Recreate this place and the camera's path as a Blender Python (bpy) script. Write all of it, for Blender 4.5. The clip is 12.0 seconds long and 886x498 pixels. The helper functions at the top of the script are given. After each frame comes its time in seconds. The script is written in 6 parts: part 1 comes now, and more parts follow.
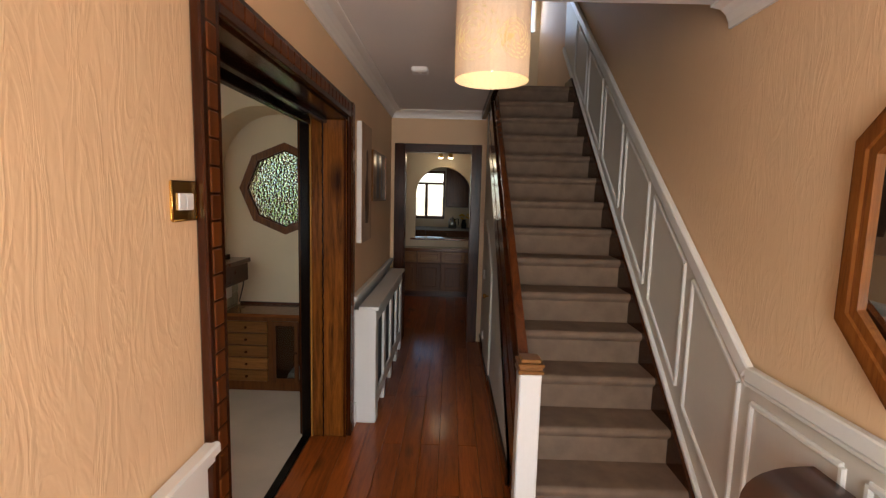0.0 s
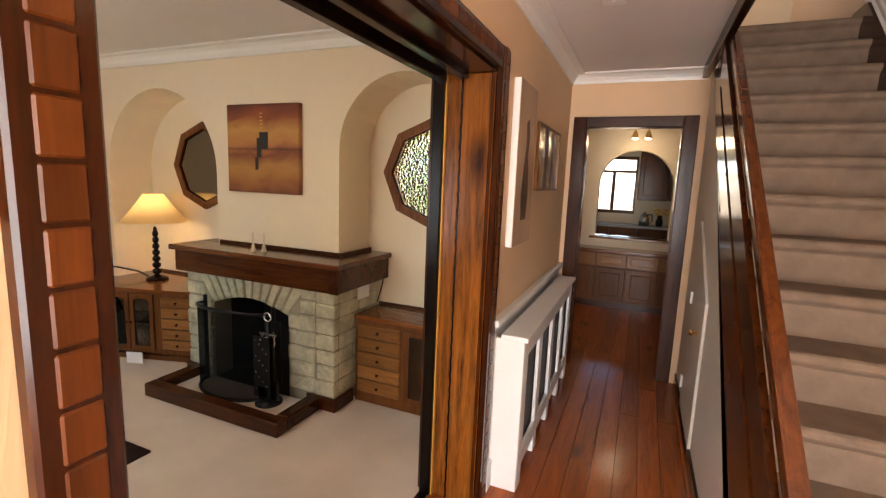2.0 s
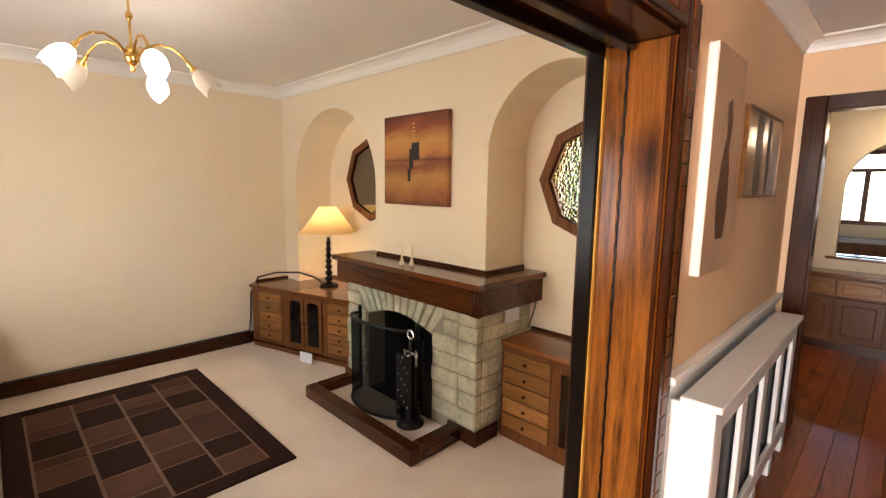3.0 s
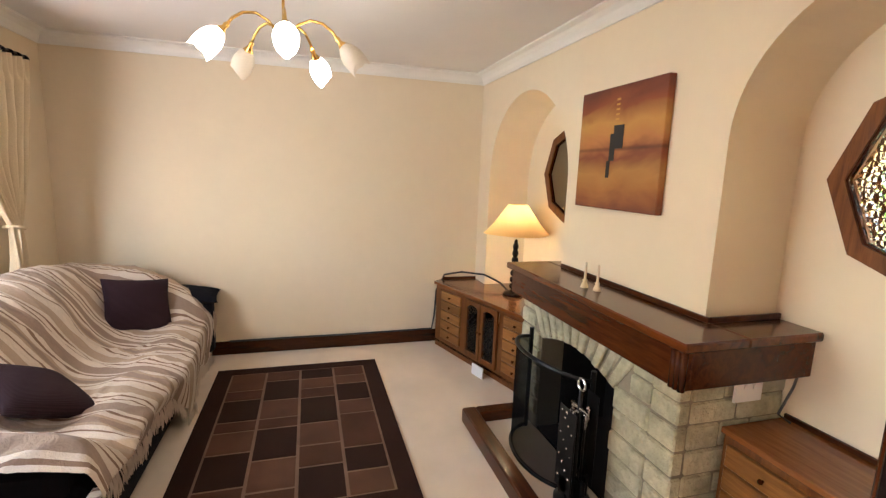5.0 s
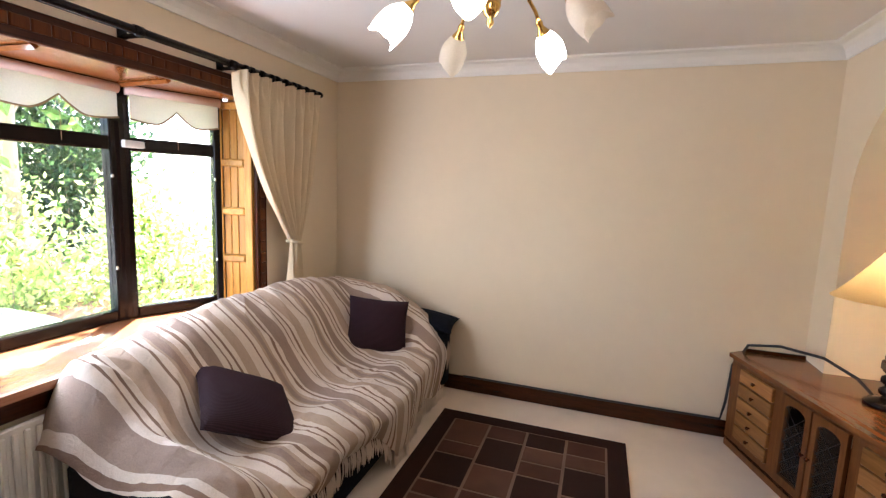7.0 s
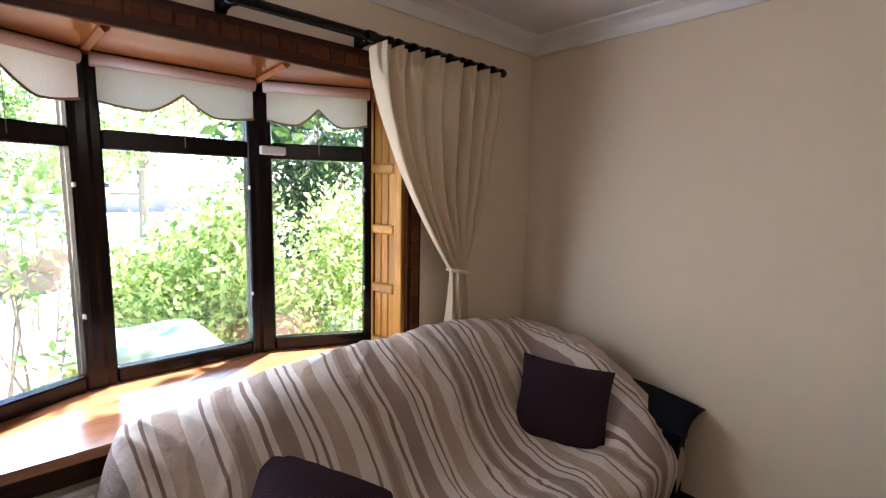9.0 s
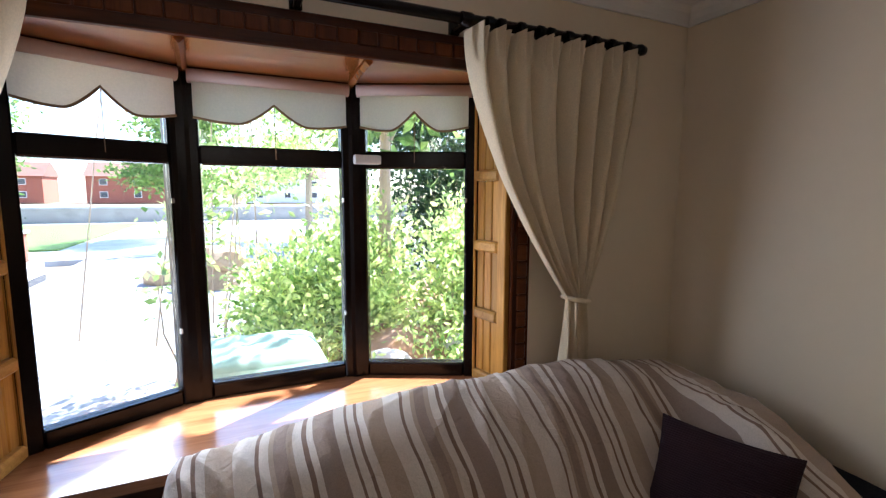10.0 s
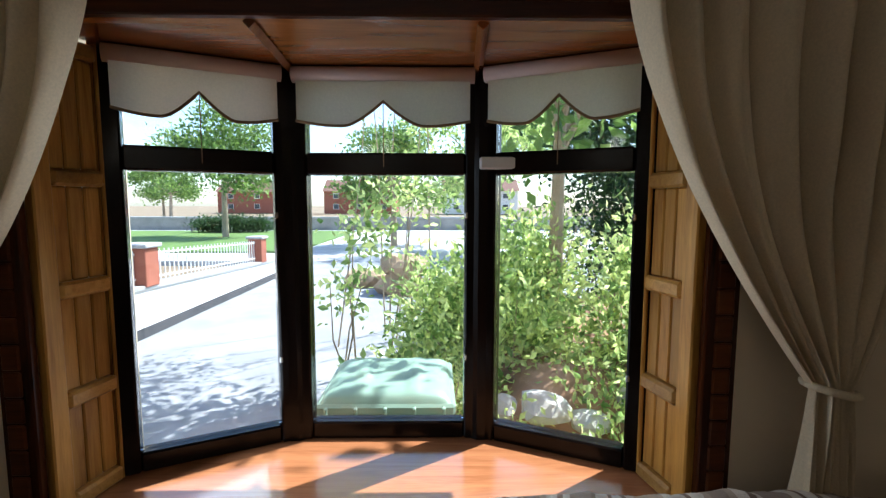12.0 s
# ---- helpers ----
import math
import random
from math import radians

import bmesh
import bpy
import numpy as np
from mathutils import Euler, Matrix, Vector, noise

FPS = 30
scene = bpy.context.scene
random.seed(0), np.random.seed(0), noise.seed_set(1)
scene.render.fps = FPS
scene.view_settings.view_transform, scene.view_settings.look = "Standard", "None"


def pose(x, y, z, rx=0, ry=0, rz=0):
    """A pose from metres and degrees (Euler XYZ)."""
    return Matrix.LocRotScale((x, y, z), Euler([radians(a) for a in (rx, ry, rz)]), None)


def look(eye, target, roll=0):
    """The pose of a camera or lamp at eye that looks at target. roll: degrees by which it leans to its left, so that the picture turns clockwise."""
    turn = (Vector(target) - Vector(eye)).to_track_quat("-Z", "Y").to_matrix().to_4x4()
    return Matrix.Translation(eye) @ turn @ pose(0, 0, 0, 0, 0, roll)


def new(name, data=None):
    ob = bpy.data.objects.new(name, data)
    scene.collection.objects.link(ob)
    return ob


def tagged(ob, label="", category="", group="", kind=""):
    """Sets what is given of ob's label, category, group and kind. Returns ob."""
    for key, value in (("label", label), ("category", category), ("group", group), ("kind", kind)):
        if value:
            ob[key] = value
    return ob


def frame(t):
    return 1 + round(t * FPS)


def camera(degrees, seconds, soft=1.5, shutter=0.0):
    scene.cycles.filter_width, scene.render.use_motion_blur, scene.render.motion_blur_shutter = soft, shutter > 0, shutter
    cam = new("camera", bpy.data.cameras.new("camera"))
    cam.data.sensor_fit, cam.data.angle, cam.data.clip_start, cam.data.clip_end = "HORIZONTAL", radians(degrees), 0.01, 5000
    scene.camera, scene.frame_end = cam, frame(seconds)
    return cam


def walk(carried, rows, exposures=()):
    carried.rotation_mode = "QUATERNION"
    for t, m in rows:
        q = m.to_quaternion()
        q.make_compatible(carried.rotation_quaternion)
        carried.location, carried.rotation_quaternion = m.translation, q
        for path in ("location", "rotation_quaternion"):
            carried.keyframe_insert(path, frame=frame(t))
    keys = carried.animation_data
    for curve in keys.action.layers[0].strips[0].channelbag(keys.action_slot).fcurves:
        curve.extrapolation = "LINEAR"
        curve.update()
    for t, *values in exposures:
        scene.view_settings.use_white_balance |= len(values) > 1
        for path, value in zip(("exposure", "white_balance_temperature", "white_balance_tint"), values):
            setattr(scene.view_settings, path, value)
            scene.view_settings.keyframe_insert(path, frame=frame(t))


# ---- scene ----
cam = camera(87.9, 12.0, soft=1.3)
PATH = [
    (0, (0.044, -0.069, 1.575), (0.014, 1.918, 1.347), 1.5),
    (0.5, (0.041, 0.122, 1.594), (-0.062, 2.103, 1.335), 0.2),
    (1, (0.067, 0.36, 1.59), (-0.166, 2.329, 1.335), 0.1),
    (1.5, (0.064, 0.591, 1.584), (-0.443, 2.506, 1.31), 2.1),
    (2, (0.013, 0.825, 1.562), (-0.761, 2.645, 1.265), 2.3),
    (2.5, (-0.024, 1.059, 1.549), (-1.138, 2.693, 1.251), 0.2),
    (3, (-0.055, 1.236, 1.56), (-1.46, 2.632, 1.284), 0.8),
    (5, (-0.428, 1.845, 1.568), (-2.32, 2.406, 1.247), 2.1),
    (5.5, (-0.572, 1.934, 1.552), (-2.526, 2.236, 1.254), 2.4),
    (6, (-0.739, 2.016, 1.565), (-2.719, 2.03, 1.283), 1.5),
    (6.5, (-0.936, 2.104, 1.548), (-2.89, 1.756, 1.304), 0.1),
    (7, (-1.153, 2.108, 1.558), (-3.031, 1.474, 1.297), 2.1),
    (7.5, (-1.383, 2.082, 1.565), (-3.194, 1.263, 1.335), 2.5),
    (9.5, (-2.356, 1.73, 1.578), (-3.43, 0.063, 1.32), 0.5),
    (10, (-2.496, 1.634, 1.59), (-3.316, -0.175, 1.352), 0.2),
    (10.5, (-2.599, 1.504, 1.58), (-3.284, -0.36, 1.342), 0.5),
    (11, (-2.68, 1.381, 1.577), (-3.214, -0.535, 1.363), -0.1),
    (11.5, (-2.764, 1.273, 1.599), (-3.079, -0.692, 1.403), -0.4),
    (12, (-2.823, 1.209, 1.596), (-2.856, -0.781, 1.406), 0.1),
]
EXPOSURES = [(0, 2.2, 6450, 8), (0.5, 2.67, 6450, 8), (1, 3.05, 6500, 11), (1.5, 3.35, 6600, 14), (2, 3.55, 6850, 14), (3, 4.0, 6750, 14), (5, 4.12, 6300, 12), (6.5, 4.02, 6000, 14), (7.5, 3.62, 5800, 15), (9.5, 2.75, 5550, 14), (10.5, 2.15, 5500, 9), (12, 1.35, 5600, 5)]
walk(cam, [(t, look(eye, target, roll)) for t, eye, target, roll in PATH], EXPOSURES)

# ---- sky, sun and lamps ----
SUN_DIR = Vector((0.535, 0.35, -0.92)).normalized()
world = bpy.data.worlds.new("sky")
scene.world = world
world.use_nodes = True
wn = world.node_tree
sky = wn.nodes.new("ShaderNodeTexSky")
sky.sky_type, sky.sun_disc = "NISHITA", False
sky.sun_elevation = math.asin(-SUN_DIR.z)
sky.sun_rotation = math.atan2(-SUN_DIR.x, -SUN_DIR.y)
wn.links.new(sky.outputs[0], wn.nodes["Background"].inputs[0])
wn.nodes["Background"].inputs[1].default_value = 0.15
sun = new("sun", bpy.data.lights.new("sun", "SUN"))
sun.data.energy, sun.data.angle, sun.data.color = 5.0, radians(0.5), (1.0, 0.95, 0.86)
sun.matrix_world = look((-8, -6, 14), Vector((-8, -6, 14)) + SUN_DIR)


def bulb(x, y, z, watts, size=0.03, color=(1.0, 0.72, 0.42)):
    lamp = new("bulb_light", bpy.data.lights.new("bulb_light", "POINT"))
    lamp.data.energy, lamp.data.shadow_soft_size, lamp.data.color = watts, size, color
    lamp.location = (x, y, z)
    return lamp


def window_light(m, width, height, watts, color=(0.97, 0.98, 1.0)):
    lamp = new("window_light", bpy.data.lights.new("window_light", "AREA"))
    lamp.data.shape, lamp.data.size, lamp.data.size_y = "RECTANGLE", width, height
    lamp.data.energy, lamp.data.color = watts, color
    lamp.matrix_world = m
    return lamp


# ---- materials ----
def nodes_of(name):
    m = bpy.data.materials.new(name)
    m.use_nodes = True
    return m, m.node_tree.nodes, m.node_tree.links, m.node_tree.nodes["Principled BSDF"]


def ramp(nodes, links, fac, stops):
    r = nodes.new("ShaderNodeValToRGB")
    while len(r.color_ramp.elements) < len(stops):
        r.color_ramp.elements.new(0.5)
    for e, (p, c) in zip(r.color_ramp.elements, stops):
        e.position, e.color = p, (*c, 1)
    links.new(fac, r.inputs[0])
    return r.outputs[0]


def coords(nodes, links, scale, random_shift=False):
    tc = nodes.new("ShaderNodeTexCoord")
    mp = nodes.new("ShaderNodeMapping")
    mp.inputs["Scale"].default_value = scale
    links.new(tc.outputs["Object"], mp.inputs["Vector"])
    if random_shift:
        info = nodes.new("ShaderNodeObjectInfo")
        mul = nodes.new("ShaderNodeMath")
        mul.operation = "MULTIPLY"
        mul.inputs[1].default_value = 37.0
        links.new(info.outputs["Random"], mul.inputs[0])
        links.new(mul.outputs[0], mp.inputs["Location"])
    return mp.outputs[0]


def tex_noise(nodes, links, vec, scale, detail=4, rough=0.55, distort=0.0):
    n = nodes.new("ShaderNodeTexNoise")
    n.inputs["Scale"].default_value, n.inputs["Detail"].default_value = scale, detail
    n.inputs["Roughness"].default_value, n.inputs["Distortion"].default_value = rough, distort
    links.new(vec, n.inputs["Vector"])
    return n.outputs["Fac"]


def bump(nodes, links, bsdf, height, strength, distance):
    b = nodes.new("ShaderNodeBump")
    b.inputs["Strength"].default_value, b.inputs["Distance"].default_value = strength, distance
    links.new(height, b.inputs["Height"])
    links.new(b.outputs[0], bsdf.inputs["Normal"])


def shade_of(c, k):
    return tuple(min(1.0, v * k) for v in c)


def plain(name, color, rough=0.5, metal=0.0, vary=0.12, grain=60.0, relief=0.15, depth=0.001, blotch=2.0):
    """A painted, metal or stone surface with blotches at one scale and grain at another."""
    m, n, l, b = nodes_of(name)
    v = coords(n, l, (1, 1, 1))
    big, fine = tex_noise(n, l, v, blotch, 3), tex_noise(n, l, v, grain, 4)
    add = n.new("ShaderNodeMath")
    add.operation = "MULTIPLY_ADD"
    add.inputs[1].default_value = 0.4
    l.new(fine, add.inputs[0]), l.new(big, add.inputs[2])
    l.new(ramp(n, l, add.outputs[0], [(0.35, shade_of(color, 1 - vary)), (1.0, shade_of(color, 1 + vary))]), b.inputs["Base Color"])
    b.inputs["Roughness"].default_value, b.inputs["Metallic"].default_value = rough, metal
    bump(n, l, b, fine, relief, depth)
    return m


def wood(name, dark, light, axis="z", rough=0.35, grain=9.0, knots=0.0, coat=0.0):
    """Stained or varnished timber whose grain runs along the axis."""
    m, n, l, b = nodes_of(name)
    sc = {"x": (0.08, 1, 1), "y": (1, 0.08, 1), "z": (1, 1, 0.08)}[axis]
    v = coords(n, l, tuple(s * grain for s in sc), True)
    g = tex_noise(n, l, v, 3.0, 6, 0.6, 1.2)
    fine = tex_noise(n, l, v, 22.0, 3, 0.6)
    add = n.new("ShaderNodeMath")
    add.operation = "MULTIPLY_ADD"
    add.inputs[1].default_value = 0.35
    l.new(fine, add.inputs[0]), l.new(g, add.inputs[2])
    mid = tuple((a + c) / 2 for a, c in zip(dark, light))
    col = ramp(n, l, add.outputs[0], [(0.40, dark), (0.66, mid), (0.95, light)])
    info = n.new("ShaderNodeObjectInfo")
    hsv = n.new("ShaderNodeHueSaturation")
    mr = n.new("ShaderNodeMapRange")
    mr.inputs["To Min"].default_value, mr.inputs["To Max"].default_value = 0.78, 1.2
    l.new(info.outputs["Random"], mr.inputs["Value"]), l.new(mr.outputs[0], hsv.inputs["Value"])
    l.new(col, hsv.inputs["Color"])
    out = hsv.outputs[0]
    if knots:
        kv = coords(n, l, {"x": (2, 5, 5), "y": (5, 2, 5), "z": (5, 5, 2)}[axis], True)
        vo = n.new("ShaderNodeTexVoronoi")
        vo.inputs["Scale"].default_value = knots
        l.new(kv, vo.inputs["Vector"])
        spot = ramp(n, l, vo.outputs["Distance"], [(0.05, (0.12, 0.08, 0.06)), (0.13, (0.55, 0.5, 0.45)), (0.22, (1, 1, 1))])
        mix = n.new("ShaderNodeMix")
        mix.data_type, mix.blend_type = "RGBA", "MULTIPLY"
        mix.inputs["Factor"].default_value = 0.85
        l.new(out, mix.inputs["A"]), l.new(spot, mix.inputs["B"])
        out = mix.outputs["Result"]
    l.new(out, b.inputs["Base Color"])
    b.inputs["Roughness"].default_value = rough
    b.inputs["Specular IOR Level"].default_value = 0.2
    b.inputs["Coat Weight"].default_value, b.inputs["Coat Roughness"].default_value = coat, 0.14
    bump(n, l, b, add.outputs[0], 0.12, 0.002)
    return m


def wallpaper(name, color):
    """Embossed paper with wavering upright ridges."""
    m, n, l, b = nodes_of(name)
    v = coords(n, l, (17, 17, 3.7))
    ridge = tex_noise(n, l, v, 1.0, 3, 0.5, 1.6)
    v2 = coords(n, l, (1, 1, 1))
    big = tex_noise(n, l, v2, 1.3, 3)
    l.new(ramp(n, l, big, [(0.3, shade_of(color, 0.94)), (0.7, shade_of(color, 1.05))]), b.inputs["Base Color"])
    b.inputs["Roughness"].default_value = 0.6
    sharp = ramp(n, l, ridge, [(0.36, (0, 0, 0)), (0.44, (0.7, 0.7, 0.7)), (0.50, (1, 1, 1)), (0.56, (0.5, 0.5, 0.5)), (0.64, (0.1, 0.1, 0.1)), (0.72, (0.6, 0.6, 0.6))])
    bump(n, l, b, sharp, 0.15, 0.004)
    return m


def pile(name, color, scale=220.0, depth=0.006, vary=0.18, blotch=5.0):
    """Carpet or cloth pile."""
    m, n, l, b = nodes_of(name)
    v = coords(n, l, (1, 1, 1))
    fine, big = tex_noise(n, l, v, scale, 3, 0.7), tex_noise(n, l, v, blotch, 4)
    add = n.new("ShaderNodeMath")
    add.operation = "MULTIPLY_ADD"
    add.inputs[1].default_value = 0.5
    l.new(fine, add.inputs[0]), l.new(big, add.inputs[2])
    l.new(ramp(n, l, add.outputs[0], [(0.45, shade_of(color, 1 - vary)), (1.05, shade_of(color, 1 + vary))]), b.inputs["Base Color"])
    b.inputs["Roughness"].default_value = 0.95
    b.inputs["Sheen Weight"].default_value = 0.12 if sum(color) > 0.6 else 0.0
    b.inputs["Specular IOR Level"].default_value = 0.2
    bump(n, l, b, fine, 0.6, depth)
    return m


def striped(name):
    """Woven throw: cream ground with brown and grey stripes of uneven width."""
    m, n, l, b = nodes_of(name)
    uv = n.new("ShaderNodeUVMap")
    sep = n.new("ShaderNodeSeparateXYZ")
    l.new(uv.outputs[0], sep.inputs[0])
    v = coords(n, l, (1, 1, 1))
    wob = tex_noise(n, l, v, 4.0, 2)
    add = n.new("ShaderNodeMath")
    add.operation = "MULTIPLY_ADD"
    add.inputs[1].default_value = 0.010
    l.new(wob, add.inputs[0]), l.new(sep.outputs["X"], add.inputs[2])
    mod = n.new("ShaderNodeMath")
    mod.operation = "FRACT"
    mul = n.new("ShaderNodeMath")
    mul.operation = "MULTIPLY"
    mul.inputs[1].default_value = 4.6
    l.new(add.outputs[0], mul.inputs[0]), l.new(mul.outputs[0], mod.inputs[0])
    cream, brown, grey, tan = (0.78, 0.67, 0.57), (0.28, 0.175, 0.125), (0.38, 0.275, 0.215), (0.52, 0.39, 0.29)
    stops = [(0.0, cream), (0.07, tan), (0.22, cream), (0.27, brown), (0.295, cream), (0.345, brown), (0.365, cream), (0.44, grey), (0.58, cream),
             (0.62, brown), (0.65, cream), (0.71, tan), (0.75, grey), (0.83, tan), (0.86, cream), (0.92, brown), (0.945, cream)]
    out = n.new("ShaderNodeValToRGB")
    out.color_ramp.interpolation = "CONSTANT"
    while len(out.color_ramp.elements) < len(stops):
        out.color_ramp.elements.new(0.5)
    for e, (p, c) in zip(out.color_ramp.elements, stops):
        e.position, e.color = p, (*c, 1)
    l.new(mod.outputs[0], out.inputs[0])
    weave = tex_noise(n, l, v, 260.0, 2)
    mix = n.new("ShaderNodeMix")
    mix.data_type, mix.blend_type = "RGBA", "MULTIPLY"
    mix.inputs["Factor"].default_value = 0.35
    l.new(out.outputs[0], mix.inputs["A"]), l.new(weave, mix.inputs["B"])
    l.new(mix.outputs["Result"], b.inputs["Base Color"])
    b.inputs["Roughness"].default_value = 0.9
    rumple = tex_noise(n, l, v, 26.0, 4, 0.6, 0.8)
    both = n.new("ShaderNodeMath")
    both.operation = "MULTIPLY_ADD"
    both.inputs[1].default_value = 0.12
    l.new(weave, both.inputs[0]), l.new(rumple, both.inputs[2])
    bump(n, l, b, both.outputs[0], 0.55, 0.018)
    return m


def cord_cloth(name, color, pitch):
    """Ribbed corduroy whose ribs run across the cushion."""
    m, n, l, b = nodes_of(name)
    v = coords(n, l, (1, 1, 1))
    wave = n.new("ShaderNodeTexWave")
    wave.inputs["Scale"].default_value, wave.inputs["Distortion"].default_value = 0.314 / pitch, 0.6
    wave.bands_direction = "Y"
    l.new(v, wave.inputs["Vector"])
    l.new(ramp(n, l, wave.outputs["Fac"], [(0.0, shade_of(color, 0.7)), (0.6, color), (1.0, shade_of(color, 1.2))]), b.inputs["Base Color"])
    b.inputs["Roughness"].default_value = 0.8
    b.inputs["Specular IOR Level"].default_value = 0.2
    bump(n, l, b, wave.outputs["Fac"], 0.6, 0.003)
    return m


def glazing(name, tint=(1, 1, 1), rough=0.0):
    m, n, l, b = nodes_of(name)
    clear, gloss, mix = n.new("ShaderNodeBsdfTransparent"), n.new("ShaderNodeBsdfGlossy"), n.new("ShaderNodeMixShader")
    fres = n.new("ShaderNodeFresnel")
    fres.inputs["IOR"].default_value = 1.45
    clear.inputs[0].default_value = (*tint, 1)
    gloss.inputs["Roughness"].default_value = rough
    l.new(fres.outputs[0], mix.inputs[0]), l.new(clear.outputs[0], mix.inputs[1]), l.new(gloss.outputs[0], mix.inputs[2])
    l.new(mix.outputs[0], n["Material Output"].inputs["Surface"])
    return m


def obscure_glass(name):
    m, n, l, b = nodes_of(name)
    b.inputs["Transmission Weight"].default_value, b.inputs["Roughness"].default_value = 1.0, 0.02
    b.inputs["Base Color"].default_value = (0.74, 0.80, 0.70, 1)
    v = coords(n, l, (1, 1, 1))
    vo = n.new("ShaderNodeTexVoronoi")
    vo.feature = "F1"
    vo.inputs["Scale"].default_value = 48.0
    l.new(v, vo.inputs["Vector"])
    bump(n, l, b, vo.outputs["Distance"], 1.0, 0.05)
    return m


def translucent(name, color, share=0.5, rough=0.8, relief=0.0):
    m, n, l, b = nodes_of(name)
    tr, mix = n.new("ShaderNodeBsdfTranslucent"), n.new("ShaderNodeMixShader")
    tr.inputs[0].default_value = (*color, 1)
    v = coords(n, l, (1, 1, 1))
    fine = tex_noise(n, l, v, 180.0, 3)
    l.new(ramp(n, l, fine, [(0.3, shade_of(color, 0.9)), (0.7, shade_of(color, 1.05))]), b.inputs["Base Color"])
    b.inputs["Roughness"].default_value = rough
    mix.inputs[0].default_value = share
    l.new(b.outputs[0], mix.inputs[1]), l.new(tr.outputs[0], mix.inputs[2])
    l.new(mix.outputs[0], n["Material Output"].inputs["Surface"])
    return m


def glowing(name, color, strength):
    m, n, l, b = nodes_of(name)
    b.inputs["Base Color"].default_value = (*color, 1)
    b.inputs["Emission Color"].default_value, b.inputs["Emission Strength"].default_value = (*color, 1), strength
    return m


def leafy(name, dark, light):
    m, n, l, b = nodes_of(name)
    geo = n.new("ShaderNodeNewGeometry")
    col = ramp(n, l, geo.outputs["Random Per Island"], [(0.0, dark), (0.6, tuple((a + c) / 2 for a, c in zip(dark, light))), (1.0, light)])
    l.new(col, b.inputs["Base Color"])
    b.inputs["Roughness"].default_value = 0.45
    tr, mix = n.new("ShaderNodeBsdfTranslucent"), n.new("ShaderNodeMixShader")
    gain = n.new("ShaderNodeHueSaturation")
    gain.inputs["Value"].default_value = 1.5
    l.new(col, gain.inputs["Color"]), l.new(gain.outputs[0], tr.inputs[0])
    mix.inputs[0].default_value = 0.5
    l.new(b.outputs[0], mix.inputs[1]), l.new(tr.outputs[0], mix.inputs[2])
    l.new(mix.outputs[0], n["Material Output"].inputs["Surface"])
    return m


PEACH = wallpaper("peach_embossed_paper", (0.74, 0.50, 0.295))
CREAM = plain("cream_wall_paint", (0.76, 0.635, 0.46), 0.7, vary=0.04, grain=14, relief=0.1, blotch=0.8)
CEILING = plain("white_ceiling_paint", (0.74, 0.70, 0.66), 0.8, vary=0.04, grain=90, relief=0.25)
COVING = plain("white_gloss_coving", (0.80, 0.77, 0.72), 0.35, vary=0.03, grain=40, relief=0.08)
WHITE = plain("white_gloss_paint", (0.78, 0.76, 0.72), 0.3, vary=0.05, grain=50, relief=0.1)
PANEL = plain("stone_white_panel_paint", (0.62, 0.57, 0.50), 0.4, vary=0.05, grain=40, relief=0.1)
DARK_WOOD_Z = wood("dark_stained_upright_wood", (0.011, 0.0023, 0.0006), (0.085, 0.020, 0.0035), "z", 0.22, 8, 0.6, 0.0)
DARK_WOOD_X = wood("dark_stained_cross_wood", (0.010, 0.0022, 0.0006), (0.075, 0.018, 0.0035), "x", 0.28, 8, 0, 0.15)
DARK_WOOD_Y = wood("dark_stained_long_wood", (0.010, 0.0022, 0.0006), (0.075, 0.018, 0.0035), "y", 0.2, 8, 0, 0.3)
KNOTTY = wood("knotty_stained_lining", (0.024, 0.006, 0.001), (0.25, 0.078, 0.011), "z", 0.26, 7, 0.7, 0.2)
DENTIL = wood("red_brown_moulding_wood", (0.050, 0.012, 0.0025), (0.135, 0.037, 0.007), "z", 0.3, 9)
BLACK_WOOD = wood("near_black_stained_wood", (0.002, 0.0011, 0.0008), (0.008, 0.0035, 0.0022), "z", 0.24, 9)
FLOORBOARD = wood("varnished_pine_floorboard", (0.14, 0.027, 0.004), (0.43, 0.105, 0.017), "y", 0.3, 10, 0.9, 0.3)
OAK_X = wood("mid_oak_cross_grain", (0.15, 0.058, 0.014), (0.33, 0.145, 0.042), "x", 0.32, 12, 0, 0.2)
OAK_Z = wood("mid_oak_upright_grain", (0.075, 0.022, 0.005), (0.19, 0.066, 0.016), "z", 0.4, 12, 0, 0.08)
OAK_TOP = wood("red_oak_top", (0.12, 0.036, 0.010), (0.26, 0.095, 0.028), "x", 0.2, 10, 0, 0.5)
PINE = wood("honey_pine", (0.26, 0.105, 0.016), (0.56, 0.295, 0.060), "z", 0.35, 10, 0.75, 0.15)
PINE_X = wood("honey_pine_cross", (0.30, 0.13, 0.025), (0.58, 0.32, 0.08), "x", 0.3, 10, 0.4, 0.2)
MIRROR_WOOD = wood("orange_pine_frame", (0.11, 0.032, 0.006), (0.25, 0.085, 0.018), "z", 0.25, 12, 0, 0.4)
SILL_WOOD = wood("red_mahogany_sill", (0.30, 0.105, 0.04), (0.50, 0.215, 0.095), "x", 0.2, 8, 0, 1.0)
SILL_WOOD.node_tree.nodes["Principled BSDF"].inputs["Specular IOR Level"].default_value = 0.6
CARPET = pile("cream_carpet", (0.66, 0.55, 0.44), 260, 0.004, 0.10, 3)
STAIR_CARPET = pile("beige_stair_carpet", (0.215, 0.145, 0.100), 240, 0.006, 0.22, 9)
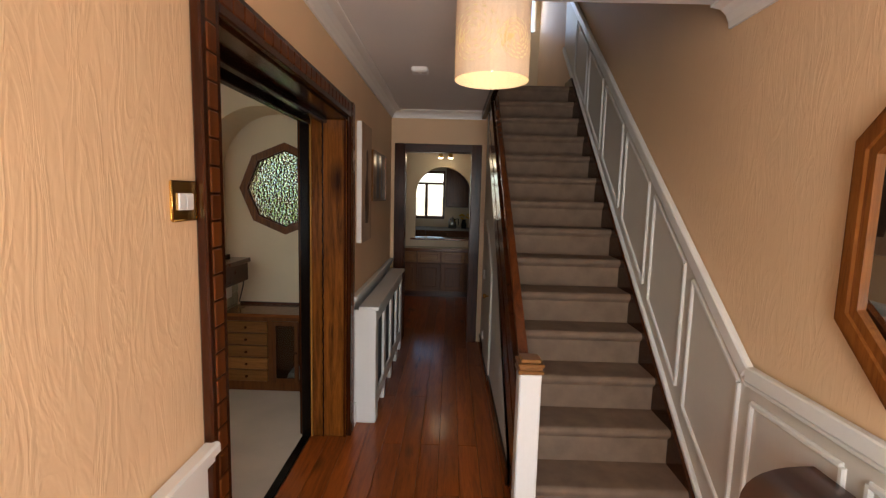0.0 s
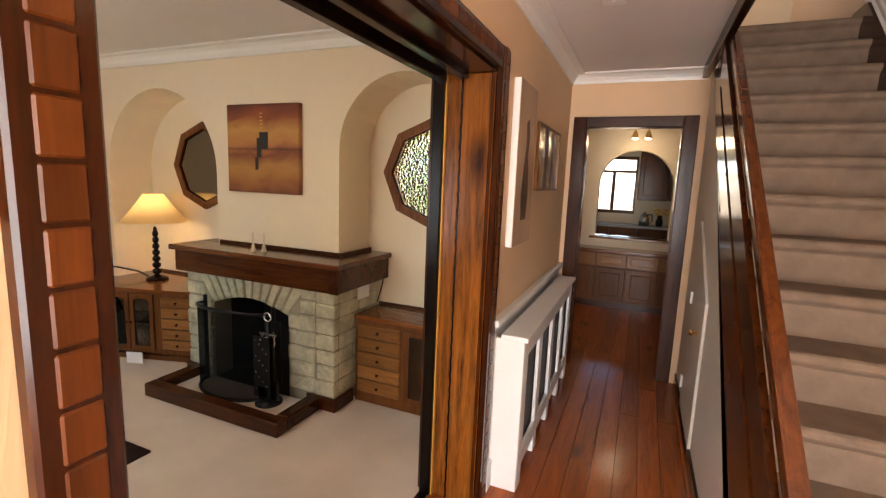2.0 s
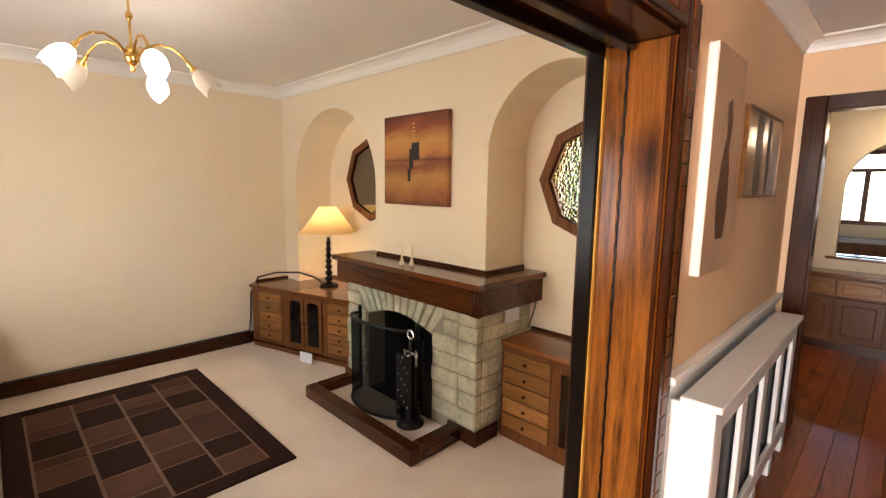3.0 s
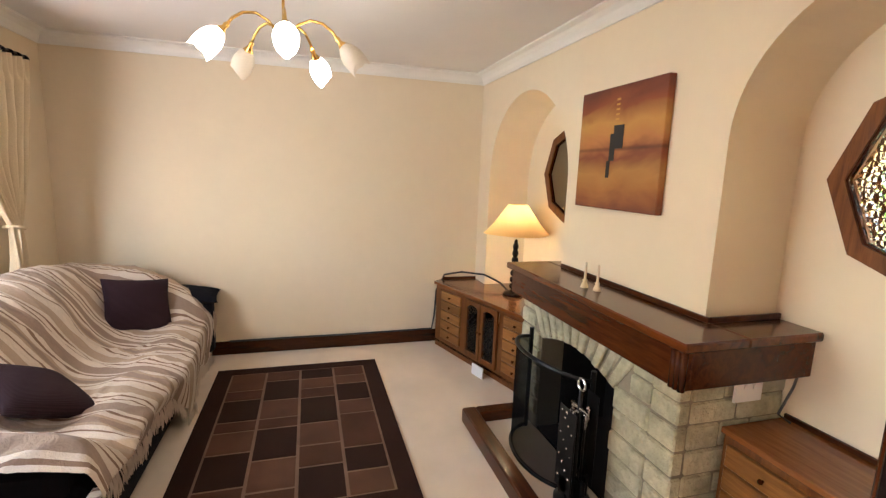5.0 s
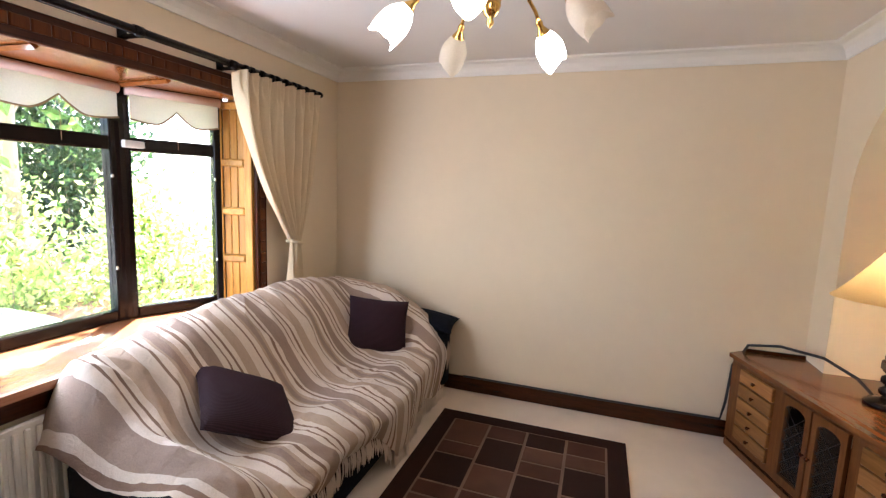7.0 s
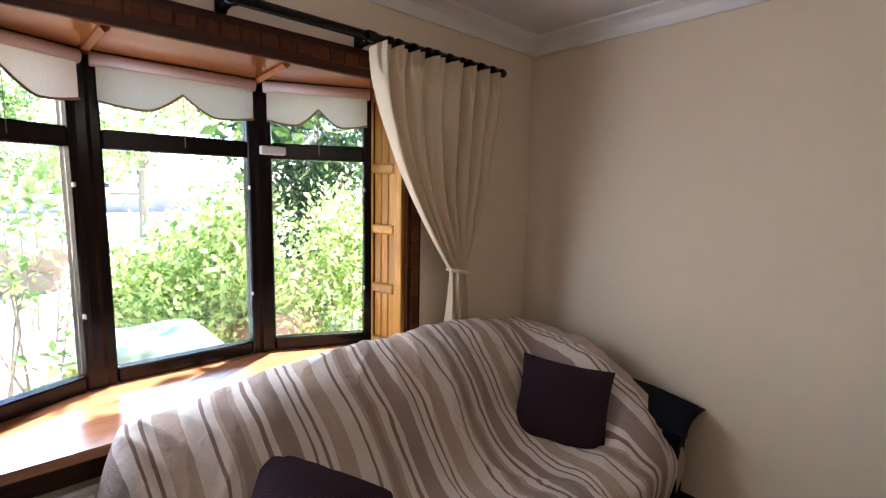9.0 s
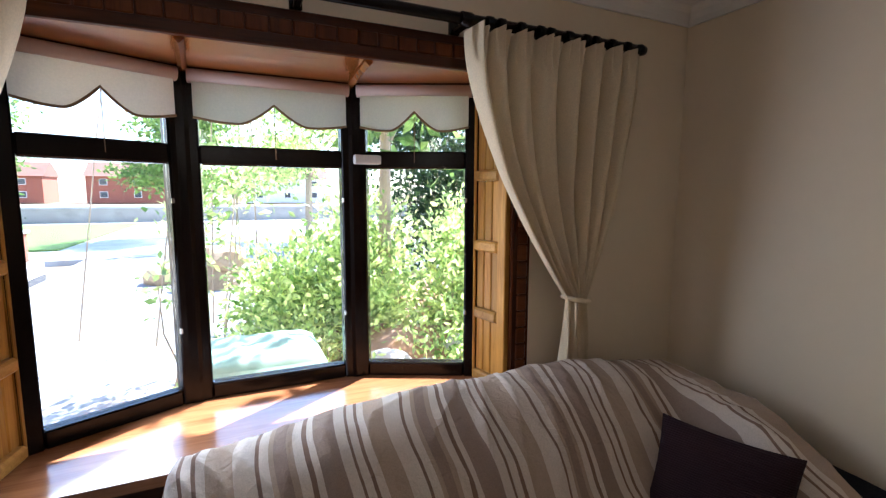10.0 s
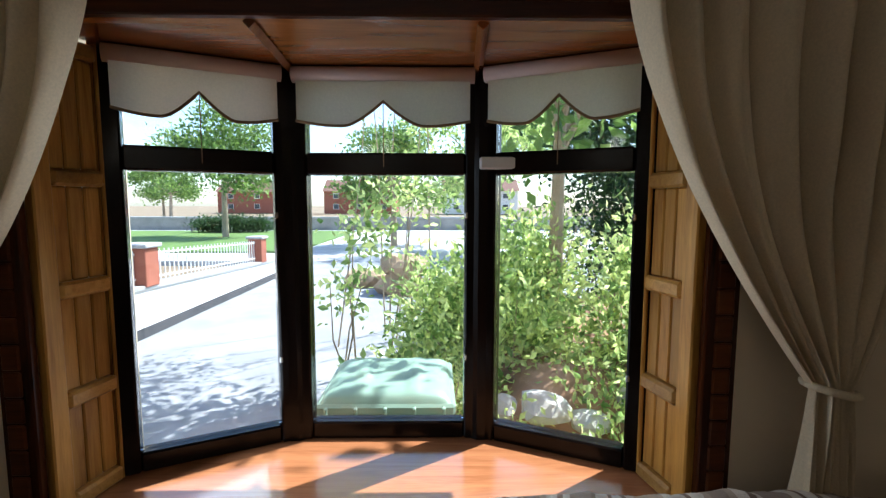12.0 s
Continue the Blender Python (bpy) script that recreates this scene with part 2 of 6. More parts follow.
RUG_DARK = pile("dark_brown_rug_pile", (0.024, 0.008, 0.005), 240, 0.006, 0.25)
RUG_MID = pile("mid_brown_rug_pile", (0.070, 0.030, 0.018), 240, 0.006, 0.25)
RUG_TAN = pile("tan_rug_pile", (0.092, 0.043, 0.026), 240, 0.006, 0.25)
RUG_BLACK = pile("blackish_rug_pile", (0.024, 0.0095, 0.006), 240, 0.006, 0.25)
CORD = cord_cloth("aubergine_cord_cloth", (0.030, 0.013, 0.019), 0.0075)
THROW = striped("striped_woven_throw")
NAVY = pile("navy_sofa_cloth", (0.006, 0.0065, 0.011), 300, 0.003, 0.2)
CURTAIN_CLOTH = translucent("cream_curtain_cloth", (0.73, 0.595, 0.395), 0.08)
BLIND_CLOTH = translucent("cream_blind_cloth", (0.78, 0.70, 0.60), 0.45)
PINK_PAINT = plain("pale_pink_blind_tube", (0.70, 0.52, 0.46), 0.5, vary=0.04)
FRINGE = plain("brown_blind_braid", (0.22, 0.13, 0.06), 0.8)
STONE = plain("pale_sandstone", (0.42, 0.39, 0.27), 0.9, vary=0.5, grain=30, relief=1.0, depth=0.02, blotch=7)
MORTAR = plain("grey_mortar", (0.25, 0.22, 0.16), 0.95, vary=0.2, grain=60, relief=0.6, depth=0.004)
SOOT = plain("sooty_firebox", (0.008, 0.007, 0.007), 0.9)
IRON = plain("black_iron", (0.010, 0.010, 0.011), 0.4, 0.6, vary=0.3)
BRASS = plain("polished_brass", (0.72, 0.46, 0.14), 0.2, 1.0, vary=0.1)
STEEL = plain("bright_steel", (0.6, 0.6, 0.6), 0.25, 1.0, vary=0.1)
PLASTIC = plain("white_plastic", (0.78, 0.77, 0.75), 0.35, vary=0.02)
CABLE = plain("black_cable", (0.012, 0.012, 0.014), 0.5)
GLASS = glazing("window_glass")
CAB_GLASS = glazing("cabinet_glass", (0.75, 0.75, 0.72))
OBSCURE = obscure_glass("hammered_obscure_glass")
SMOKED, _n, _l, _b = nodes_of("smoked_mirror")
_b.inputs["Metallic"].default_value, _b.inputs["Roughness"].default_value, _b.inputs["Base Color"].default_value = 1.0, 0.12, (0.22, 0.20, 0.17, 1)
SILVER, _n, _l, _b = nodes_of("mirror_silver")
_b.inputs["Metallic"].default_value, _b.inputs["Roughness"].default_value, _b.inputs["Base Color"].default_value = 1.0, 0.02, (0.85, 0.87, 0.86, 1)
LAMP_SHADE = translucent("cream_pleated_lampshade", (0.80, 0.57, 0.28), 0.6)
HALL_SHADE = translucent("cream_drum_lampshade", (0.78, 0.62, 0.47), 0.16)
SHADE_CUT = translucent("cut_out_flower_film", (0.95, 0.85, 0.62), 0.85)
LIT_GLASS = glowing("lit_white_glass", (1.0, 0.92, 0.80), 1.2)
UNLIT_GLASS = translucent("unlit_frosted_glass", (0.74, 0.67, 0.58), 0.5, 0.4)
BULB = glowing("lit_bulb", (1.0, 0.82, 0.5), 4.0)
SCREEN_MESH, _n, _l, _b = nodes_of("fine_black_wire_mesh")
_b.inputs["Specular IOR Level"].default_value = 0.0
_b.inputs["Base Color"].default_value, _b.inputs["Roughness"].default_value, _b.inputs["Alpha"].default_value = (0.006, 0.006, 0.006, 1), 0.7, 0.75
CANDLE = translucent("ivory_wax", (0.80, 0.70, 0.52), 0.3, 0.5)


# ---- mesh helpers ----
def box(bm, x0, x1, y0, y1, z0, z1, bevel=0.0):
    vs = [bm.verts.new((x, y, z)) for x in (x0, x1) for y in (y0, y1) for z in (z0, z1)]
    fs = [bm.faces.new([vs[i] for i in q]) for q in ((0, 1, 3, 2), (4, 6, 7, 5), (0, 4, 5, 1), (2, 3, 7, 6), (0, 2, 6, 4), (1, 5, 7, 3))]
    if bevel:
        edges = {e for f in fs for e in f.edges}
        bmesh.ops.bevel(bm, geom=list(edges), offset=bevel, segments=1, affect="EDGES", profile=0.5)
    return bm


def B(*args, bevel=0.0):
    """A new bmesh with one or more boxes."""
    bm = bmesh.new()
    for a in ([args] if not isinstance(args[0], tuple) else args):
        box(bm, *a, bevel=bevel)
    return bm


def to3(axis, u, v, a):
    return {"x": (a, u, v), "y": (u, a, v), "z": (u, v, a)}[axis]


def slab(bm, loops, axis, a, b):
    """An upright or flat slab between a and b along the axis; the first loop is its outline, the others are holes."""
    edges = []
    for loop in loops:
        vs = [bm.verts.new(to3(axis, u, v, a)) for u, v in loop]
        edges += [bm.edges.new((vs[i], vs[(i + 1) % len(vs)])) for i in range(len(vs))]
    faces = [g for g in bmesh.ops.triangle_fill(bm, use_beauty=True, use_dissolve=False, edges=edges)["geom"] if isinstance(g, bmesh.types.BMFace)]
    ext = bmesh.ops.extrude_face_region(bm, geom=faces, use_keep_orig=True)["geom"]
    bmesh.ops.translate(bm, vec=to3(axis, 0, 0, b - a), verts=[g for g in ext if isinstance(g, bmesh.types.BMVert)])
    bmesh.ops.recalc_face_normals(bm, faces=bm.faces[:])
    return bm


def rect(u0, u1, v0, v1):
    return [(u0, v0), (u1, v0), (u1, v1), (u0, v1)]


def lathe(bm, profile, seg=24, at=(0, 0, 0), close=False):
    """profile: (radius, height) from bottom to top, turned round the upright axis."""
    rings = [[bm.verts.new((at[0] + r * math.cos(2 * math.pi * i / seg), at[1] + r * math.sin(2 * math.pi * i / seg), at[2] + z)) for i in range(seg)] for r, z in profile]
    for a, b in zip(rings, rings[1:]):
        for i in range(seg):
            bm.faces.new((a[i], a[(i + 1) % seg], b[(i + 1) % seg], b[i]))
    if close:
        bm.faces.new(rings[0][::-1]), bm.faces.new(rings[-1])
    return bm


def tube(bm, pts, r, seg=8):
    pts = [Vector(p) for p in pts]
    rings = []
    for i, p in enumerate(pts):
        d = (pts[min(i + 1, len(pts) - 1)] - pts[max(i - 1, 0)]).normalized()
        side = d.cross(Vector((0, 0, 1)) if abs(d.z) < 0.9 else Vector((1, 0, 0))).normalized()
        up = side.cross(d)
        rr = r[i] if isinstance(r, (list, tuple)) else r
        rings.append([bm.verts.new(p + rr * (math.cos(2 * math.pi * k / seg) * side + math.sin(2 * math.pi * k / seg) * up)) for k in range(seg)])
    for a, b in zip(rings, rings[1:]):
        for k in range(seg):
            bm.faces.new((a[k], a[(k + 1) % seg], b[(k + 1) % seg], b[k]))
    bm.faces.new(rings[0][::-1]), bm.faces.new(rings[-1])
    return bm


def sheet(bm, nu, nv, fn, uv=None):
    """A grid surface fn(u, v) with u and v from 0 to 1."""
    vs = [[bm.verts.new(fn(i / nu, j / nv)) for j in range(nv + 1)] for i in range(nu + 1)]
    layer = bm.loops.layers.uv.verify() if uv else None
    for i in range(nu):
        for j in range(nv):
            f = bm.faces.new((vs[i][j], vs[i + 1][j], vs[i + 1][j + 1], vs[i][j + 1]))
            f.smooth = True
            if uv:
                for loop, (a, c) in zip(f.loops, ((i, j), (i + 1, j), (i + 1, j + 1), (i, j + 1))):
                    loop[layer].uv = uv(a / nu, c / nv)
    return bm


def smooth(bm):
    for f in bm.faces:
        f.smooth = True
    return bm


def mesh(name, bm, material):
    me = bpy.data.meshes.new(name)
    bm.to_mesh(me)
    bm.free()
    me.materials.append(material)
    return me


def part(name, bm, material, parent, label="", at=None):
    ob = new(name, mesh(name, bm, material))
    ob.parent = parent
    if at is not None:
        ob.matrix_basis = at
    return tagged(ob, label)


def thing(name, label, category, at=(0, 0, 0), turn=0.0, group="", kind=""):
    ob = new(name)
    ob.empty_display_size = 0.1
    ob.matrix_basis = pose(*at, 0, 0, turn)
    return tagged(ob, label, category, group, kind)


def single(name, bm, material, label, category, group="", kind="", at=None):
    ob = new(name, mesh(name, bm, material))
    if at is not None:
        ob.matrix_basis = at
    return tagged(ob, label, category, group, kind)


def structure(name, bm, material, label=""):
    return single(name, bm, material, label, "", kind="structure")


def round_pts(cx, cz, r, a0, a1, n):
    return [(cx + r * math.cos(radians(a0 + (a1 - a0) * i / n)), cz + r * math.sin(radians(a0 + (a1 - a0) * i / n))) for i in range(n + 1)]


# ---- structure: levels and wall lines ----
CEIL = 2.45
HALL_L, ROOM_R, HALL_R = -0.60, -0.88, 1.27
ROOM_L, BREAST, BACK, FRONT = -4.47, 3.37, 3.74, 0.05
DOOR_Y0, DOOR_Y1, HEAD = 1.165, 2.78, 2.04
BAY_X0, BAY_X1, BAY_MID, SILL_Z, BAY_Z = -3.52, -1.80, -2.66, 0.76, 2.05
RISE, RUN, NOSE_Y = 0.195, 0.2165, 2.005


def nosing(y):
    return RISE + (y - NOSE_Y) * RISE / RUN


# floors
structure("floor_room", B(ROOM_L - 0.2, -0.85, -0.15, BACK + 0.1, -0.12, 0.0), CARPET, "cream fitted carpet")
structure("floor_hall", B(-0.84, 1.5, -1.6, 11.2, -0.14, -0.022), BLACK_WOOD, "dark gaps under the varnished floorboards")
# walls of the hall
bm = bmesh.new()
slab(bm, [[(-1.6, 0), (DOOR_Y0, 0), (DOOR_Y0, HEAD), (DOOR_Y1, HEAD), (DOOR_Y1, 0), (4.98, 0), (4.98, CEIL), (-1.6, CEIL)]], "x", HALL_L, HALL_L - 0.14)
structure("wall_hall_left", bm, PEACH, "peach embossed wallpaper above a white dado")
bm = bmesh.new()
slab(bm, [[(-1.6, 0), (DOOR_Y0, 0), (DOOR_Y0, HEAD), (DOOR_Y1, HEAD), (DOOR_Y1, 0), (3.95, 0), (3.95, CEIL), (-1.6, CEIL)]], "x", HALL_L - 0.14, ROOM_R)
structure("wall_room_right", bm, CREAM, "cream painted wall")
structure("wall_hall_right", B(HALL_R, HALL_R + 0.15, -1.6, 7.2, -0.1, 5.2), PEACH, "peach embossed wallpaper above white panelling")
bm = bmesh.new()
slab(bm, [[(-0.74, 0), (-0.467, 0), (-0.467, 2.05), (0.262, 2.05), (0.262, 0), (0.42, 0), (0.42, CEIL), (-0.74, CEIL)]], "y", 4.84, 4.98)
structure("wall_hall_far", bm, PEACH, "peach wall over the kitchen doorway")
bm = bmesh.new()
slab(bm, [rect(-0.88, 1.42, -0.1, CEIL + 0.02), rect(-0.35, 0.75, 0.0, 2.1), rect(0.85, 1.18, 0.9, 2.1)], "y", -1.6, -1.75)
structure("wall_entrance", bm, CREAM, "wall with the glazed front door opening")
# stair well above
structure("wall_landing", slab(bmesh.new(), [rect(-0.2, HALL_R, 2.73, 5.2), rect(0.72, 1.2, 4.0, 4.9)], "y", 7.0, 7.15), CREAM, "cream landing wall")
structure("wall_well_left", B(0.26, 0.36, 2.1, 7.15, CEIL + 0.22, 5.2), CREAM, "cream wall beside the stair well")
structure("wall_well_front", B(0.26, HALL_R, 1.98, 2.1, CEIL + 0.02, 5.2), CREAM, "cream wall over the hall")
structure("ceiling_landing", B(0.2, HALL_R + 0.1, 1.98, 7.2, 5.2, 5.3), CEILING, "white landing ceiling")
structure("floor_landing", B(0.36, HALL_R, NOSE_Y + 13 * RUN + 0.25, 7.05, 2.45, 2.72), STAIR_CARPET, "beige landing carpet")
bm = bmesh.new()
slab(bm, [[(-0.74, -1.6), (HALL_R, -1.6), (HALL_R, 2.1), (0.38, 2.1), (0.38, 4.84), (-0.74, 4.84)]], "z", CEIL, CEIL + 0.22)
structure("ceiling_hall", bm, CEILING, "white hall ceiling")
# walls of the sitting room
structure("wall_room_left", B(ROOM_L - 0.2, ROOM_L, -0.25, BACK + 0.2, -0.1, CEIL), CREAM, "cream painted wall")
ARCH_L, ARCH_R = (-3.58, 1.55, 0.635), (-1.37, 1.735, 0.465)
bm = bmesh.new()
loop = [(ROOM_L, 0)]
for cx, cz, r in (ARCH_L, ARCH_R):
    loop += [(cx - r, 0)] + round_pts(cx, cz, r, 180, 0, 28) + [(cx + r, 0)]
    if cx < -3:
        loop += [(-2.86, 0), (-2.86, 0.74), (-2.10, 0.74), (-2.10, 0)]
slab(bm, [loop + [(ROOM_R, 0), (ROOM_R, CEIL), (ROOM_L, CEIL)]], "y", BREAST, BACK)
structure("wall_chimney_breast", bm, CREAM, "cream chimney breast between two arched alcoves")
OCT = [(-1.325, 1.6), (-3.495, 1.6)]
oct_ring = lambda cx, cz, r: [(cx + r * math.sin(radians(45 * i)), cz + r * math.cos(radians(45 * i))) for i in range(8)]
bm = bmesh.new()
slab(bm, [rect(ROOM_L, -0.74, -0.1, CEIL), oct_ring(*OCT[0], 0.335)], "y", BACK, BACK + 0.2)
structure("wall_room_back", bm, CREAM, "cream alcove wall with eight-sided openings")
bm = bmesh.new()
slab(bm, [rect(ROOM_L, ROOM_R + 0.14, -0.3, CEIL), rect(BAY_X0, BAY_X1, SILL_Z - 0.04, BAY_Z)], "y", FRONT, FRONT - 0.2)
structure("wall_room_front", bm, CREAM, "cream wall round the bay window")
structure("ceiling_room", B(ROOM_L - 0.1, -0.74, -0.2, BACK + 0.1, CEIL, CEIL + 0.15), CEILING, "white sitting room ceiling")
# the room past the far doorway and the kitchen behind its arch
structure("wall_dining_left", B(-1.05, -0.95, 4.98, 11.2, -0.1, CEIL), CREAM, "cream wall")
structure("wall_dining_right", B(1.15, 1.27, 5.9, 11.2, -0.1, CEIL), CREAM, "cream wall")
structure("wall_dining_near", B(-1.05, -0.74, 4.86, 4.98, -0.1, CEIL), CREAM, "cream wall")
structure("wall_under_landing", B(0.42, 1.27, 5.75, 5.9, -0.1, CEIL), CREAM, "cream wall")
bm = bmesh.new()
arch = [(-0.53, 0.90)] + round_pts(-0.085, 1.59, 0.445, 180, 0, 24) + [(0.36, 0.90)]
slab(bm, [rect(-0.95, 1.15, -0.1, CEIL), arch], "y", 7.32, 7.48)
structure("wall_kitchen_arch", bm, CREAM, "cream wall with an arched serving hatch")
bm = bmesh.new()
slab(bm, [rect(-0.95, 1.15, -0.1, CEIL), rect(-0.90, -0.10, 1.08, 2.12)], "y", 10.0, 10.2)
structure("wall_kitchen_back", bm, CREAM, "cream kitchen wall with a window")
structure("ceiling_dining", B(-1.05, 1.3, 4.98, 10.2, CEIL, CEIL + 0.2), CEILING, "white ceiling")

# coving: a hollow curve in section, run along the walls
def cove(name, p, q, inward, drop=0.085):
    p, q, inward = Vector(p), Vector(q), Vector(inward)
    bm = bmesh.new()
    sec = [(0, -drop), (0.012, -drop), (0.016, -drop * 0.72), (0.03, -drop * 0.42), (0.055, -drop * 0.2), (0.085, -0.014), (0.1, -0.012), (0.1, 0), (0, 0)]
    rows = [[bm.verts.new(e + inward * (u + 0.001) + Vector((0, 0, CEIL - 0.001 + v))) for u, v in sec] for e in (p, q)]
    for i in range(len(sec)):
        bm.faces.new((rows[0][i], rows[1][i], rows[1][(i + 1) % len(sec)], rows[0][(i + 1) % len(sec)]))
    bm.faces.new(rows[0][::-1]), bm.faces.new(rows[1])
    bmesh.ops.recalc_face_normals(bm, faces=bm.faces[:])
    structure(name, bm, COVING, "white plaster coving")


cove("trim_coving_left", (ROOM_L, FRONT, 0), (ROOM_L, BREAST, 0), (1, 0, 0))
cove("trim_coving_back", (ROOM_L, BREAST, 0), (ROOM_R, BREAST, 0), (0, -1, 0))
cove("trim_coving_front", (ROOM_L, FRONT, 0), (ROOM_R, FRONT, 0), (0, 1, 0))
cove("trim_coving_right", (ROOM_R, FRONT, 0), (ROOM_R, BREAST, 0), (-1, 0, 0))
cove("trim_coving_hall", (HALL_L, -1.6, 0), (HALL_L, 4.84, 0), (1, 0, 0), 0.075)
cove("trim_coving_hall_far", (HALL_L, 4.84, 0), (0.38, 4.84, 0), (0, -1, 0), 0.075)
cove("trim_coving_hall_right", (HALL_R, -1.6, 0), (HALL_R, 2.1, 0), (-1, 0, 0), 0.1)

# skirting boards
structure("baseboard_left", B(ROOM_L, ROOM_L + 0.018, FRONT, 3.0, 0, 0.115, bevel=0.004), DARK_WOOD_Y, "dark stained skirting board")
structure("baseboard_front", B(ROOM_L, ROOM_R, FRONT, FRONT + 0.018, 0, 0.115, bevel=0.004), DARK_WOOD_X, "dark stained skirting board")
structure("baseboard_right", B((ROOM_R - 0.018, ROOM_R, FRONT, DOOR_Y0 - 0.09, 0, 0.115), (ROOM_R - 0.018, ROOM_R, DOOR_Y1 + 0.09, BREAST + 0.03, 0, 0.115), bevel=0.004), DARK_WOOD_Y, "dark stained skirting board")

CASING = wood("red_brown_casing", (0.012, 0.003, 0.001), (0.055, 0.013, 0.003), "z", 0.2, 8, 0, 0.1)
# ---- the wide opening between hall and sitting room ----
door = thing("door_1", "dark stained opening with block moulded casing", "doorway", kind="structure")
for name, a, b in (("casing", DOOR_Y0 - 0.085, DOOR_Y0 + 0.012), ("casing", DOOR_Y1 - 0.012, DOOR_Y1 + 0.1)):
    part(name, B(HALL_L, HALL_L + 0.028, a, b, 0, 2.13, bevel=0.005), CASING, door)
    part("room_casing", B(ROOM_R - 0.024, ROOM_R, a, b, 0, 2.12, bevel=0.005), DARK_WOOD_Z, door)
part("head_casing", B(HALL_L, HALL_L + 0.027, DOOR_Y0 + 0.012, DOOR_Y1 - 0.012, HEAD - 0.008, 2.129, bevel=0.005), DARK_WOOD_Y, door)
part("room_head_casing", B(ROOM_R - 0.023, ROOM_R, DOOR_Y0 + 0.012, DOOR_Y1 - 0.012, HEAD - 0.01, 2.119, bevel=0.005), DARK_WOOD_Y, door)
part("lining", B(HALL_L - 0.146, HALL_L, DOOR_Y1 - 0.02, DOOR_Y1 - 0.001, 0, HEAD - 0.02, bevel=0.004), KNOTTY, door, "knotty red-brown lining board")
part("lining", B(HALL_L - 0.215, HALL_L - 0.150, DOOR_Y1 - 0.022, DOOR_Y1 - 0.001, 0, HEAD - 0.02, bevel=0.004), KNOTTY, door, "narrow knotty lining board")
part("scalloped_bead", smooth(tube(bmesh.new(), [(HALL_L - 0.149 + 0.004 * abs(math.sin(i * 0.55)), DOOR_Y1 - 0.021, i * 0.0125) for i in range(161)], 0.0042, 6)), BLACK_WOOD, door, "dark scalloped bead between the boards")
part("edge_strip", B(HALL_L - 0.016, HALL_L - 0.001, DOOR_Y1 - 0.028, DOOR_Y1 - 0.0205, 0, HEAD - 0.02, bevel=0.003), DARK_WOOD_Z, door)
part("lining", B(ROOM_R, HALL_L, DOOR_Y0 + 0.001, DOOR_Y0 + 0.02, 0, HEAD - 0.02, bevel=0.003), KNOTTY, door)
part("stop", B(HALL_L - 0.222, HALL_L - 0.216, DOOR_Y1 - 0.034, DOOR_Y1 - 0.001, 0, HEAD - 0.02), PINE, door, "pale worn edge strip")
part("stop", B(ROOM_R, HALL_L - 0.224, DOOR_Y1 - 0.045, DOOR_Y1 - 0.001, 0, HEAD - 0.02, bevel=0.004), BLACK_WOOD, door)
part("head_lining", B(ROOM_R, HALL_L, DOOR_Y0, DOOR_Y1, HEAD - 0.019, HEAD - 0.001), DARK_WOOD_Y, door)
part("track", B((HALL_L - 0.15, HALL_L - 0.11, DOOR_Y0 + 0.02, DOOR_Y1 - 0.05, HEAD - 0.05, HEAD - 0.02), (HALL_L - 0.25, HALL_L - 0.21, DOOR_Y0 + 0.02, DOOR_Y1 - 0.05, HEAD - 0.06, HEAD - 0.02), bevel=0.004), BLACK_WOOD, door)
part("threshold", B(-0.88, -0.83, DOOR_Y0, DOOR_Y1, 0, 0.012, bevel=0.004), BLACK_WOOD, door)


def blocks(parent, place, n, size):
    """A row of small wooden blocks with dark gaps, as on the casings."""
    me = None
    for i in range(n):
        if me is None:
            ob = part("block", B(-size[0] / 2, size[0] / 2, -size[1] / 2, size[1] / 2, -size[2] / 2, size[2] / 2, bevel=0.004), DENTIL, parent)
            me = ob.data
        else:
            ob = new("block", me)
            ob.parent = parent
        ob.matrix_basis = place(i)


blocks(door, lambda i: pose(HALL_L + 0.027, DOOR_Y0 - 0.036, 0.04 + i * 0.071), 30, (0.008, 0.050, 0.0672))
blocks(door, lambda i: pose(HALL_L + 0.027, DOOR_Y1 + 0.046, 0.04 + i * 0.071), 30, (0.008, 0.050, 0.0672))
blocks(door, lambda i: pose(HALL_L + 0.027, DOOR_Y0 + 0.05 + i * 0.071, HEAD + 0.045, 90), 22, (0.008, 0.050, 0.0672))

# doorway to the kitchen side
door = thing("door_2", "dark stained door casing round the far doorway", "doorway", kind="structure")
for a, b in ((-0.561, -0.455), (0.25, 0.352)):
    part("casing", B(a, b, 4.812, 4.84, 0, 2.115, bevel=0.005), DARK_WOOD_Z, door)
part("head_casing", B(-0.455, 0.25, 4.813, 4.84, 2.03, 2.114, bevel=0.005), DARK_WOOD_X, door)
part("lining", B((-0.467, -0.45, 4.84, 4.98, 0, 2.05), (0.245, 0.262, 4.84, 4.98, 0, 2.05)), DARK_WOOD_Z, door)
part("head_lining", B(-0.45, 0.245, 4.84, 4.98, 2.035, 2.05), DARK_WOOD_X, door)

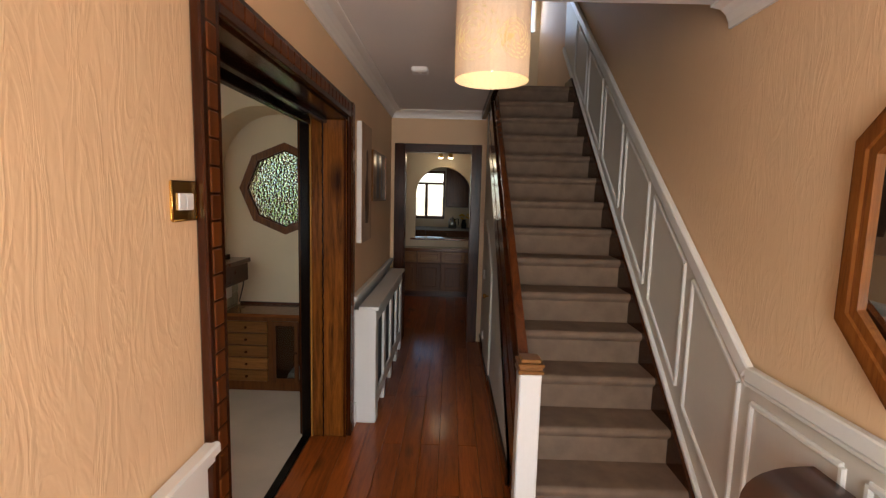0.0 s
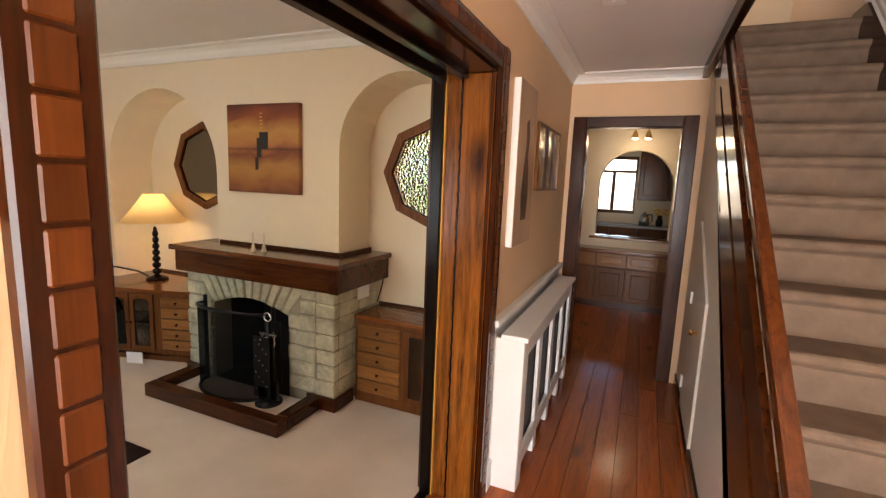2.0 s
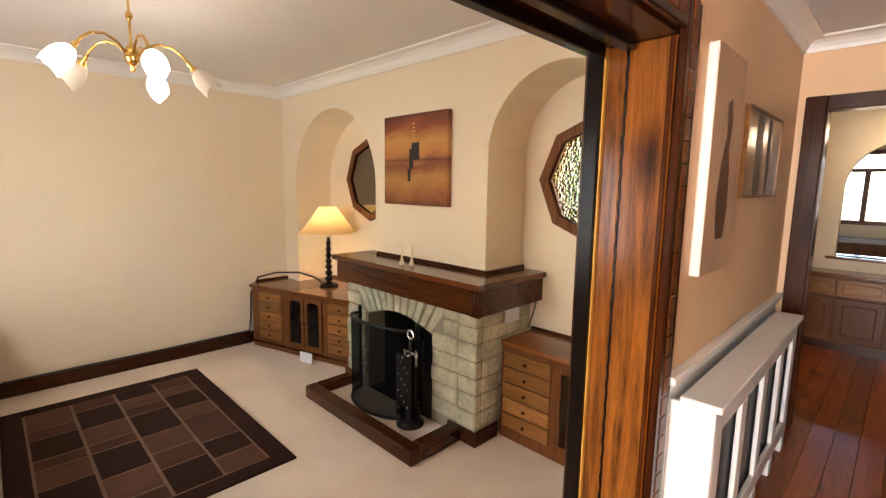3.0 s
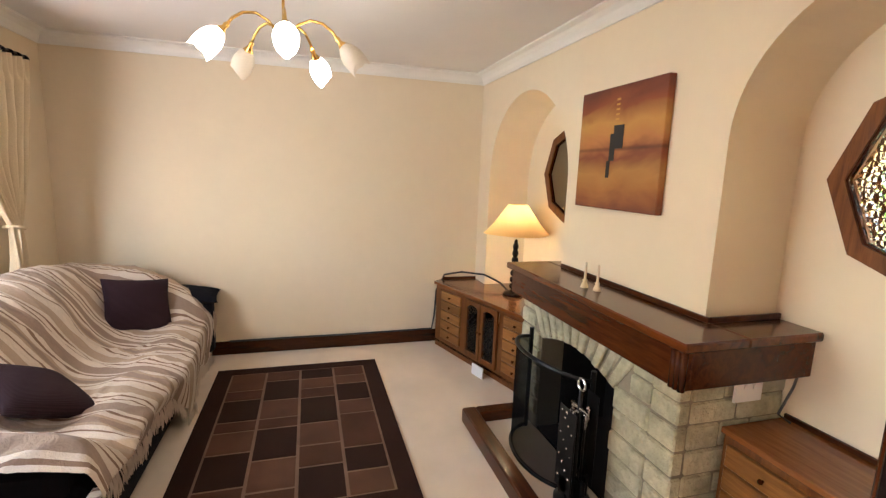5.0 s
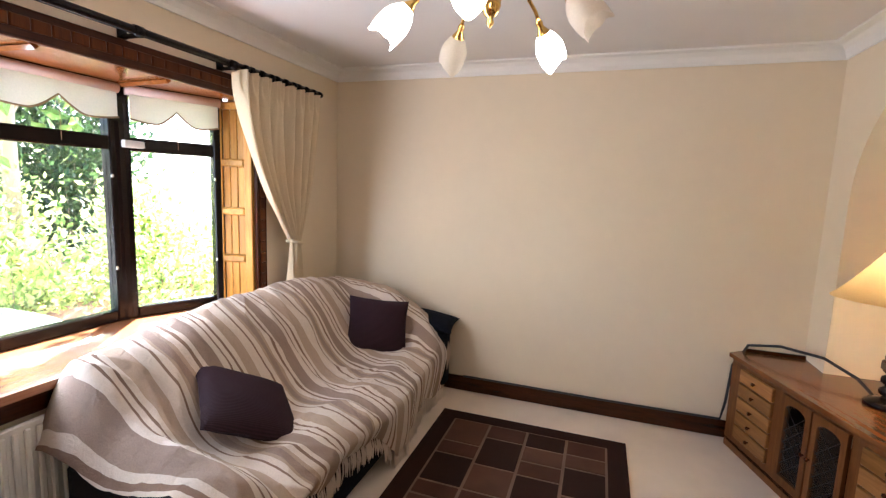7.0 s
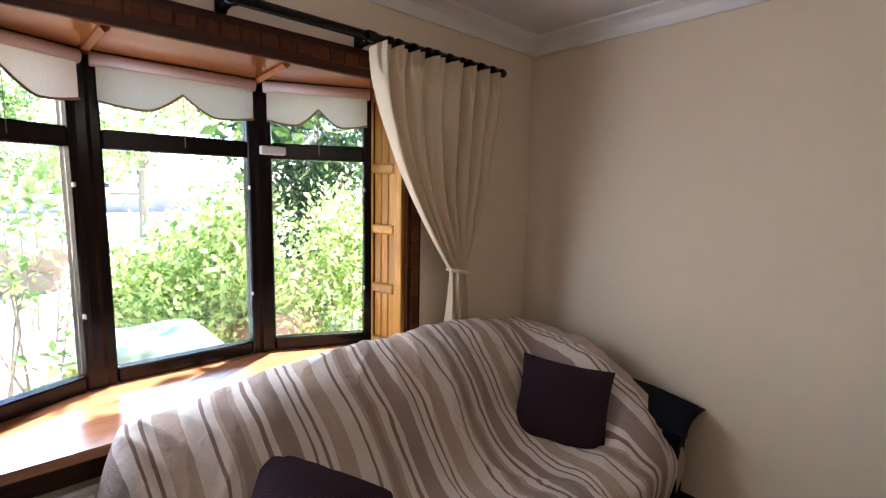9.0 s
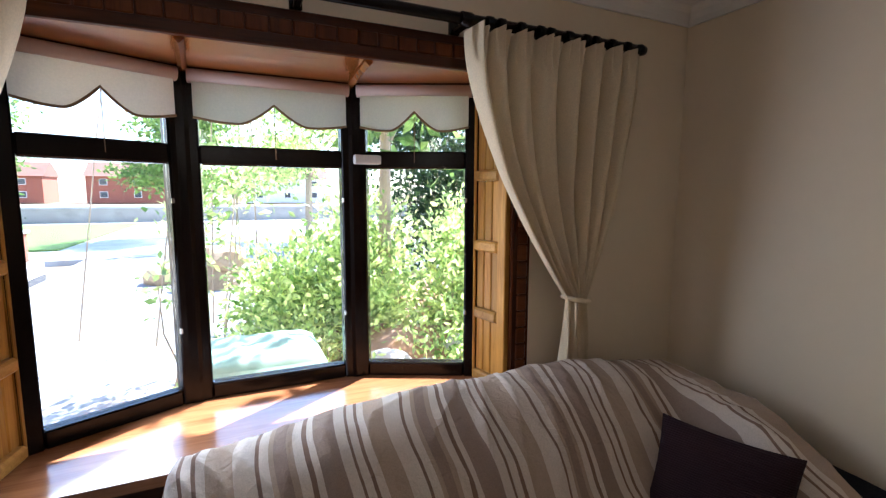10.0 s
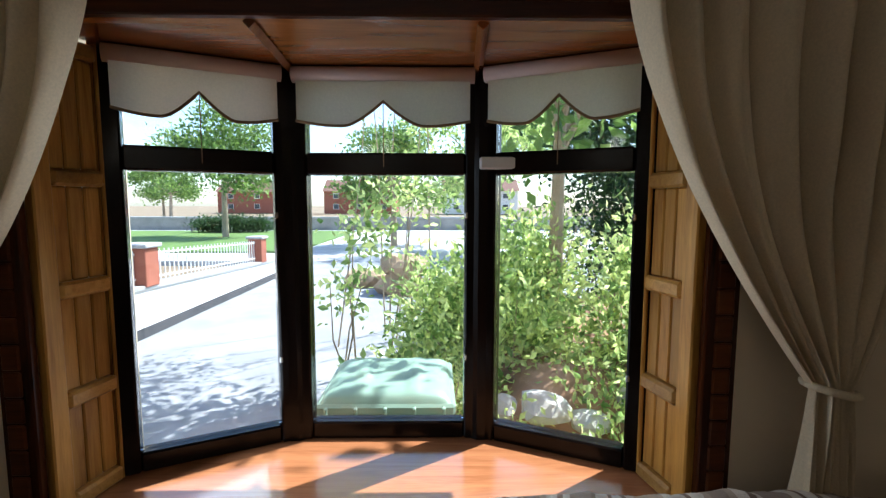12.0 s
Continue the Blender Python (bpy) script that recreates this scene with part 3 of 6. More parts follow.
# ---- staircase ----
stairs = thing("staircase", "carpeted straight staircase with dark varnished strings and boards", "staircase", kind="structure")
SX0, SX1 = 0.455, 1.222
me = None
for k in range(14):
    if me is None:
        bm = bmesh.new()
        prof = [(0.030, -RISE), (0.030, -0.062), (0.022, -0.052), (0.008, -0.043), (0.001, -0.031), (0.0, -0.020), (0.005, -0.009), (0.014, -0.002), (0.026, 0.0), (RUN + 0.03, 0.0), (RUN + 0.03, -RISE)]
        slab(bm, [prof], "x", SX0, SX1)
        ob = part("step", bm, STAIR_CARPET, stairs, "beige carpeted step")
        me = ob.data
    else:
        ob = new("step", me)
        ob.parent = stairs
    ob.matrix_basis = pose(0, NOSE_Y + k * RUN, (k + 1) * RISE)


def sloped(y0, y1, lo, hi):
    """Outline of a board parallel to the stair, between two heights over the nosings."""
    return [(y0, nosing(y0) + lo), (y1, nosing(y1) + lo), (y1, nosing(y1) + hi), (y0, nosing(y0) + hi)]


Y_TOP = NOSE_Y + 13 * RUN
bm = bmesh.new()
slab(bm, [[(NOSE_Y - 0.02, 0), (NOSE_Y + 0.28, 0), (Y_TOP + 0.2, nosing(Y_TOP + 0.2) - 0.22), (Y_TOP + 0.2, 2.73), (Y_TOP, 2.78), (NOSE_Y - 0.02, 0.20)]], "x", 0.40, SX0)
part("outer_string", bm, DARK_WOOD_Y, stairs, "dark varnished outer string")
bm = bmesh.new()
slab(bm, [[(NOSE_Y - 0.1, 0), (NOSE_Y + 0.3, 0), (Y_TOP + 0.2, 2.4), (Y_TOP + 0.2, 2.80), (Y_TOP - 0.03, 2.80), (NOSE_Y - 0.1, 0.12)]], "x", SX1, HALL_R - 0.012)
part("wall_string", bm, DARK_WOOD_Y, stairs, "dark wall string")
rail = thing("balustrade", "dark glossy ranch balustrade with sloping boards and moulded handrail", "balustrade", kind="structure")
rail_z = lambda y: 0.903 + 0.81 * (y - 1.951)
for lo, hi in ((-0.52, -0.34), (-0.29, -0.11)):
    bm = bmesh.new()
    slab(bm, [[(1.80, rail_z(1.80) + lo), (3.90, rail_z(3.90) + lo), (3.90, rail_z(3.90) + hi), (1.80, rail_z(1.80) + hi)]], "x", 0.352, 0.372)
    part("board", bm, DARK_WOOD_Y, rail)
bm = bmesh.new()
slab(bm, [[(1.80, rail_z(1.80) - 0.075), (3.93, rail_z(3.93) - 0.075), (3.93, rail_z(3.93)), (1.80, rail_z(1.80))]], "x", 0.366, 0.408)
bmesh.ops.bevel(bm, geom=bm.edges[:], offset=0.012, segments=2, affect="EDGES", profile=0.5)
part("handrail", bm, wood("glossy_handrail", (0.05, 0.012, 0.004), (0.16, 0.045, 0.012), "y", 0.15, 8, 0, 0.6), rail)
for y in (2.75, 3.5):
    part("post", B(0.372, 0.39, y, y + 0.05, rail_z(y) - 0.7, rail_z(y) - 0.08), DARK_WOOD_Z, rail)
newel = thing("newel_post", "white painted newel post with a stepped brown cap", "newel post", (0.385, 1.765, 0), kind="structure")
part("shaft", B(-0.045, 0.045, -0.045, 0.045, 0, 0.87, bevel=0.006), WHITE, newel)
part("cap", B((-0.052, 0.052, -0.052, 0.052, 0.87, 0.885), (-0.047, 0.047, -0.047, 0.047, 0.885, 0.9), (-0.053, 0.053, -0.053, 0.053, 0.9, 0.914), (-0.04, 0.04, -0.04, 0.04, 0.914, 0.93), bevel=0.003), OAK_X, newel)
structure("trim_well_edge", B(0.335, 0.38, 2.1, 4.812, CEIL - 0.075, CEIL + 0.24, bevel=0.004), BLACK_WOOD, "near-black board on the edge of the stair well")
bm = bmesh.new()
slab(bm, [[(2.27, 0), (4.81, 0), (4.81, nosing(4.81) - 0.3), (2.27, 0.02 + nosing(2.27) - 0.3)]], "x", 0.40, 0.418)
structure("wall_under_stairs", bm, PANEL, "stone-white panelled wall under the stairs")
structure("wall_behind_stairs", B(0.42, HALL_R, 5.15, 5.25, 0, 2.44), CREAM, "cream wall behind the stairs")

# white panelling with dado rail on the right-hand wall
KINK = 1.72
dado_z = lambda y: 0.905 + max(0.0, y - KINK) * 0.835
low_z = lambda y: nosing(y) + 0.06
bm = bmesh.new()
slab(bm, [[(-1.6, 0), (NOSE_Y - 0.1, 0), (NOSE_Y - 0.1, 0.1), (5.3, low_z(5.3)), (5.3, dado_z(5.3)), (KINK, 0.905), (-1.6, 0.905)]], "x", HALL_R - 0.01, HALL_R)
structure("trim_panelling", bm, PANEL, "stone-white wall panelling under a dado rail")
dado = thing("dado_rail", "white gloss dado rail and panel mouldings", "dado rail", kind="structure")


def strip(y0, z0, y1, z1, w, x0=HALL_R - 0.022, x1=HALL_R - 0.01, material=WHITE):
    """A straight moulding on the right-hand wall."""
    d = Vector((y1 - y0, z1 - z0)).normalized()
    nrm = Vector((-d.y, d.x)) * w / 2
    bm = bmesh.new()
    slab(bm, [[(y0 - nrm.x, z0 - nrm.y), (y1 - nrm.x, z1 - nrm.y), (y1 + nrm.x, z1 + nrm.y), (y0 + nrm.x, z0 + nrm.y)]], "x", x1, x0)
    bmesh.ops.bevel(bm, geom=[e for e in bm.edges if all(abs(v.co.x - x0) < 1e-5 for v in e.verts) and len([f for f in e.link_faces if abs(f.normal.x) > 0.9]) < 2], offset=0.006, segments=1, affect="EDGES", profile=0.5)
    return part("moulding", bm, material, dado)


strip(-1.6, 0.905, KINK, 0.905, 0.06, HALL_R - 0.04)
strip(KINK, 0.905, 5.3, dado_z(5.3), 0.06, HALL_R - 0.04)
strip(-1.6, 0.862, KINK, 0.862, 0.02, HALL_R - 0.03)
strip(KINK, 0.855, 5.3, dado_z(5.3) - 0.05, 0.02, HALL_R - 0.03)
strip(NOSE_Y - 0.1, 0.12, 5.3, low_z(5.3) + 0.02, 0.045, HALL_R - 0.032)
strip(-1.6, 0.09, NOSE_Y - 0.1, 0.09, 0.16, HALL_R - 0.03)
edges = [-0.82, -0.31, 0.2, 0.71, 1.22, 1.738, 2.248, 2.75, 3.265, 3.785, 4.3, 4.82]
for a, b in zip(edges, edges[1:]):
    a, b = a + 0.045, b - 0.045
    lo = lambda y: max(0.22, low_z(y) + 0.10) if y > NOSE_Y - 0.3 else 0.22
    hi = lambda y: dado_z(y) - 0.115
    for p, q in (((a, lo(a)), (b, lo(b))), ((b, lo(b)), (b, hi(b))), ((b, hi(b)), (a, hi(a))), ((a, hi(a)), (a, lo(a)))):
        if abs(p[0] - q[0]) + abs(p[1] - q[1]) > 0.05:
            strip(*p, *q, 0.024)

# dado on the hall's left wall
dado = thing("dado_rail_left", "white gloss dado panelling on the hall wall", "dado rail", kind="structure")
part("backing", B((HALL_L, HALL_L + 0.01, -1.6, DOOR_Y0 - 0.086, 0, 0.88), (HALL_L, HALL_L + 0.01, DOOR_Y1 + 0.101, 4.81, 0, 0.88)), WHITE, dado)
for a, b in ((-1.6, DOOR_Y0 - 0.07), (DOOR_Y1 + 0.101, 4.81)):
    part("rail", B((HALL_L, HALL_L + 0.042, a, b, 0.872, 0.905), (HALL_L, HALL_L + 0.028, a, b, 0.845, 0.872), bevel=0.006), WHITE, dado)
    part("skirting", B(HALL_L + 0.01, HALL_L + 0.03, a, b - 0.02, 0, 0.15, bevel=0.005), WHITE, dado)
for a, b in ((-0.6, 0.15), (0.3, 0.98)):
    part("moulding", B((HALL_L + 0.01, HALL_L + 0.022, a, b, 0.74, 0.765), (HALL_L + 0.01, HALL_L + 0.022, a, b, 0.24, 0.265), (HALL_L + 0.01, HALL_L + 0.021, a, a + 0.025, 0.265, 0.74), (HALL_L + 0.01, HALL_L + 0.021, b - 0.025, b, 0.265, 0.74), bevel=0.004), WHITE, dado)

# ---- bay window ----
BAY_WOOD = wood("varnished_bay_ceiling", (0.18, 0.052, 0.011), (0.35, 0.125, 0.03), "x", 0.2, 6, 0, 0.8)
P = [(-3.485, -0.172), (-2.985, -0.405), (-2.325, -0.405), (-1.838, -0.172)]
structure("window_sill", slab(bmesh.new(), [[(BAY_X0, FRONT + 0.085), (BAY_X0, -0.16), P[0], P[1], P[2], P[3], (BAY_X1, -0.16), (BAY_X1, FRONT + 0.085)]], "z", SILL_Z - 0.035, SILL_Z), SILL_WOOD, "wide red mahogany window sill in the sun")
structure("trim_sill_apron", B(BAY_X0 - 0.07, BAY_X1 + 0.07, FRONT + 0.001, FRONT + 0.03, SILL_Z - 0.13, SILL_Z - 0.036, bevel=0.005), DARK_WOOD_X, "dark stained apron under the sill")
structure("wall_bay_base", slab(bmesh.new(), [[(BAY_X0, -0.151), P[0], (P[1][0], P[1][1] - 0.04), (P[2][0], P[2][1] - 0.04), P[3], (BAY_X1, -0.151)]], "z", -0.3, SILL_Z - 0.036), MORTAR, "rendered bay base")
structure("ceiling_bay", B(BAY_X0 - 0.1, BAY_X1 + 0.1, -0.55, FRONT - 0.001, BAY_Z - 0.006, BAY_Z + 0.08), BAY_WOOD, "varnished boarded bay ceiling")
for k, (px, py) in enumerate(P[1:3]):
    inward = 1 if k == 0 else -1
    x_in = px + inward * 0.045
    bm = bmesh.new()
    tube(bm, [(px + inward * 0.02, py + 0.03, BAY_Z - 0.012), (x_in, FRONT - 0.01, BAY_Z - 0.012)], 0.015, 4)
    structure("trim_bay_batten", bm, BAY_WOOD, "batten across the bay ceiling")
win_names = ("window_1", "window_2", "window_3")
for k in range(3):
    (x0, y0), (x1, y1) = P[k], P[k + 1]
    L = math.hypot(x1 - x0, y1 - y0)
    w = thing(win_names[k], "dark brown framed window pane with fanlight in the bay", "window", (x0, y0, 0), math.degrees(math.atan2(y1 - y0, x1 - x0)), kind="structure")
    j = 0.06
    for a, b in ((0.0, j), (L - j, L)):
        part("jamb", B(a, b, -0.035, 0.035, SILL_Z, BAY_Z, bevel=0.006), BLACK_WOOD, w)
    part("bottom_rail", B(j, L - j, -0.03, 0.03, SILL_Z, 0.822, bevel=0.006), BLACK_WOOD, w)
    part("transom", B(j, L - j, -0.034, 0.034, 1.698, 1.772, bevel=0.006), BLACK_WOOD, w)
    part("top_rail", B(j, L - j, -0.03, 0.03, 1.99, BAY_Z, bevel=0.006), BLACK_WOOD, w)
    pane = part("pane", B(j, L - j, -0.004, 0.004, 0.822, 1.698), GLASS, w)
    fan = part("pane", B(j, L - j, -0.004, 0.004, 1.772, 1.99), GLASS, w)
    pane.visible_shadow = fan.visible_shadow = False
    for zz in (1.05, 1.55):
        part("catch", B((j - 0.010, j + 0.002, 0.03, 0.042, zz, zz + 0.022), bevel=0.003), STEEL, w)
    # roller blind with a scalloped hem
    blind = thing("roller_blind", "cream roller blind rolled up, with scalloped braided hem", "roller blind", (x0, y0, 0), math.degrees(math.atan2(y1 - y0, x1 - x0)), group="bay blinds")
    bm = bmesh.new()
    tube(bm, [(0.035, 0.075, 2.015), (L - 0.035, 0.075, 2.015)], 0.026, 12)
    part("roller", smooth(bm), PINK_PAINT, blind, "pale pink roller")
    hem = lambda u: 1.865 - 0.016 * abs(math.sin(2 * math.pi * u)) + 0.062 * max(0.0, 1 - abs(u - 0.5) / 0.22) ** 1.4
    bm = bmesh.new()
    sheet(bm, 40, 4, lambda u, v: (0.05 + u * (L - 0.10), 0.092, 1.992 + (hem(u) - 1.992) * v))
    part("fabric", bm, BLIND_CLOTH, blind)
    bm = bmesh.new()
    tube(bm, [(0.05 + u / 40 * (L - 0.10), 0.1, hem(u / 40)) for u in range(41)], 0.005, 5)
    part("braid", bm, FRINGE, blind)
    bm = bmesh.new()
    tube(bm, [(L / 2, 0.1, hem(0.5)), (L / 2, 0.1, 1.72)], 0.0015, 4)
    part("cord", bm, FRINGE, blind)
sensor = thing("window_sensor", "small white alarm sensor on the window frame", "sensor", (-3.03, -0.35, 1.735))
part("case", B(-0.06, 0.06, 0.0, 0.03, -0.02, 0.02, bevel=0.005), PLASTIC, sensor)
for px, py in P[1:3]:
    bm = bmesh.new()
    lathe(bm, [(0.048, SILL_Z), (0.048, BAY_Z)], 10, (px, py, 0), True)
    structure("trim_bay_post", bm, BLACK_WOOD, "dark bay corner post")
# casing with blocks round the bay
casing = thing("bay_casing", "dark stained block moulded casing round the bay", "casing", kind="structure")
for a, b in ((BAY_X0 - 0.075, BAY_X0 + 0.01), (BAY_X1 - 0.01, BAY_X1 + 0.075)):
    part("upright", B(a, b, FRONT, FRONT + 0.026, SILL_Z, 2.155, bevel=0.004), DARK_WOOD_Z, casing)
part("head", B(BAY_X0 + 0.01, BAY_X1 - 0.01, FRONT, FRONT + 0.026, BAY_Z - 0.01, 2.155, bevel=0.004), DARK_WOOD_X, casing)
blocks(casing, lambda i: pose(BAY_X0 + 0.04 + i * 0.069, FRONT + 0.027, 2.10), 25, (0.0655, 0.010, 0.048))
blocks(casing, lambda i: pose(BAY_X0 - 0.036, FRONT + 0.027, SILL_Z + 0.04 + i * 0.069, 0, 90), 19, (0.0655, 0.010, 0.046))
blocks(casing, lambda i: pose(BAY_X1 + 0.036, FRONT + 0.027, SILL_Z + 0.04 + i * 0.069, 0, 90), 19, (0.0655, 0.010, 0.046))
# pine shutters folded into the cheeks
for x, s in ((BAY_X0, 1), (BAY_X1, -1)):
    sh = thing("window_shutter", "honey pine panelled shutter folded into the bay cheek", "shutter", (x, FRONT - 0.004, 0), 11 * s, group="bay shutters", kind="structure")
    xa, xb = (0.0, 0.03) if s > 0 else (-0.03, 0.0)
    xp, xq = (0.004, 0.016) if s > 0 else (-0.016, -0.004)
    y0, y1 = -0.225, -0.001
    for a, b in ((y0, y0 + 0.028), (y1 - 0.05, y1)):
        part("stile", B(xa, xb, a, b, SILL_Z, BAY_Z, bevel=0.004), PINE, sh)
    levels = (SILL_Z, 1.045, 1.345, 1.645, 1.99)
    for z in levels:
        part("rail", B(xa - 0.006, xb + 0.006, y0 + 0.026, y1 - 0.048, z, z + 0.045, bevel=0.008), PINE_X, sh)
    wd = (y1 - y0 - 0.078) / 3
    for z0, z1 in zip(levels, levels[1:]):
        for a in range(3):
            part("board", B(xp, xq, y0 + 0.029 + a * wd, y0 + 0.026 + (a + 1) * wd, z0 + 0.045, z1, bevel=0.004), PINE, sh)


# ---- sitting room: fireplace ----
fire = thing("fireplace", "pale stone fireplace with arched opening and dark wooden mantel", "fireplace", (-2.42, 3.2, 0))
FX, FY = -2.42, 3.2
X0, X1, O0, O1 = -3.10 - FX, -1.74 - FX, -2.83 - FX, -2.13 - FX
core = bmesh.new()
arch = [(O0, 0.0), (O0, 0.60)] + [(O0 + (O1 - O0) * i / 12, 0.60 + 0.075 * math.sin(math.pi * i / 12)) for i in range(1, 12)] + [(O1, 0.60), (O1, 0.0)]
slab(core, [[(X0 + 0.012, 0)] + arch + [(X1 - 0.012, 0), (X1 - 0.012, 0.83), (X0 + 0.012, 0.83)]], "y", 0.014, 0.165)
box(core, X1 - 0.2, X1 - 0.012, 0.165, BACK - FY - 0.002, 0, 0.83)
box(core, X0 + 0.012, X0 + 0.2, 0.165, BACK - FY - 0.002, 0, 0.83)
body = part("body", core, MORTAR, fire)
part("firebox", B((O0 - 0.05, O0 - 0.001, 0.166, 0.5, 0, 0.8), (O1 + 0.001, O1 + 0.05, 0.166, 0.5, 0, 0.8), (O0 - 0.05, O1 + 0.05, 0.5, 0.52, 0, 0.8), (O0, O1, 0.166, 0.5, 0.75, 0.8), (O0, O1, 0.02, 0.5, 0.001, 0.02)), SOOT, fire)
rs = random.Random(3)


def stone(x0, x1, z0, z1, y0=0.0, y1=0.06, side=False):
    j = lambda: rs.uniform(-0.004, 0.004)
    d = rs.uniform(-0.008, 0.004)
    bm = B(x0 + 0.004 + j() * 0.7, x1 - 0.004 + j() * 0.7, y0 + (0.006 if side else d), y1 - (0.006 if side else 0), z0 + 0.004 + j() * 0.7, z1 - 0.004 + j() * 0.7, bevel=0.008) if not side else \
        B(x0, x1 + d, y0 + 0.004 + j() * 0.7, y1 - 0.004 + j() * 0.7, z0 + 0.004 + j() * 0.7, z1 - 0.004 + j() * 0.7, bevel=0.008)
    part("stone", bm, STONE, body)


rows = [0.09, 0.2, 0.31, 0.41, 0.52, 0.63, 0.73, 0.83]
for k, (a, b) in enumerate(zip([0.0] + rows, rows)):
    if a < 0.09:
        continue
    if b < 0.64:
        stone(X0, O0 + (0.0 if k % 2 else -0.0), a, b)
    stone(X1 - 0.155, X1, a, b)
    if b < 0.64:
        stone(O1, X1 - 0.155, a, b)
    n = 3 if k % 2 else 2
    cuts = [0.062 + (BACK - FY - 0.066) * i / n for i in range(n + 1)]
    for c0, c1 in zip(cuts, cuts[1:]):
        stone(X1 - 0.05, X1, a, b, c0, c1, True)
for a, b in ((0.64, 0.735), (0.735, 0.83)):
    stone(O1 + 0.10, X1 - 0.155, a, b, 0.004)
    stone(X0, O0 - 0.09, a, b, 0.004)
# fan of arch stones
mid, half = (O0 + O1) / 2, (O1 - O0) / 2
n = 11
for i in range(n):
    u0, u1 = i / n, (i + 1) / n
    bm = bmesh.new()
    pt = lambda u, k: (mid + (u * 2 - 1) * half * (1 + 0.42 * k), 0.60 + 0.075 * math.sin(math.pi * u) + k * 0.21)
    e = 0.012
    q = [pt(u0 + e, 0.02), pt(u1 - e, 0.02), pt(u1 - e * 0.8, 0.98), pt(u0 + e * 0.8, 0.98)]
    q = [(min(max(a, X0 + 0.004), X1 - 0.16), min(b, 0.826)) for a, b in q]
    slab(bm, [q], "y", 0.06, rs.uniform(-0.006, 0.004))
    bmesh.ops.bevel(bm, geom=bm.edges[:], offset=0.006, segments=1, affect="EDGES", profile=0.5)
    part("stone", bm, STONE, body)
part("foot_board", B((X1 - 0.22, X1 + 0.018, -0.018, 0.0, 0, 0.092), (X1, X1 + 0.018, 0.0, 0.2, 0, 0.092), bevel=0.004), DARK_WOOD_X, fire)
part("foot_board", B((X0 - 0.018, X0 + 0.1, -0.018, 0.0, 0, 0.092), bevel=0.004), DARK_WOOD_X, fire)
mantel = part("mantel", B((-3.125 - FX, -1.63 - FX, -0.12, BREAST - FY, 0.985, 1.022), (-1.818 - FX, -1.63 - FX, BREAST - FY, BACK - FY - 0.002, 0.985, 1.022), (-3.125 - FX, -2.922 - FX, BREAST - FY, BACK - FY - 0.002, 0.985, 1.022), bevel=0.006), wood("dark_mantel_wood", (0.040, 0.009, 0.002), (0.17, 0.046, 0.010), "x", 0.2, 7, 0, 0.5), fire, "dark stained mantel shelf")
part("fascia", B((-3.095 - FX, -1.655 - FX, -0.09, -0.055, 0.832, 0.986), (-1.69 - FX, -1.655 - FX, -0.055, BACK - FY - 0.002, 0.832, 0.986), (-3.095 - FX, -3.06 - FX, -0.055, BACK - FY - 0.002, 0.832, 0.986), (-3.06 - FX, -1.69 - FX, -0.055, 0.1, 0.834, 0.984), bevel=0.004), wood("dark_fascia_wood", (0.022, 0.005, 0.001), (0.10, 0.025, 0.005), "x", 0.26, 7, 0, 0.2), fire, "dark mantel fascia")
for k in range(3):
    part("corner_reed", smooth(lathe(bmesh.new(), [(0.0, 0.834), (0.013, 0.834), (0.013, 0.983), (0.0, 0.983)], 10, (-1.658 - FX - k * 0.022, -0.09, 0))), DARK_WOOD_Z, fire)
part("edging", B((-2.922 - FX, -1.81 - FX, BREAST - FY - 0.016, BREAST - FY - 0.001, 1.022, 1.046), (-1.819 - FX, -1.804 - FX, BREAST - FY - 0.001, BACK - FY - 0.002, 1.022, 1.046), bevel=0.003), DARK_WOOD_X, fire)
hearth = thing("hearth", "low dark wooden hearth kerb round a pale slab", "hearth", (-2.42, 3.0, 0))
part("kerb", B((-0.60, 0.58, -0.22, -0.13, 0, 0.095), bevel=0.008), DARK_WOOD_X, hearth)
part("kerb", B((-0.60, -0.51, -0.13, 0.195, 0, 0.095), bevel=0.008), DARK_WOOD_Y, hearth)
part("kerb", B((0.49, 0.58, -0.13, 0.18, 0, 0.095), bevel=0.008), DARK_WOOD_Y, hearth)
part("slab", B((-0.51, 0.49, -0.13, 0.19, 0, 0.03)), plain("pale_hearth_slab", (0.62, 0.54, 0.46), 0.6), hearth)
# curved fire screen
scr = thing("fire_screen", "black curved wire mesh fire screen before the hearth opening", "fire screen", (-2.52, 3.15, 0.03))
arc = lambda u: (0.32 * math.sin(radians(-88 + 176 * u)), -0.21 * math.cos(radians(-88 + 176 * u)))
bm = bmesh.new()
sheet(bm, 24, 6, lambda u, v: (*arc(u), 0.02 + v * (0.56 + 0.04 * math.sin(math.pi * u))))
part("mesh_panel", bm, SCREEN_MESH, scr, "fine black wire mesh")
for h in (lambda u: 0.01, lambda u: 0.585 + 0.04 * math.sin(math.pi * u)):
    bm = bmesh.new()
    tube(bm, [(*arc(i / 24), h(i / 24)) for i in range(25)], 0.011, 8)
    part("rim", bm, IRON, scr)
for u in (0.0, 1.0):
    bm = bmesh.new()
    tube(bm, [(*arc(u), 0.0), (*arc(u), 0.64)], 0.014, 8)
    part("post", bm, IRON, scr)
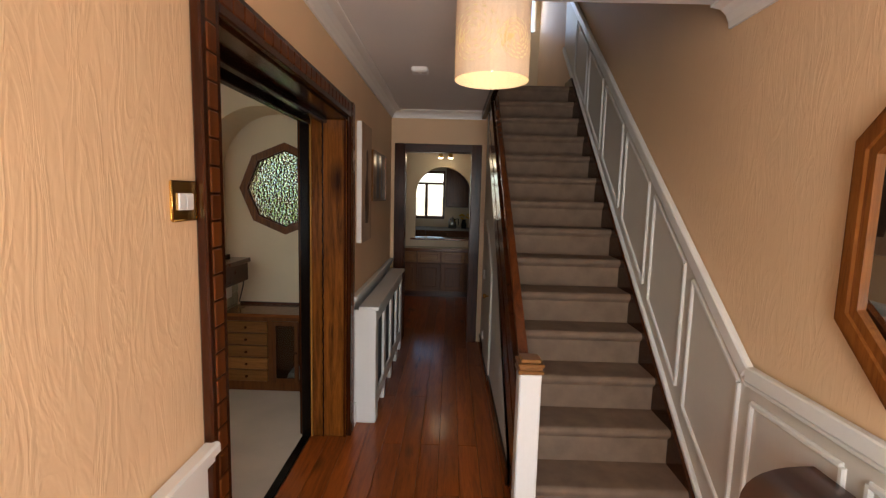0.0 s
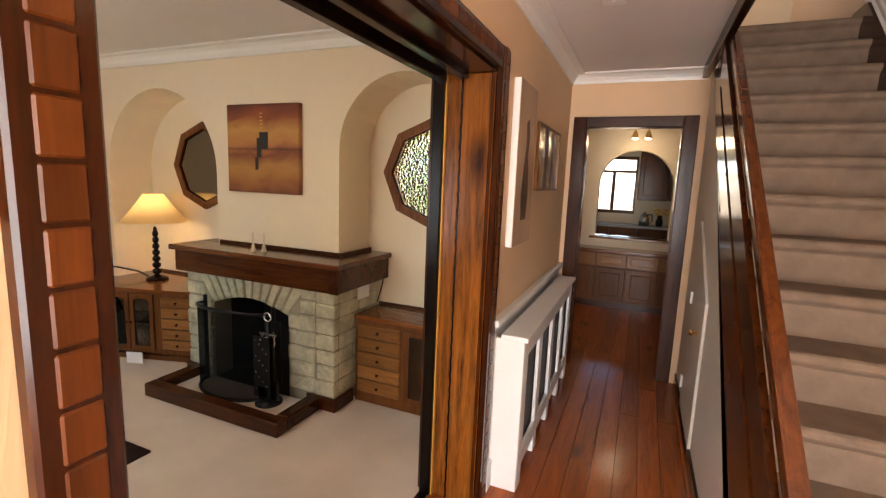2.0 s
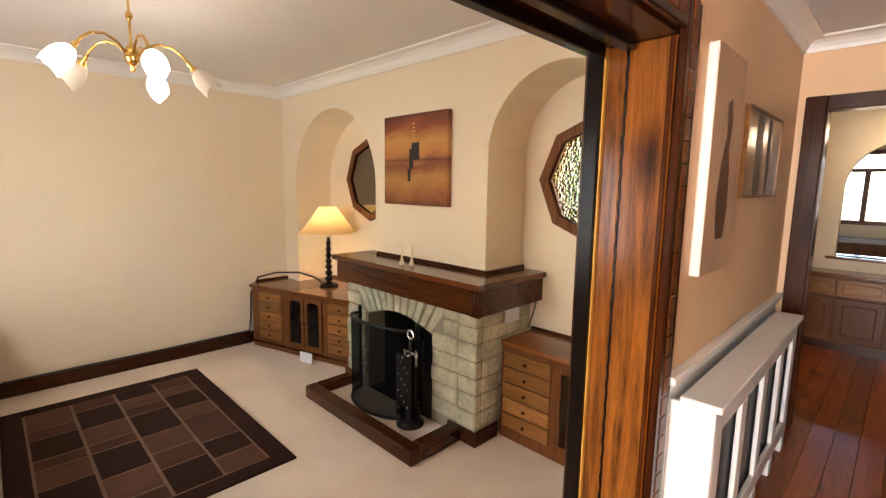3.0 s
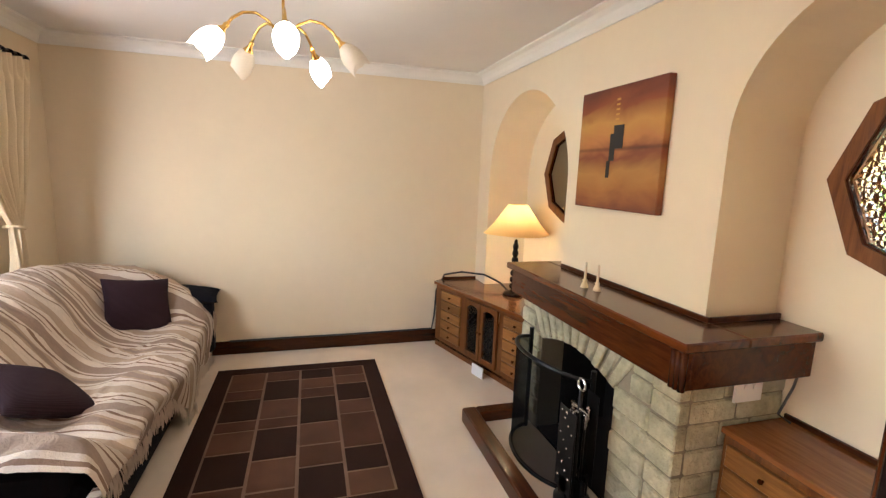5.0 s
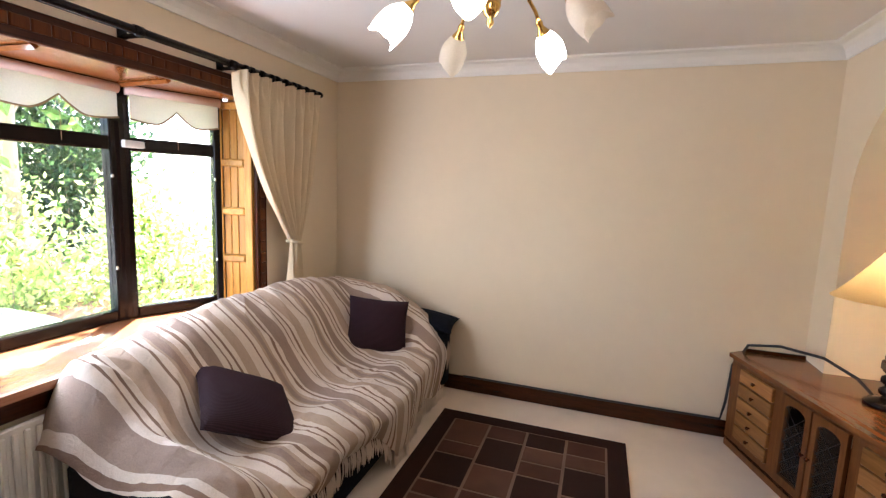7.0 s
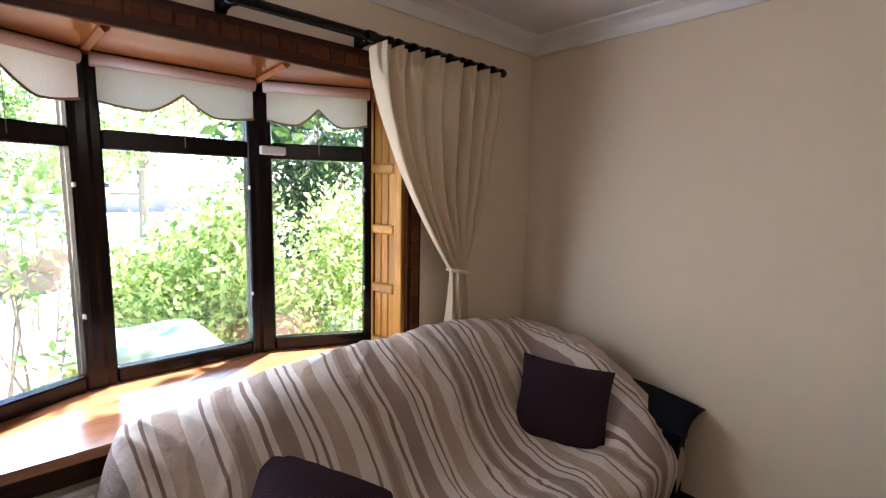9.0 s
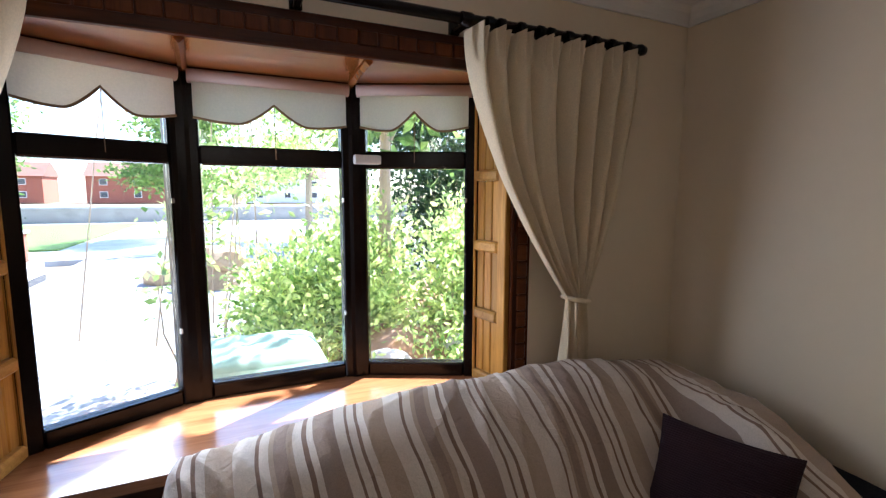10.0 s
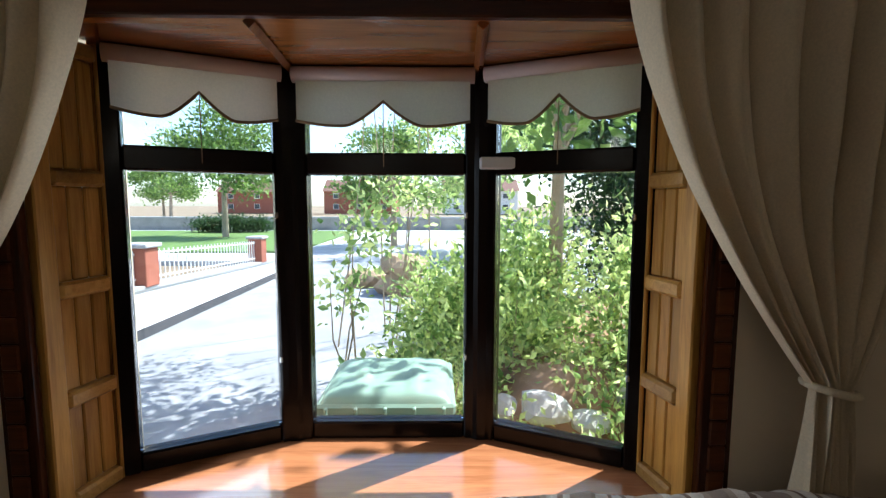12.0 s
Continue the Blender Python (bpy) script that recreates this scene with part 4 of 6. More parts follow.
# companion set
cs = thing("fireside_companion_set", "black iron companion set with bright ring handles", "fire tools", (-2.17, 3.06, 0.03))
bm = bmesh.new()
lathe(bm, [(0.09, 0.0), (0.09, 0.012), (0.03, 0.03), (0.012, 0.06), (0.010, 0.56), (0.0, 0.57)], 16)
part("stand", smooth(bm), IRON, cs)
for k, (dx, dy) in enumerate(((0.05, 0.0), (-0.05, 0.0), (0.0, 0.05), (0.0, -0.05))):
    tool = part("tool", tube(bmesh.new(), [(dx, dy, 0.08), (dx, dy, 0.42)], 0.006, 6), IRON, cs)
    part("grip", lathe(bmesh.new(), [(0.007, 0.40), (0.012, 0.42), (0.008, 0.45), (0.012, 0.47), (0.0, 0.48)], 8, (dx, dy, 0)), STEEL, tool, "bright metal grip")
    part("blade", B((dx - 0.035, dx + 0.035, dy - 0.012, dy + 0.012, 0.03, 0.14), bevel=0.006), IRON, tool)
ring = part("ring", tube(bmesh.new(), [(0.028 * math.cos(radians(a)), 0, 0.595 + 0.028 * math.sin(radians(a))) for a in range(0, 361, 24)], 0.006, 6), STEEL, cs, "bright ring handle")
part("crossbar", B((-0.07, 0.07, -0.008, 0.008, 0.47, 0.485), (-0.008, 0.008, -0.07, 0.07, 0.456, 0.468), bevel=0.003), STEEL, cs)
part("shield", B((-0.07, 0.07, -0.062, -0.055, 0.06, 0.48), bevel=0.003), IRON, cs, "black studded plate")
part("shovel_back", B((-0.055, 0.055, 0.06, 0.066, 0.08, 0.55), bevel=0.003), IRON, cs)
for k in range(14):
    part("stud", smooth(lathe(bmesh.new(), [(0.0, -0.005), (0.005, -0.003), (0.005, 0.0)], 8)), STEEL, cs, "bright stud", at=pose(-0.045 + 0.03 * (k * 7 % 4), -0.062, 0.12 + 0.028 * k, -90))
for dx in (0.0, 0.075):
    c = thing("candlestick", "ivory candle in a small pale holder on the mantel", "candle", (-2.425 + dx, 3.2 + dx * 0.3, 1.022), group="mantel candles")
    part("holder", smooth(lathe(bmesh.new(), [(0.0, 0.0), (0.02, 0.0), (0.018, 0.012), (0.010, 0.03), (0.014, 0.04), (0.0, 0.04)], 14)), CANDLE, c)
    part("candle", smooth(lathe(bmesh.new(), [(0.007, 0.04), (0.006, 0.13), (0.0, 0.132)], 10)), CANDLE, c)
# sockets
for name, m, lab in (("wall_socket", pose(-1.739, 3.52, 0.75, 0, 0, 90), "white socket plate on the stone side"), ("floor_socket", pose(-3.63, 3.12, 0.035, 0, 0, 17), "white socket plate low beside the cabinet")):
    s = thing(name, lab, "socket")
    s.matrix_basis = m
    part("plate", B(-0.07, 0.07, -0.014, -0.002, -0.035, 0.055, bevel=0.003), PLASTIC, s)
    for dx in (-0.03, 0.015):
        part("switch", B(dx, dx + 0.015, -0.018, -0.014, 0.02, 0.04, bevel=0.001), PLASTIC, s)
bm = bmesh.new()
tube(bm, [(-1.70, 3.70, 0.93), (-1.675, 3.71, 0.88), (-1.68, 3.69, 0.78), (-1.70, 3.66, 0.66), (-1.66, 3.68, 0.64)], 0.005, 6)
single("lead", bm, CABLE, "grey cable hanging beside the mantel", "cable")

# canvas picture
pic = thing("canvas_picture", "abstract orange and brown canvas on the chimney breast", "picture", (-2.458, BREAST - 0.001, 1.726))
pm, pn, pl, pb = nodes_of("orange_abstract_paint")
v = coords(pn, pl, (1, 1, 1))
sep = pn.new("ShaderNodeSeparateXYZ")
pl.new(v, sep.inputs[0])
cloud = tex_noise(pn, pl, coords(pn, pl, (1.6, 1, 3.5)), 1.6, 3, 0.55, 0.6)
mad = pn.new("ShaderNodeMath")
mad.operation = "MULTIPLY_ADD"
mad.inputs[1].default_value = 0.22
lift_z = pn.new("ShaderNodeMath")
lift_z.operation = "ADD"
lift_z.inputs[1].default_value = 0.30
pl.new(sep.outputs["Z"], lift_z.inputs[0])
pl.new(cloud, mad.inputs[0]), pl.new(lift_z.outputs[0], mad.inputs[2])
skyline = ramp(pn, pl, lift_z.outputs[0], [(0.285, (1, 1, 1)), (0.297, (0.45, 0.4, 0.4)), (0.303, (0.5, 0.45, 0.4)), (0.312, (1, 1, 1))])
hues = ramp(pn, pl, mad.outputs[0], [(0.10, (0.16, 0.04, 0.014)), (0.21, (0.34, 0.13, 0.03)), (0.30, (0.40, 0.19, 0.045)), (0.38, (0.20, 0.05, 0.018)), (0.44, (0.44, 0.17, 0.05)), (0.53, (0.50, 0.25, 0.06)), (0.62, (0.25, 0.06, 0.018)), (0.72, (0.11, 0.02, 0.01))])
both = pn.new("ShaderNodeMix")
both.data_type, both.blend_type = "RGBA", "MULTIPLY"
both.inputs["Factor"].default_value = 0.8
pl.new(hues, both.inputs["A"]), pl.new(skyline, both.inputs["B"])
pl.new(both.outputs["Result"], pb.inputs["Base Color"])
pb.inputs["Roughness"].default_value = 0.5
bump(pn, pl, pb, tex_noise(pn, pl, v, 120, 3), 0.3, 0.001)
part("canvas", B(-0.325, 0.325, -0.038, 0, -0.306, 0.306, bevel=0.003), pm, pic)
ink = plain("black_paint", (0.012, 0.01, 0.01), 0.5)
part("paint_block", B((-0.02, 0.055, -0.041, -0.037, 0.0, 0.115), (-0.045, -0.005, -0.0405, -0.037, -0.06, 0.075), (-0.06, -0.035, -0.041, -0.037, -0.145, -0.06)), ink, pic, "black painted blocks")
part("paint_dashes", B(*[(-0.015, 0.01, -0.0405, -0.037, 0.14 + i * 0.024, 0.149 + i * 0.024) for i in range(5)]), plain("gold_paint", (0.55, 0.28, 0.06), 0.5), pic, "gold dashes")

# eight-sided window and its smoked-glass twin
for k, (cx, cz) in enumerate(OCT):
    if k == 0:
        w = thing("window_4", "eight-sided wooden window with hammered obscure glass", "window", (cx, BACK, cz), kind="structure")
    else:
        w = thing("octagonal_mirror", "eight-sided smoked mirror in a brown wooden frame", "mirror", (cx, BACK - 0.001, cz))
    part("frame", slab(bmesh.new(), [oct_ring(0, 0, 0.375), oct_ring(0, 0, 0.315)], "y", -0.03, 0.06 if k == 0 else 0.0), OAK_Z, w, "mid-brown wooden frame")
    part("bead", slab(bmesh.new(), [oct_ring(0, 0, 0.33), oct_ring(0, 0, 0.305)], "y", -0.022, -0.004), DARK_WOOD_Z, w)
    y0 = 0.02 if k == 0 else -0.012
    g = part("pane", slab(bmesh.new(), [oct_ring(0, 0, 0.316)], "y", y0, y0 + 0.008), OBSCURE if k == 0 else SMOKED, w, "hammered obscure glass" if k == 0 else "smoked mirror glass")
    g.visible_shadow = k == 1


# ---- cabinets beside the chimney ----
def knob(parent, x, y, z):
    part("knob", smooth(lathe(bmesh.new(), [(0.004, 0.0), (0.004, 0.008), (0.011, 0.014), (0.009, 0.02), (0.0, 0.022)], 8)), DARK_WOOD_Z, parent, "dark turned knob", at=pose(x, y, z, 90))


def drawer_stack(cab, x0, x1, z0, z1, n):
    h = (z1 - z0) / n
    for i in range(n):
        d = part("drawer", B(x0 + 0.004, x1 - 0.004, -0.016, 0.004, z0 + i * h + 0.005, z0 + (i + 1) * h - 0.005, bevel=0.004), OAK_X, cab)
        knob(d, (x0 + x1) / 2, -0.016, z0 + (i + 0.5) * h)


def glazed_door(cab, x0, x1, z0, z1, arched, hinge):
    d = part("door", bmesh.new(), OAK_Z, cab)
    bm = bmesh.new()
    e, w = 0.035, x1 - x0
    inner = [(x0 + e, z0 + e), (x1 - e, z0 + e), (x1 - e, z1 - e - 0.03)]
    inner += ([(x0 + w / 2 + (w / 2 - e) * math.cos(radians(a)), z1 - e - 0.03 + 0.03 * math.sin(radians(a))) for a in range(20, 161, 20)] if arched else [(x1 - e, z1 - e), (x0 + e, z1 - e)])
    inner += [(x0 + e, z1 - e - 0.03)] if arched else []
    inner = inner if arched else rect(x0 + e, x1 - e, z0 + e, z1 - e)
    slab(bm, [rect(x0 + 0.003, x1 - 0.003, z0, z1), inner], "y", -0.018, 0.0)
    bm.to_mesh(d.data)
    bm.free()
    part("glass", B(x0 + e - 0.004, x1 - e + 0.004, -0.010, -0.006, z0 + e - 0.004, z1 - e + 0.004), CAB_GLASS, d, "dim glass pane")
    if arched:
        bm = bmesh.new()
        gx0, gx1, gz0, gz1 = x0 + e, x1 - e, z0 + e, z1 - e - 0.02
        for i in range(-4, 7):
            for s in (1, -1):
                a = Vector((gx0, gz0 + i * 0.06 + (0 if s > 0 else gx1 - gx0)))
                b = Vector((gx1, gz0 + i * 0.06 + (gx1 - gx0 if s > 0 else 0)))
                if min(a.y, b.y) > gz0 - 0.001 and max(a.y, b.y) < gz1:
                    tube(bm, [(a.x, -0.012, a.y), (b.x, -0.012, b.y)], 0.0018, 4)
        part("lattice", bm, IRON, d, "dark leaded lattice")
    knob(d, x1 - 0.018 if hinge else x0 + 0.018, -0.018, (z0 + z1) / 2)


# alcove cabinet with an angled front
ANG = math.degrees(math.atan2(0.39, 1.28))
cab = thing("alcove_cabinet", "mid-oak low cabinet with angled front, small drawers and arched glazed doors", "cabinet", (-4.38, 2.97, 0), ANG)
L, H = 1.338, 0.575
inv = pose(-4.38, 2.97, 0, 0, 0, ANG).inverted()
loc = lambda x, y: tuple((inv @ Vector((x, y, 0)))[:2])
foot = [loc(-4.45, 3.05), (0.0, 0.0), (L, 0.0), loc(-3.105, 3.735), loc(-4.45, 3.735)]
wall_t = 0.02
part("side", slab(bmesh.new(), [[foot[0], foot[1], (0.012, 0.016), (foot[0][0] + 0.016, foot[0][1] + 0.012)]], "z", 0.0, H - 0.001), OAK_Z, cab)
bm = bmesh.new()
slab(bm, [foot], "z", 0.04, 0.06)
slab(bm, [[foot[3], foot[4], (foot[4][0], foot[4][1] - 0.02), (foot[3][0], foot[3][1] - 0.02)]], "z", 0.06, H - 0.001)
part("carcass", bm, BLACK_WOOD, cab, "dark inside")
bm = bmesh.new()
slab(bm, [rect(0.0, L, 0.0, H - 0.001), rect(0.47, 0.89, 0.10, H - 0.03)], "y", 0.0, 0.018)
part("front_frame", bm, OAK_Z, cab)
top = [loc(-4.46, 3.03), (-0.015, -0.018), (L, -0.018), loc(-3.1, 3.737), loc(-4.46, 3.737)]
part("top", slab(bmesh.new(), [top], "z", H, H + 0.024), OAK_TOP, cab, "polished reddish top")
part("edging", B((-4.458, -4.445, 3.05, 3.735, H + 0.024, H + 0.045)), DARK_WOOD_Y, cab, at=inv)
part("edging", B((-4.44, -3.11, 3.722, 3.736, H + 0.024, H + 0.045)), DARK_WOOD_X, cab, at=inv)
drawer_stack(cab, 0.10, 0.40, 0.10, H - 0.03, 5)
drawer_stack(cab, 0.95, 1.24, 0.10, H - 0.03, 5)
glazed_door(cab, 0.47, 0.678, 0.085, H - 0.02, True, True)
glazed_door(cab, 0.682, 0.89, 0.085, H - 0.02, True, False)
part("shelf", slab(bmesh.new(), [[(0.42, 0.03), (0.93, 0.03), (0.93, 0.3), (0.42, 0.3)]], "z", 0.30, 0.312), BLACK_WOOD, cab)
# second cabinet
cab = thing("alcove_cabinet", "mid-oak low cabinet with five drawers and glazed doors", "cabinet", (-1.72, 3.42, 0))
W, D, H = 0.835, 0.315, 0.60
for sx in (0.0, W - 0.018):
    part("side", B(sx, sx + 0.018, 0.018, D, 0, H), OAK_Z, cab)
part("carcass", B((0.018, W - 0.018, 0.02, D, 0.04, 0.055), (0.018, W - 0.018, D - 0.014, D, 0.055, H)), OAK_TOP, cab, "red-brown inside")
part("front_frame", slab(bmesh.new(), [rect(0, W, 0, H), rect(0.40, W - 0.03, 0.09, H - 0.04)], "y", 0, 0.018), OAK_Z, cab)
part("top", B(-0.006, W, -0.018, D + 0.001, H, H + 0.026, bevel=0.004), OAK_TOP, cab, "polished reddish top")
part("edging", B((0.0, W, D - 0.012, D, H + 0.026, H + 0.045)), DARK_WOOD_X, cab)
drawer_stack(cab, 0.02, 0.355, 0.075, H - 0.03, 5)
glazed_door(cab, 0.385, 0.60, 0.075, H - 0.03, False, True)
glazed_door(cab, 0.605, W - 0.01, 0.075, H - 0.03, False, False)
for k in range(6):
    single("folded_paper", B(-1.25 + k * 0.004, -1.03, 3.48, 3.66 - k * 0.006, 0.056 + k * 0.012, 0.066 + k * 0.012, bevel=0.002), plain("pale_paper", (0.6, 0.58, 0.52), 0.7), "pale folded papers stacked inside the cabinet", "paper", "papers in the cabinet")

# table lamp
lamp = thing("table_lamp", "lit table lamp with cream shade and turned dark bobbin base", "table lamp", (-3.82, 3.47, 0.599))
prof = [(0.0, 0.0), (0.085, 0.0), (0.085, 0.018), (0.07, 0.03), (0.03, 0.042)]
for i in range(7):
    z = 0.05 + i * 0.055
    prof += [(0.016, z), (0.034 - i * 0.002, z + 0.014), (0.036 - i * 0.002, z + 0.027), (0.034 - i * 0.002, z + 0.04), (0.016, z + 0.052)]
part("base", smooth(lathe(bmesh.new(), prof + [(0.012, 0.46), (0.0, 0.47)], 20)), BLACK_WOOD, lamp, "turned near-black bobbin base")
part("bulb", smooth(lathe(bmesh.new(), [(0.012, 0.60), (0.028, 0.63), (0.03, 0.65), (0.02, 0.675), (0.0, 0.685)], 12)), BULB, lamp, "lit bulb")
bm = bmesh.new()
sheet(bm, 64, 10, lambda u, v: ((0.262 - 0.185 * v ** 0.85) * math.cos(2 * math.pi * u) * (1 + 0.045 * math.cos(8 * math.pi * u)), (0.262 - 0.185 * v ** 0.85) * math.sin(2 * math.pi * u) * (1 + 0.045 * math.cos(8 * math.pi * u)), 0.515 + 0.235 * v))
part("shade", bm, LAMP_SHADE, lamp, "cream cloth shade")
bm = bmesh.new()
tube(bm, [(-3.90, 3.46, 0.612), (-4.02, 3.44, 0.655), (-4.20, 3.36, 0.690), (-4.36, 3.2, 0.685), (-4.445, 3.06, 0.645), (-4.455, 2.99, 0.5), (-4.44, 2.97, 0.25), (-4.44, 2.95, 0.13), (-4.45, 2.7, 0.122), (-4.448, 2.2, 0.119), (-4.449, 1.6, 0.121), (-4.45, 1.2, 0.119)], 0.0085, 8)
single("lamp_cable", bm, CABLE, "black cable trailing from cabinet along the skirting", "cable")

# chandelier
ch = thing("ceiling_light", "brass five-arm ceiling light with white glass shades", "ceiling light", (-2.56, 1.755, CEIL))
part("rose", smooth(lathe(bmesh.new(), [(0.06, 0.0), (0.055, -0.02), (0.02, -0.035), (0.006, -0.04)], 20)), BRASS, ch)
part("rod", smooth(lathe(bmesh.new(), [(0.005, -0.035), (0.005, -0.15), (0.013, -0.16), (0.016, -0.175), (0.006, -0.19), (0.006, -0.29), (0.02, -0.305), (0.030, -0.335), (0.030, -0.352), (0.020, -0.375), (0.008, -0.385), (0.012, -0.40), (0.0, -0.415)], 16)), BRASS, ch)
for k in range(5):
    a = radians(4 + 72 * k)
    ca, sa = math.cos(a), math.sin(a)
    arm = part("arm", smooth(tube(bmesh.new(), [(r * ca, r * sa, z) for r, z in ((0.02, -0.34), (0.06, -0.295), (0.11, -0.275), (0.16, -0.285), (0.20, -0.315), (0.222, -0.345))], 0.006, 8)), BRASS, ch)
    tip = Matrix.Translation((0.222 * ca, 0.222 * sa, -0.345)) @ pose(0, 0, 0, 0, 0, 4 + 72 * k) @ pose(0, 0, 0, 0, 138)
    part("cup", smooth(lathe(bmesh.new(), [(0.008, -0.01), (0.012, 0.0), (0.009, 0.012), (0.022, 0.035), (0.026, 0.05)], 14)), BRASS, arm, at=tip)
    lit = k in (0, 2, 4)
    def tulip(u, v):
        r = (0.021, 0.033, 0.041, 0.046, 0.047, 0.046, 0.043)[round(v * 6)]
        h = 0.035 + 0.098 * v + (0.026 * (0.5 + 0.5 * math.cos(4 * math.pi * u)) ** 2 + 0.002 * math.cos(14 * math.pi * u)) * v ** 3
        return (r * math.cos(2 * math.pi * u), r * math.sin(2 * math.pi * u), h)

    part("shade", sheet(bmesh.new(), 42, 6, tulip), LIT_GLASS if lit else UNLIT_GLASS, arm, "lit white glass shade" if lit else "unlit frosted glass shade", at=tip)
    if lit:
        part("bulb", smooth(lathe(bmesh.new(), [(0.012, 0.04), (0.03, 0.07), (0.034, 0.10), (0.022, 0.13), (0.0, 0.138)], 14)), LIT_GLASS, arm, "lit bulb", at=tip)

# ---- rug ----
rug = thing("rug", "dark brown bordered rug with brown and black patches on the carpet", "rug", (-4.10, 1.17, 0))
RW, RH = 1.74, 1.20
part("border", B((0, RW, 0, 0.11, 0, 0.012), (0, RW, RH - 0.11, RH, 0, 0.012), (0, 0.10, 0.11, RH - 0.11, 0, 0.012), (RW - 0.10, RW, 0.11, RH - 0.11, 0, 0.012)), RUG_DARK, rug)
part("ground", B((0.10, RW - 0.10, 0.11, RH - 0.11, 0, 0.009)), pile("light_rug_ground", (0.17, 0.105, 0.072), 240, 0.006, 0.25), rug)
cols = [0.115, 0.36, 0.605, 0.85, 1.085]
PATCHES = ("T28 M14 K28 M12 T22 K30 M30", "M16 K30 T24 M12 K32 T26 M30", "K17 T16 M14 K34 T24 M20 K30", "M16 T14 K26 T18 M38 K22 T30")
for c, (y0, y1) in enumerate(zip(cols, cols[1:])):
    x = 0.105
    for code in PATCHES[c].split():
        ln = min(int(code[1:]) / 100, RW - 0.105 - x)
        if ln > 0.03:
            part("patch", B(x + 0.009, x + ln - 0.009, y0 + 0.009, y1 - 0.009, 0.009, 0.0125), {"T": RUG_TAN, "M": RUG_MID, "K": RUG_BLACK}[code[0]], rug)
        x += ln

# ---- sofa with throw and cushions ----
sofa = thing("sofa", "navy three-seat sofa under the window, half covered by a throw", "sofa", (-3.2, 0.62, 0))
part("base", B((-1.12, 0.93, -0.42, 0.42, 0.012, 0.36), bevel=0.03), NAVY, sofa)
part("arm", B((0.78, 0.965, -0.40, 0.36, 0.05, 0.50), bevel=0.05), NAVY, sofa)
part("backrest", B((-1.12, 0.93, -0.46, -0.22, 0.30, 0.74), bevel=0.06), NAVY, sofa)
part("arm", B((-1.17, -1.0, -0.40, 0.50, 0.08, 0.56), bevel=0.05), NAVY, sofa)
for dx in (-1.05, 0.85):
    for dy in (-0.36, 0.27):
        part("foot", B((dx - 0.03, dx + 0.03, dy - 0.03, dy + 0.03, 0, 0.04)), BLACK_WOOD, sofa)


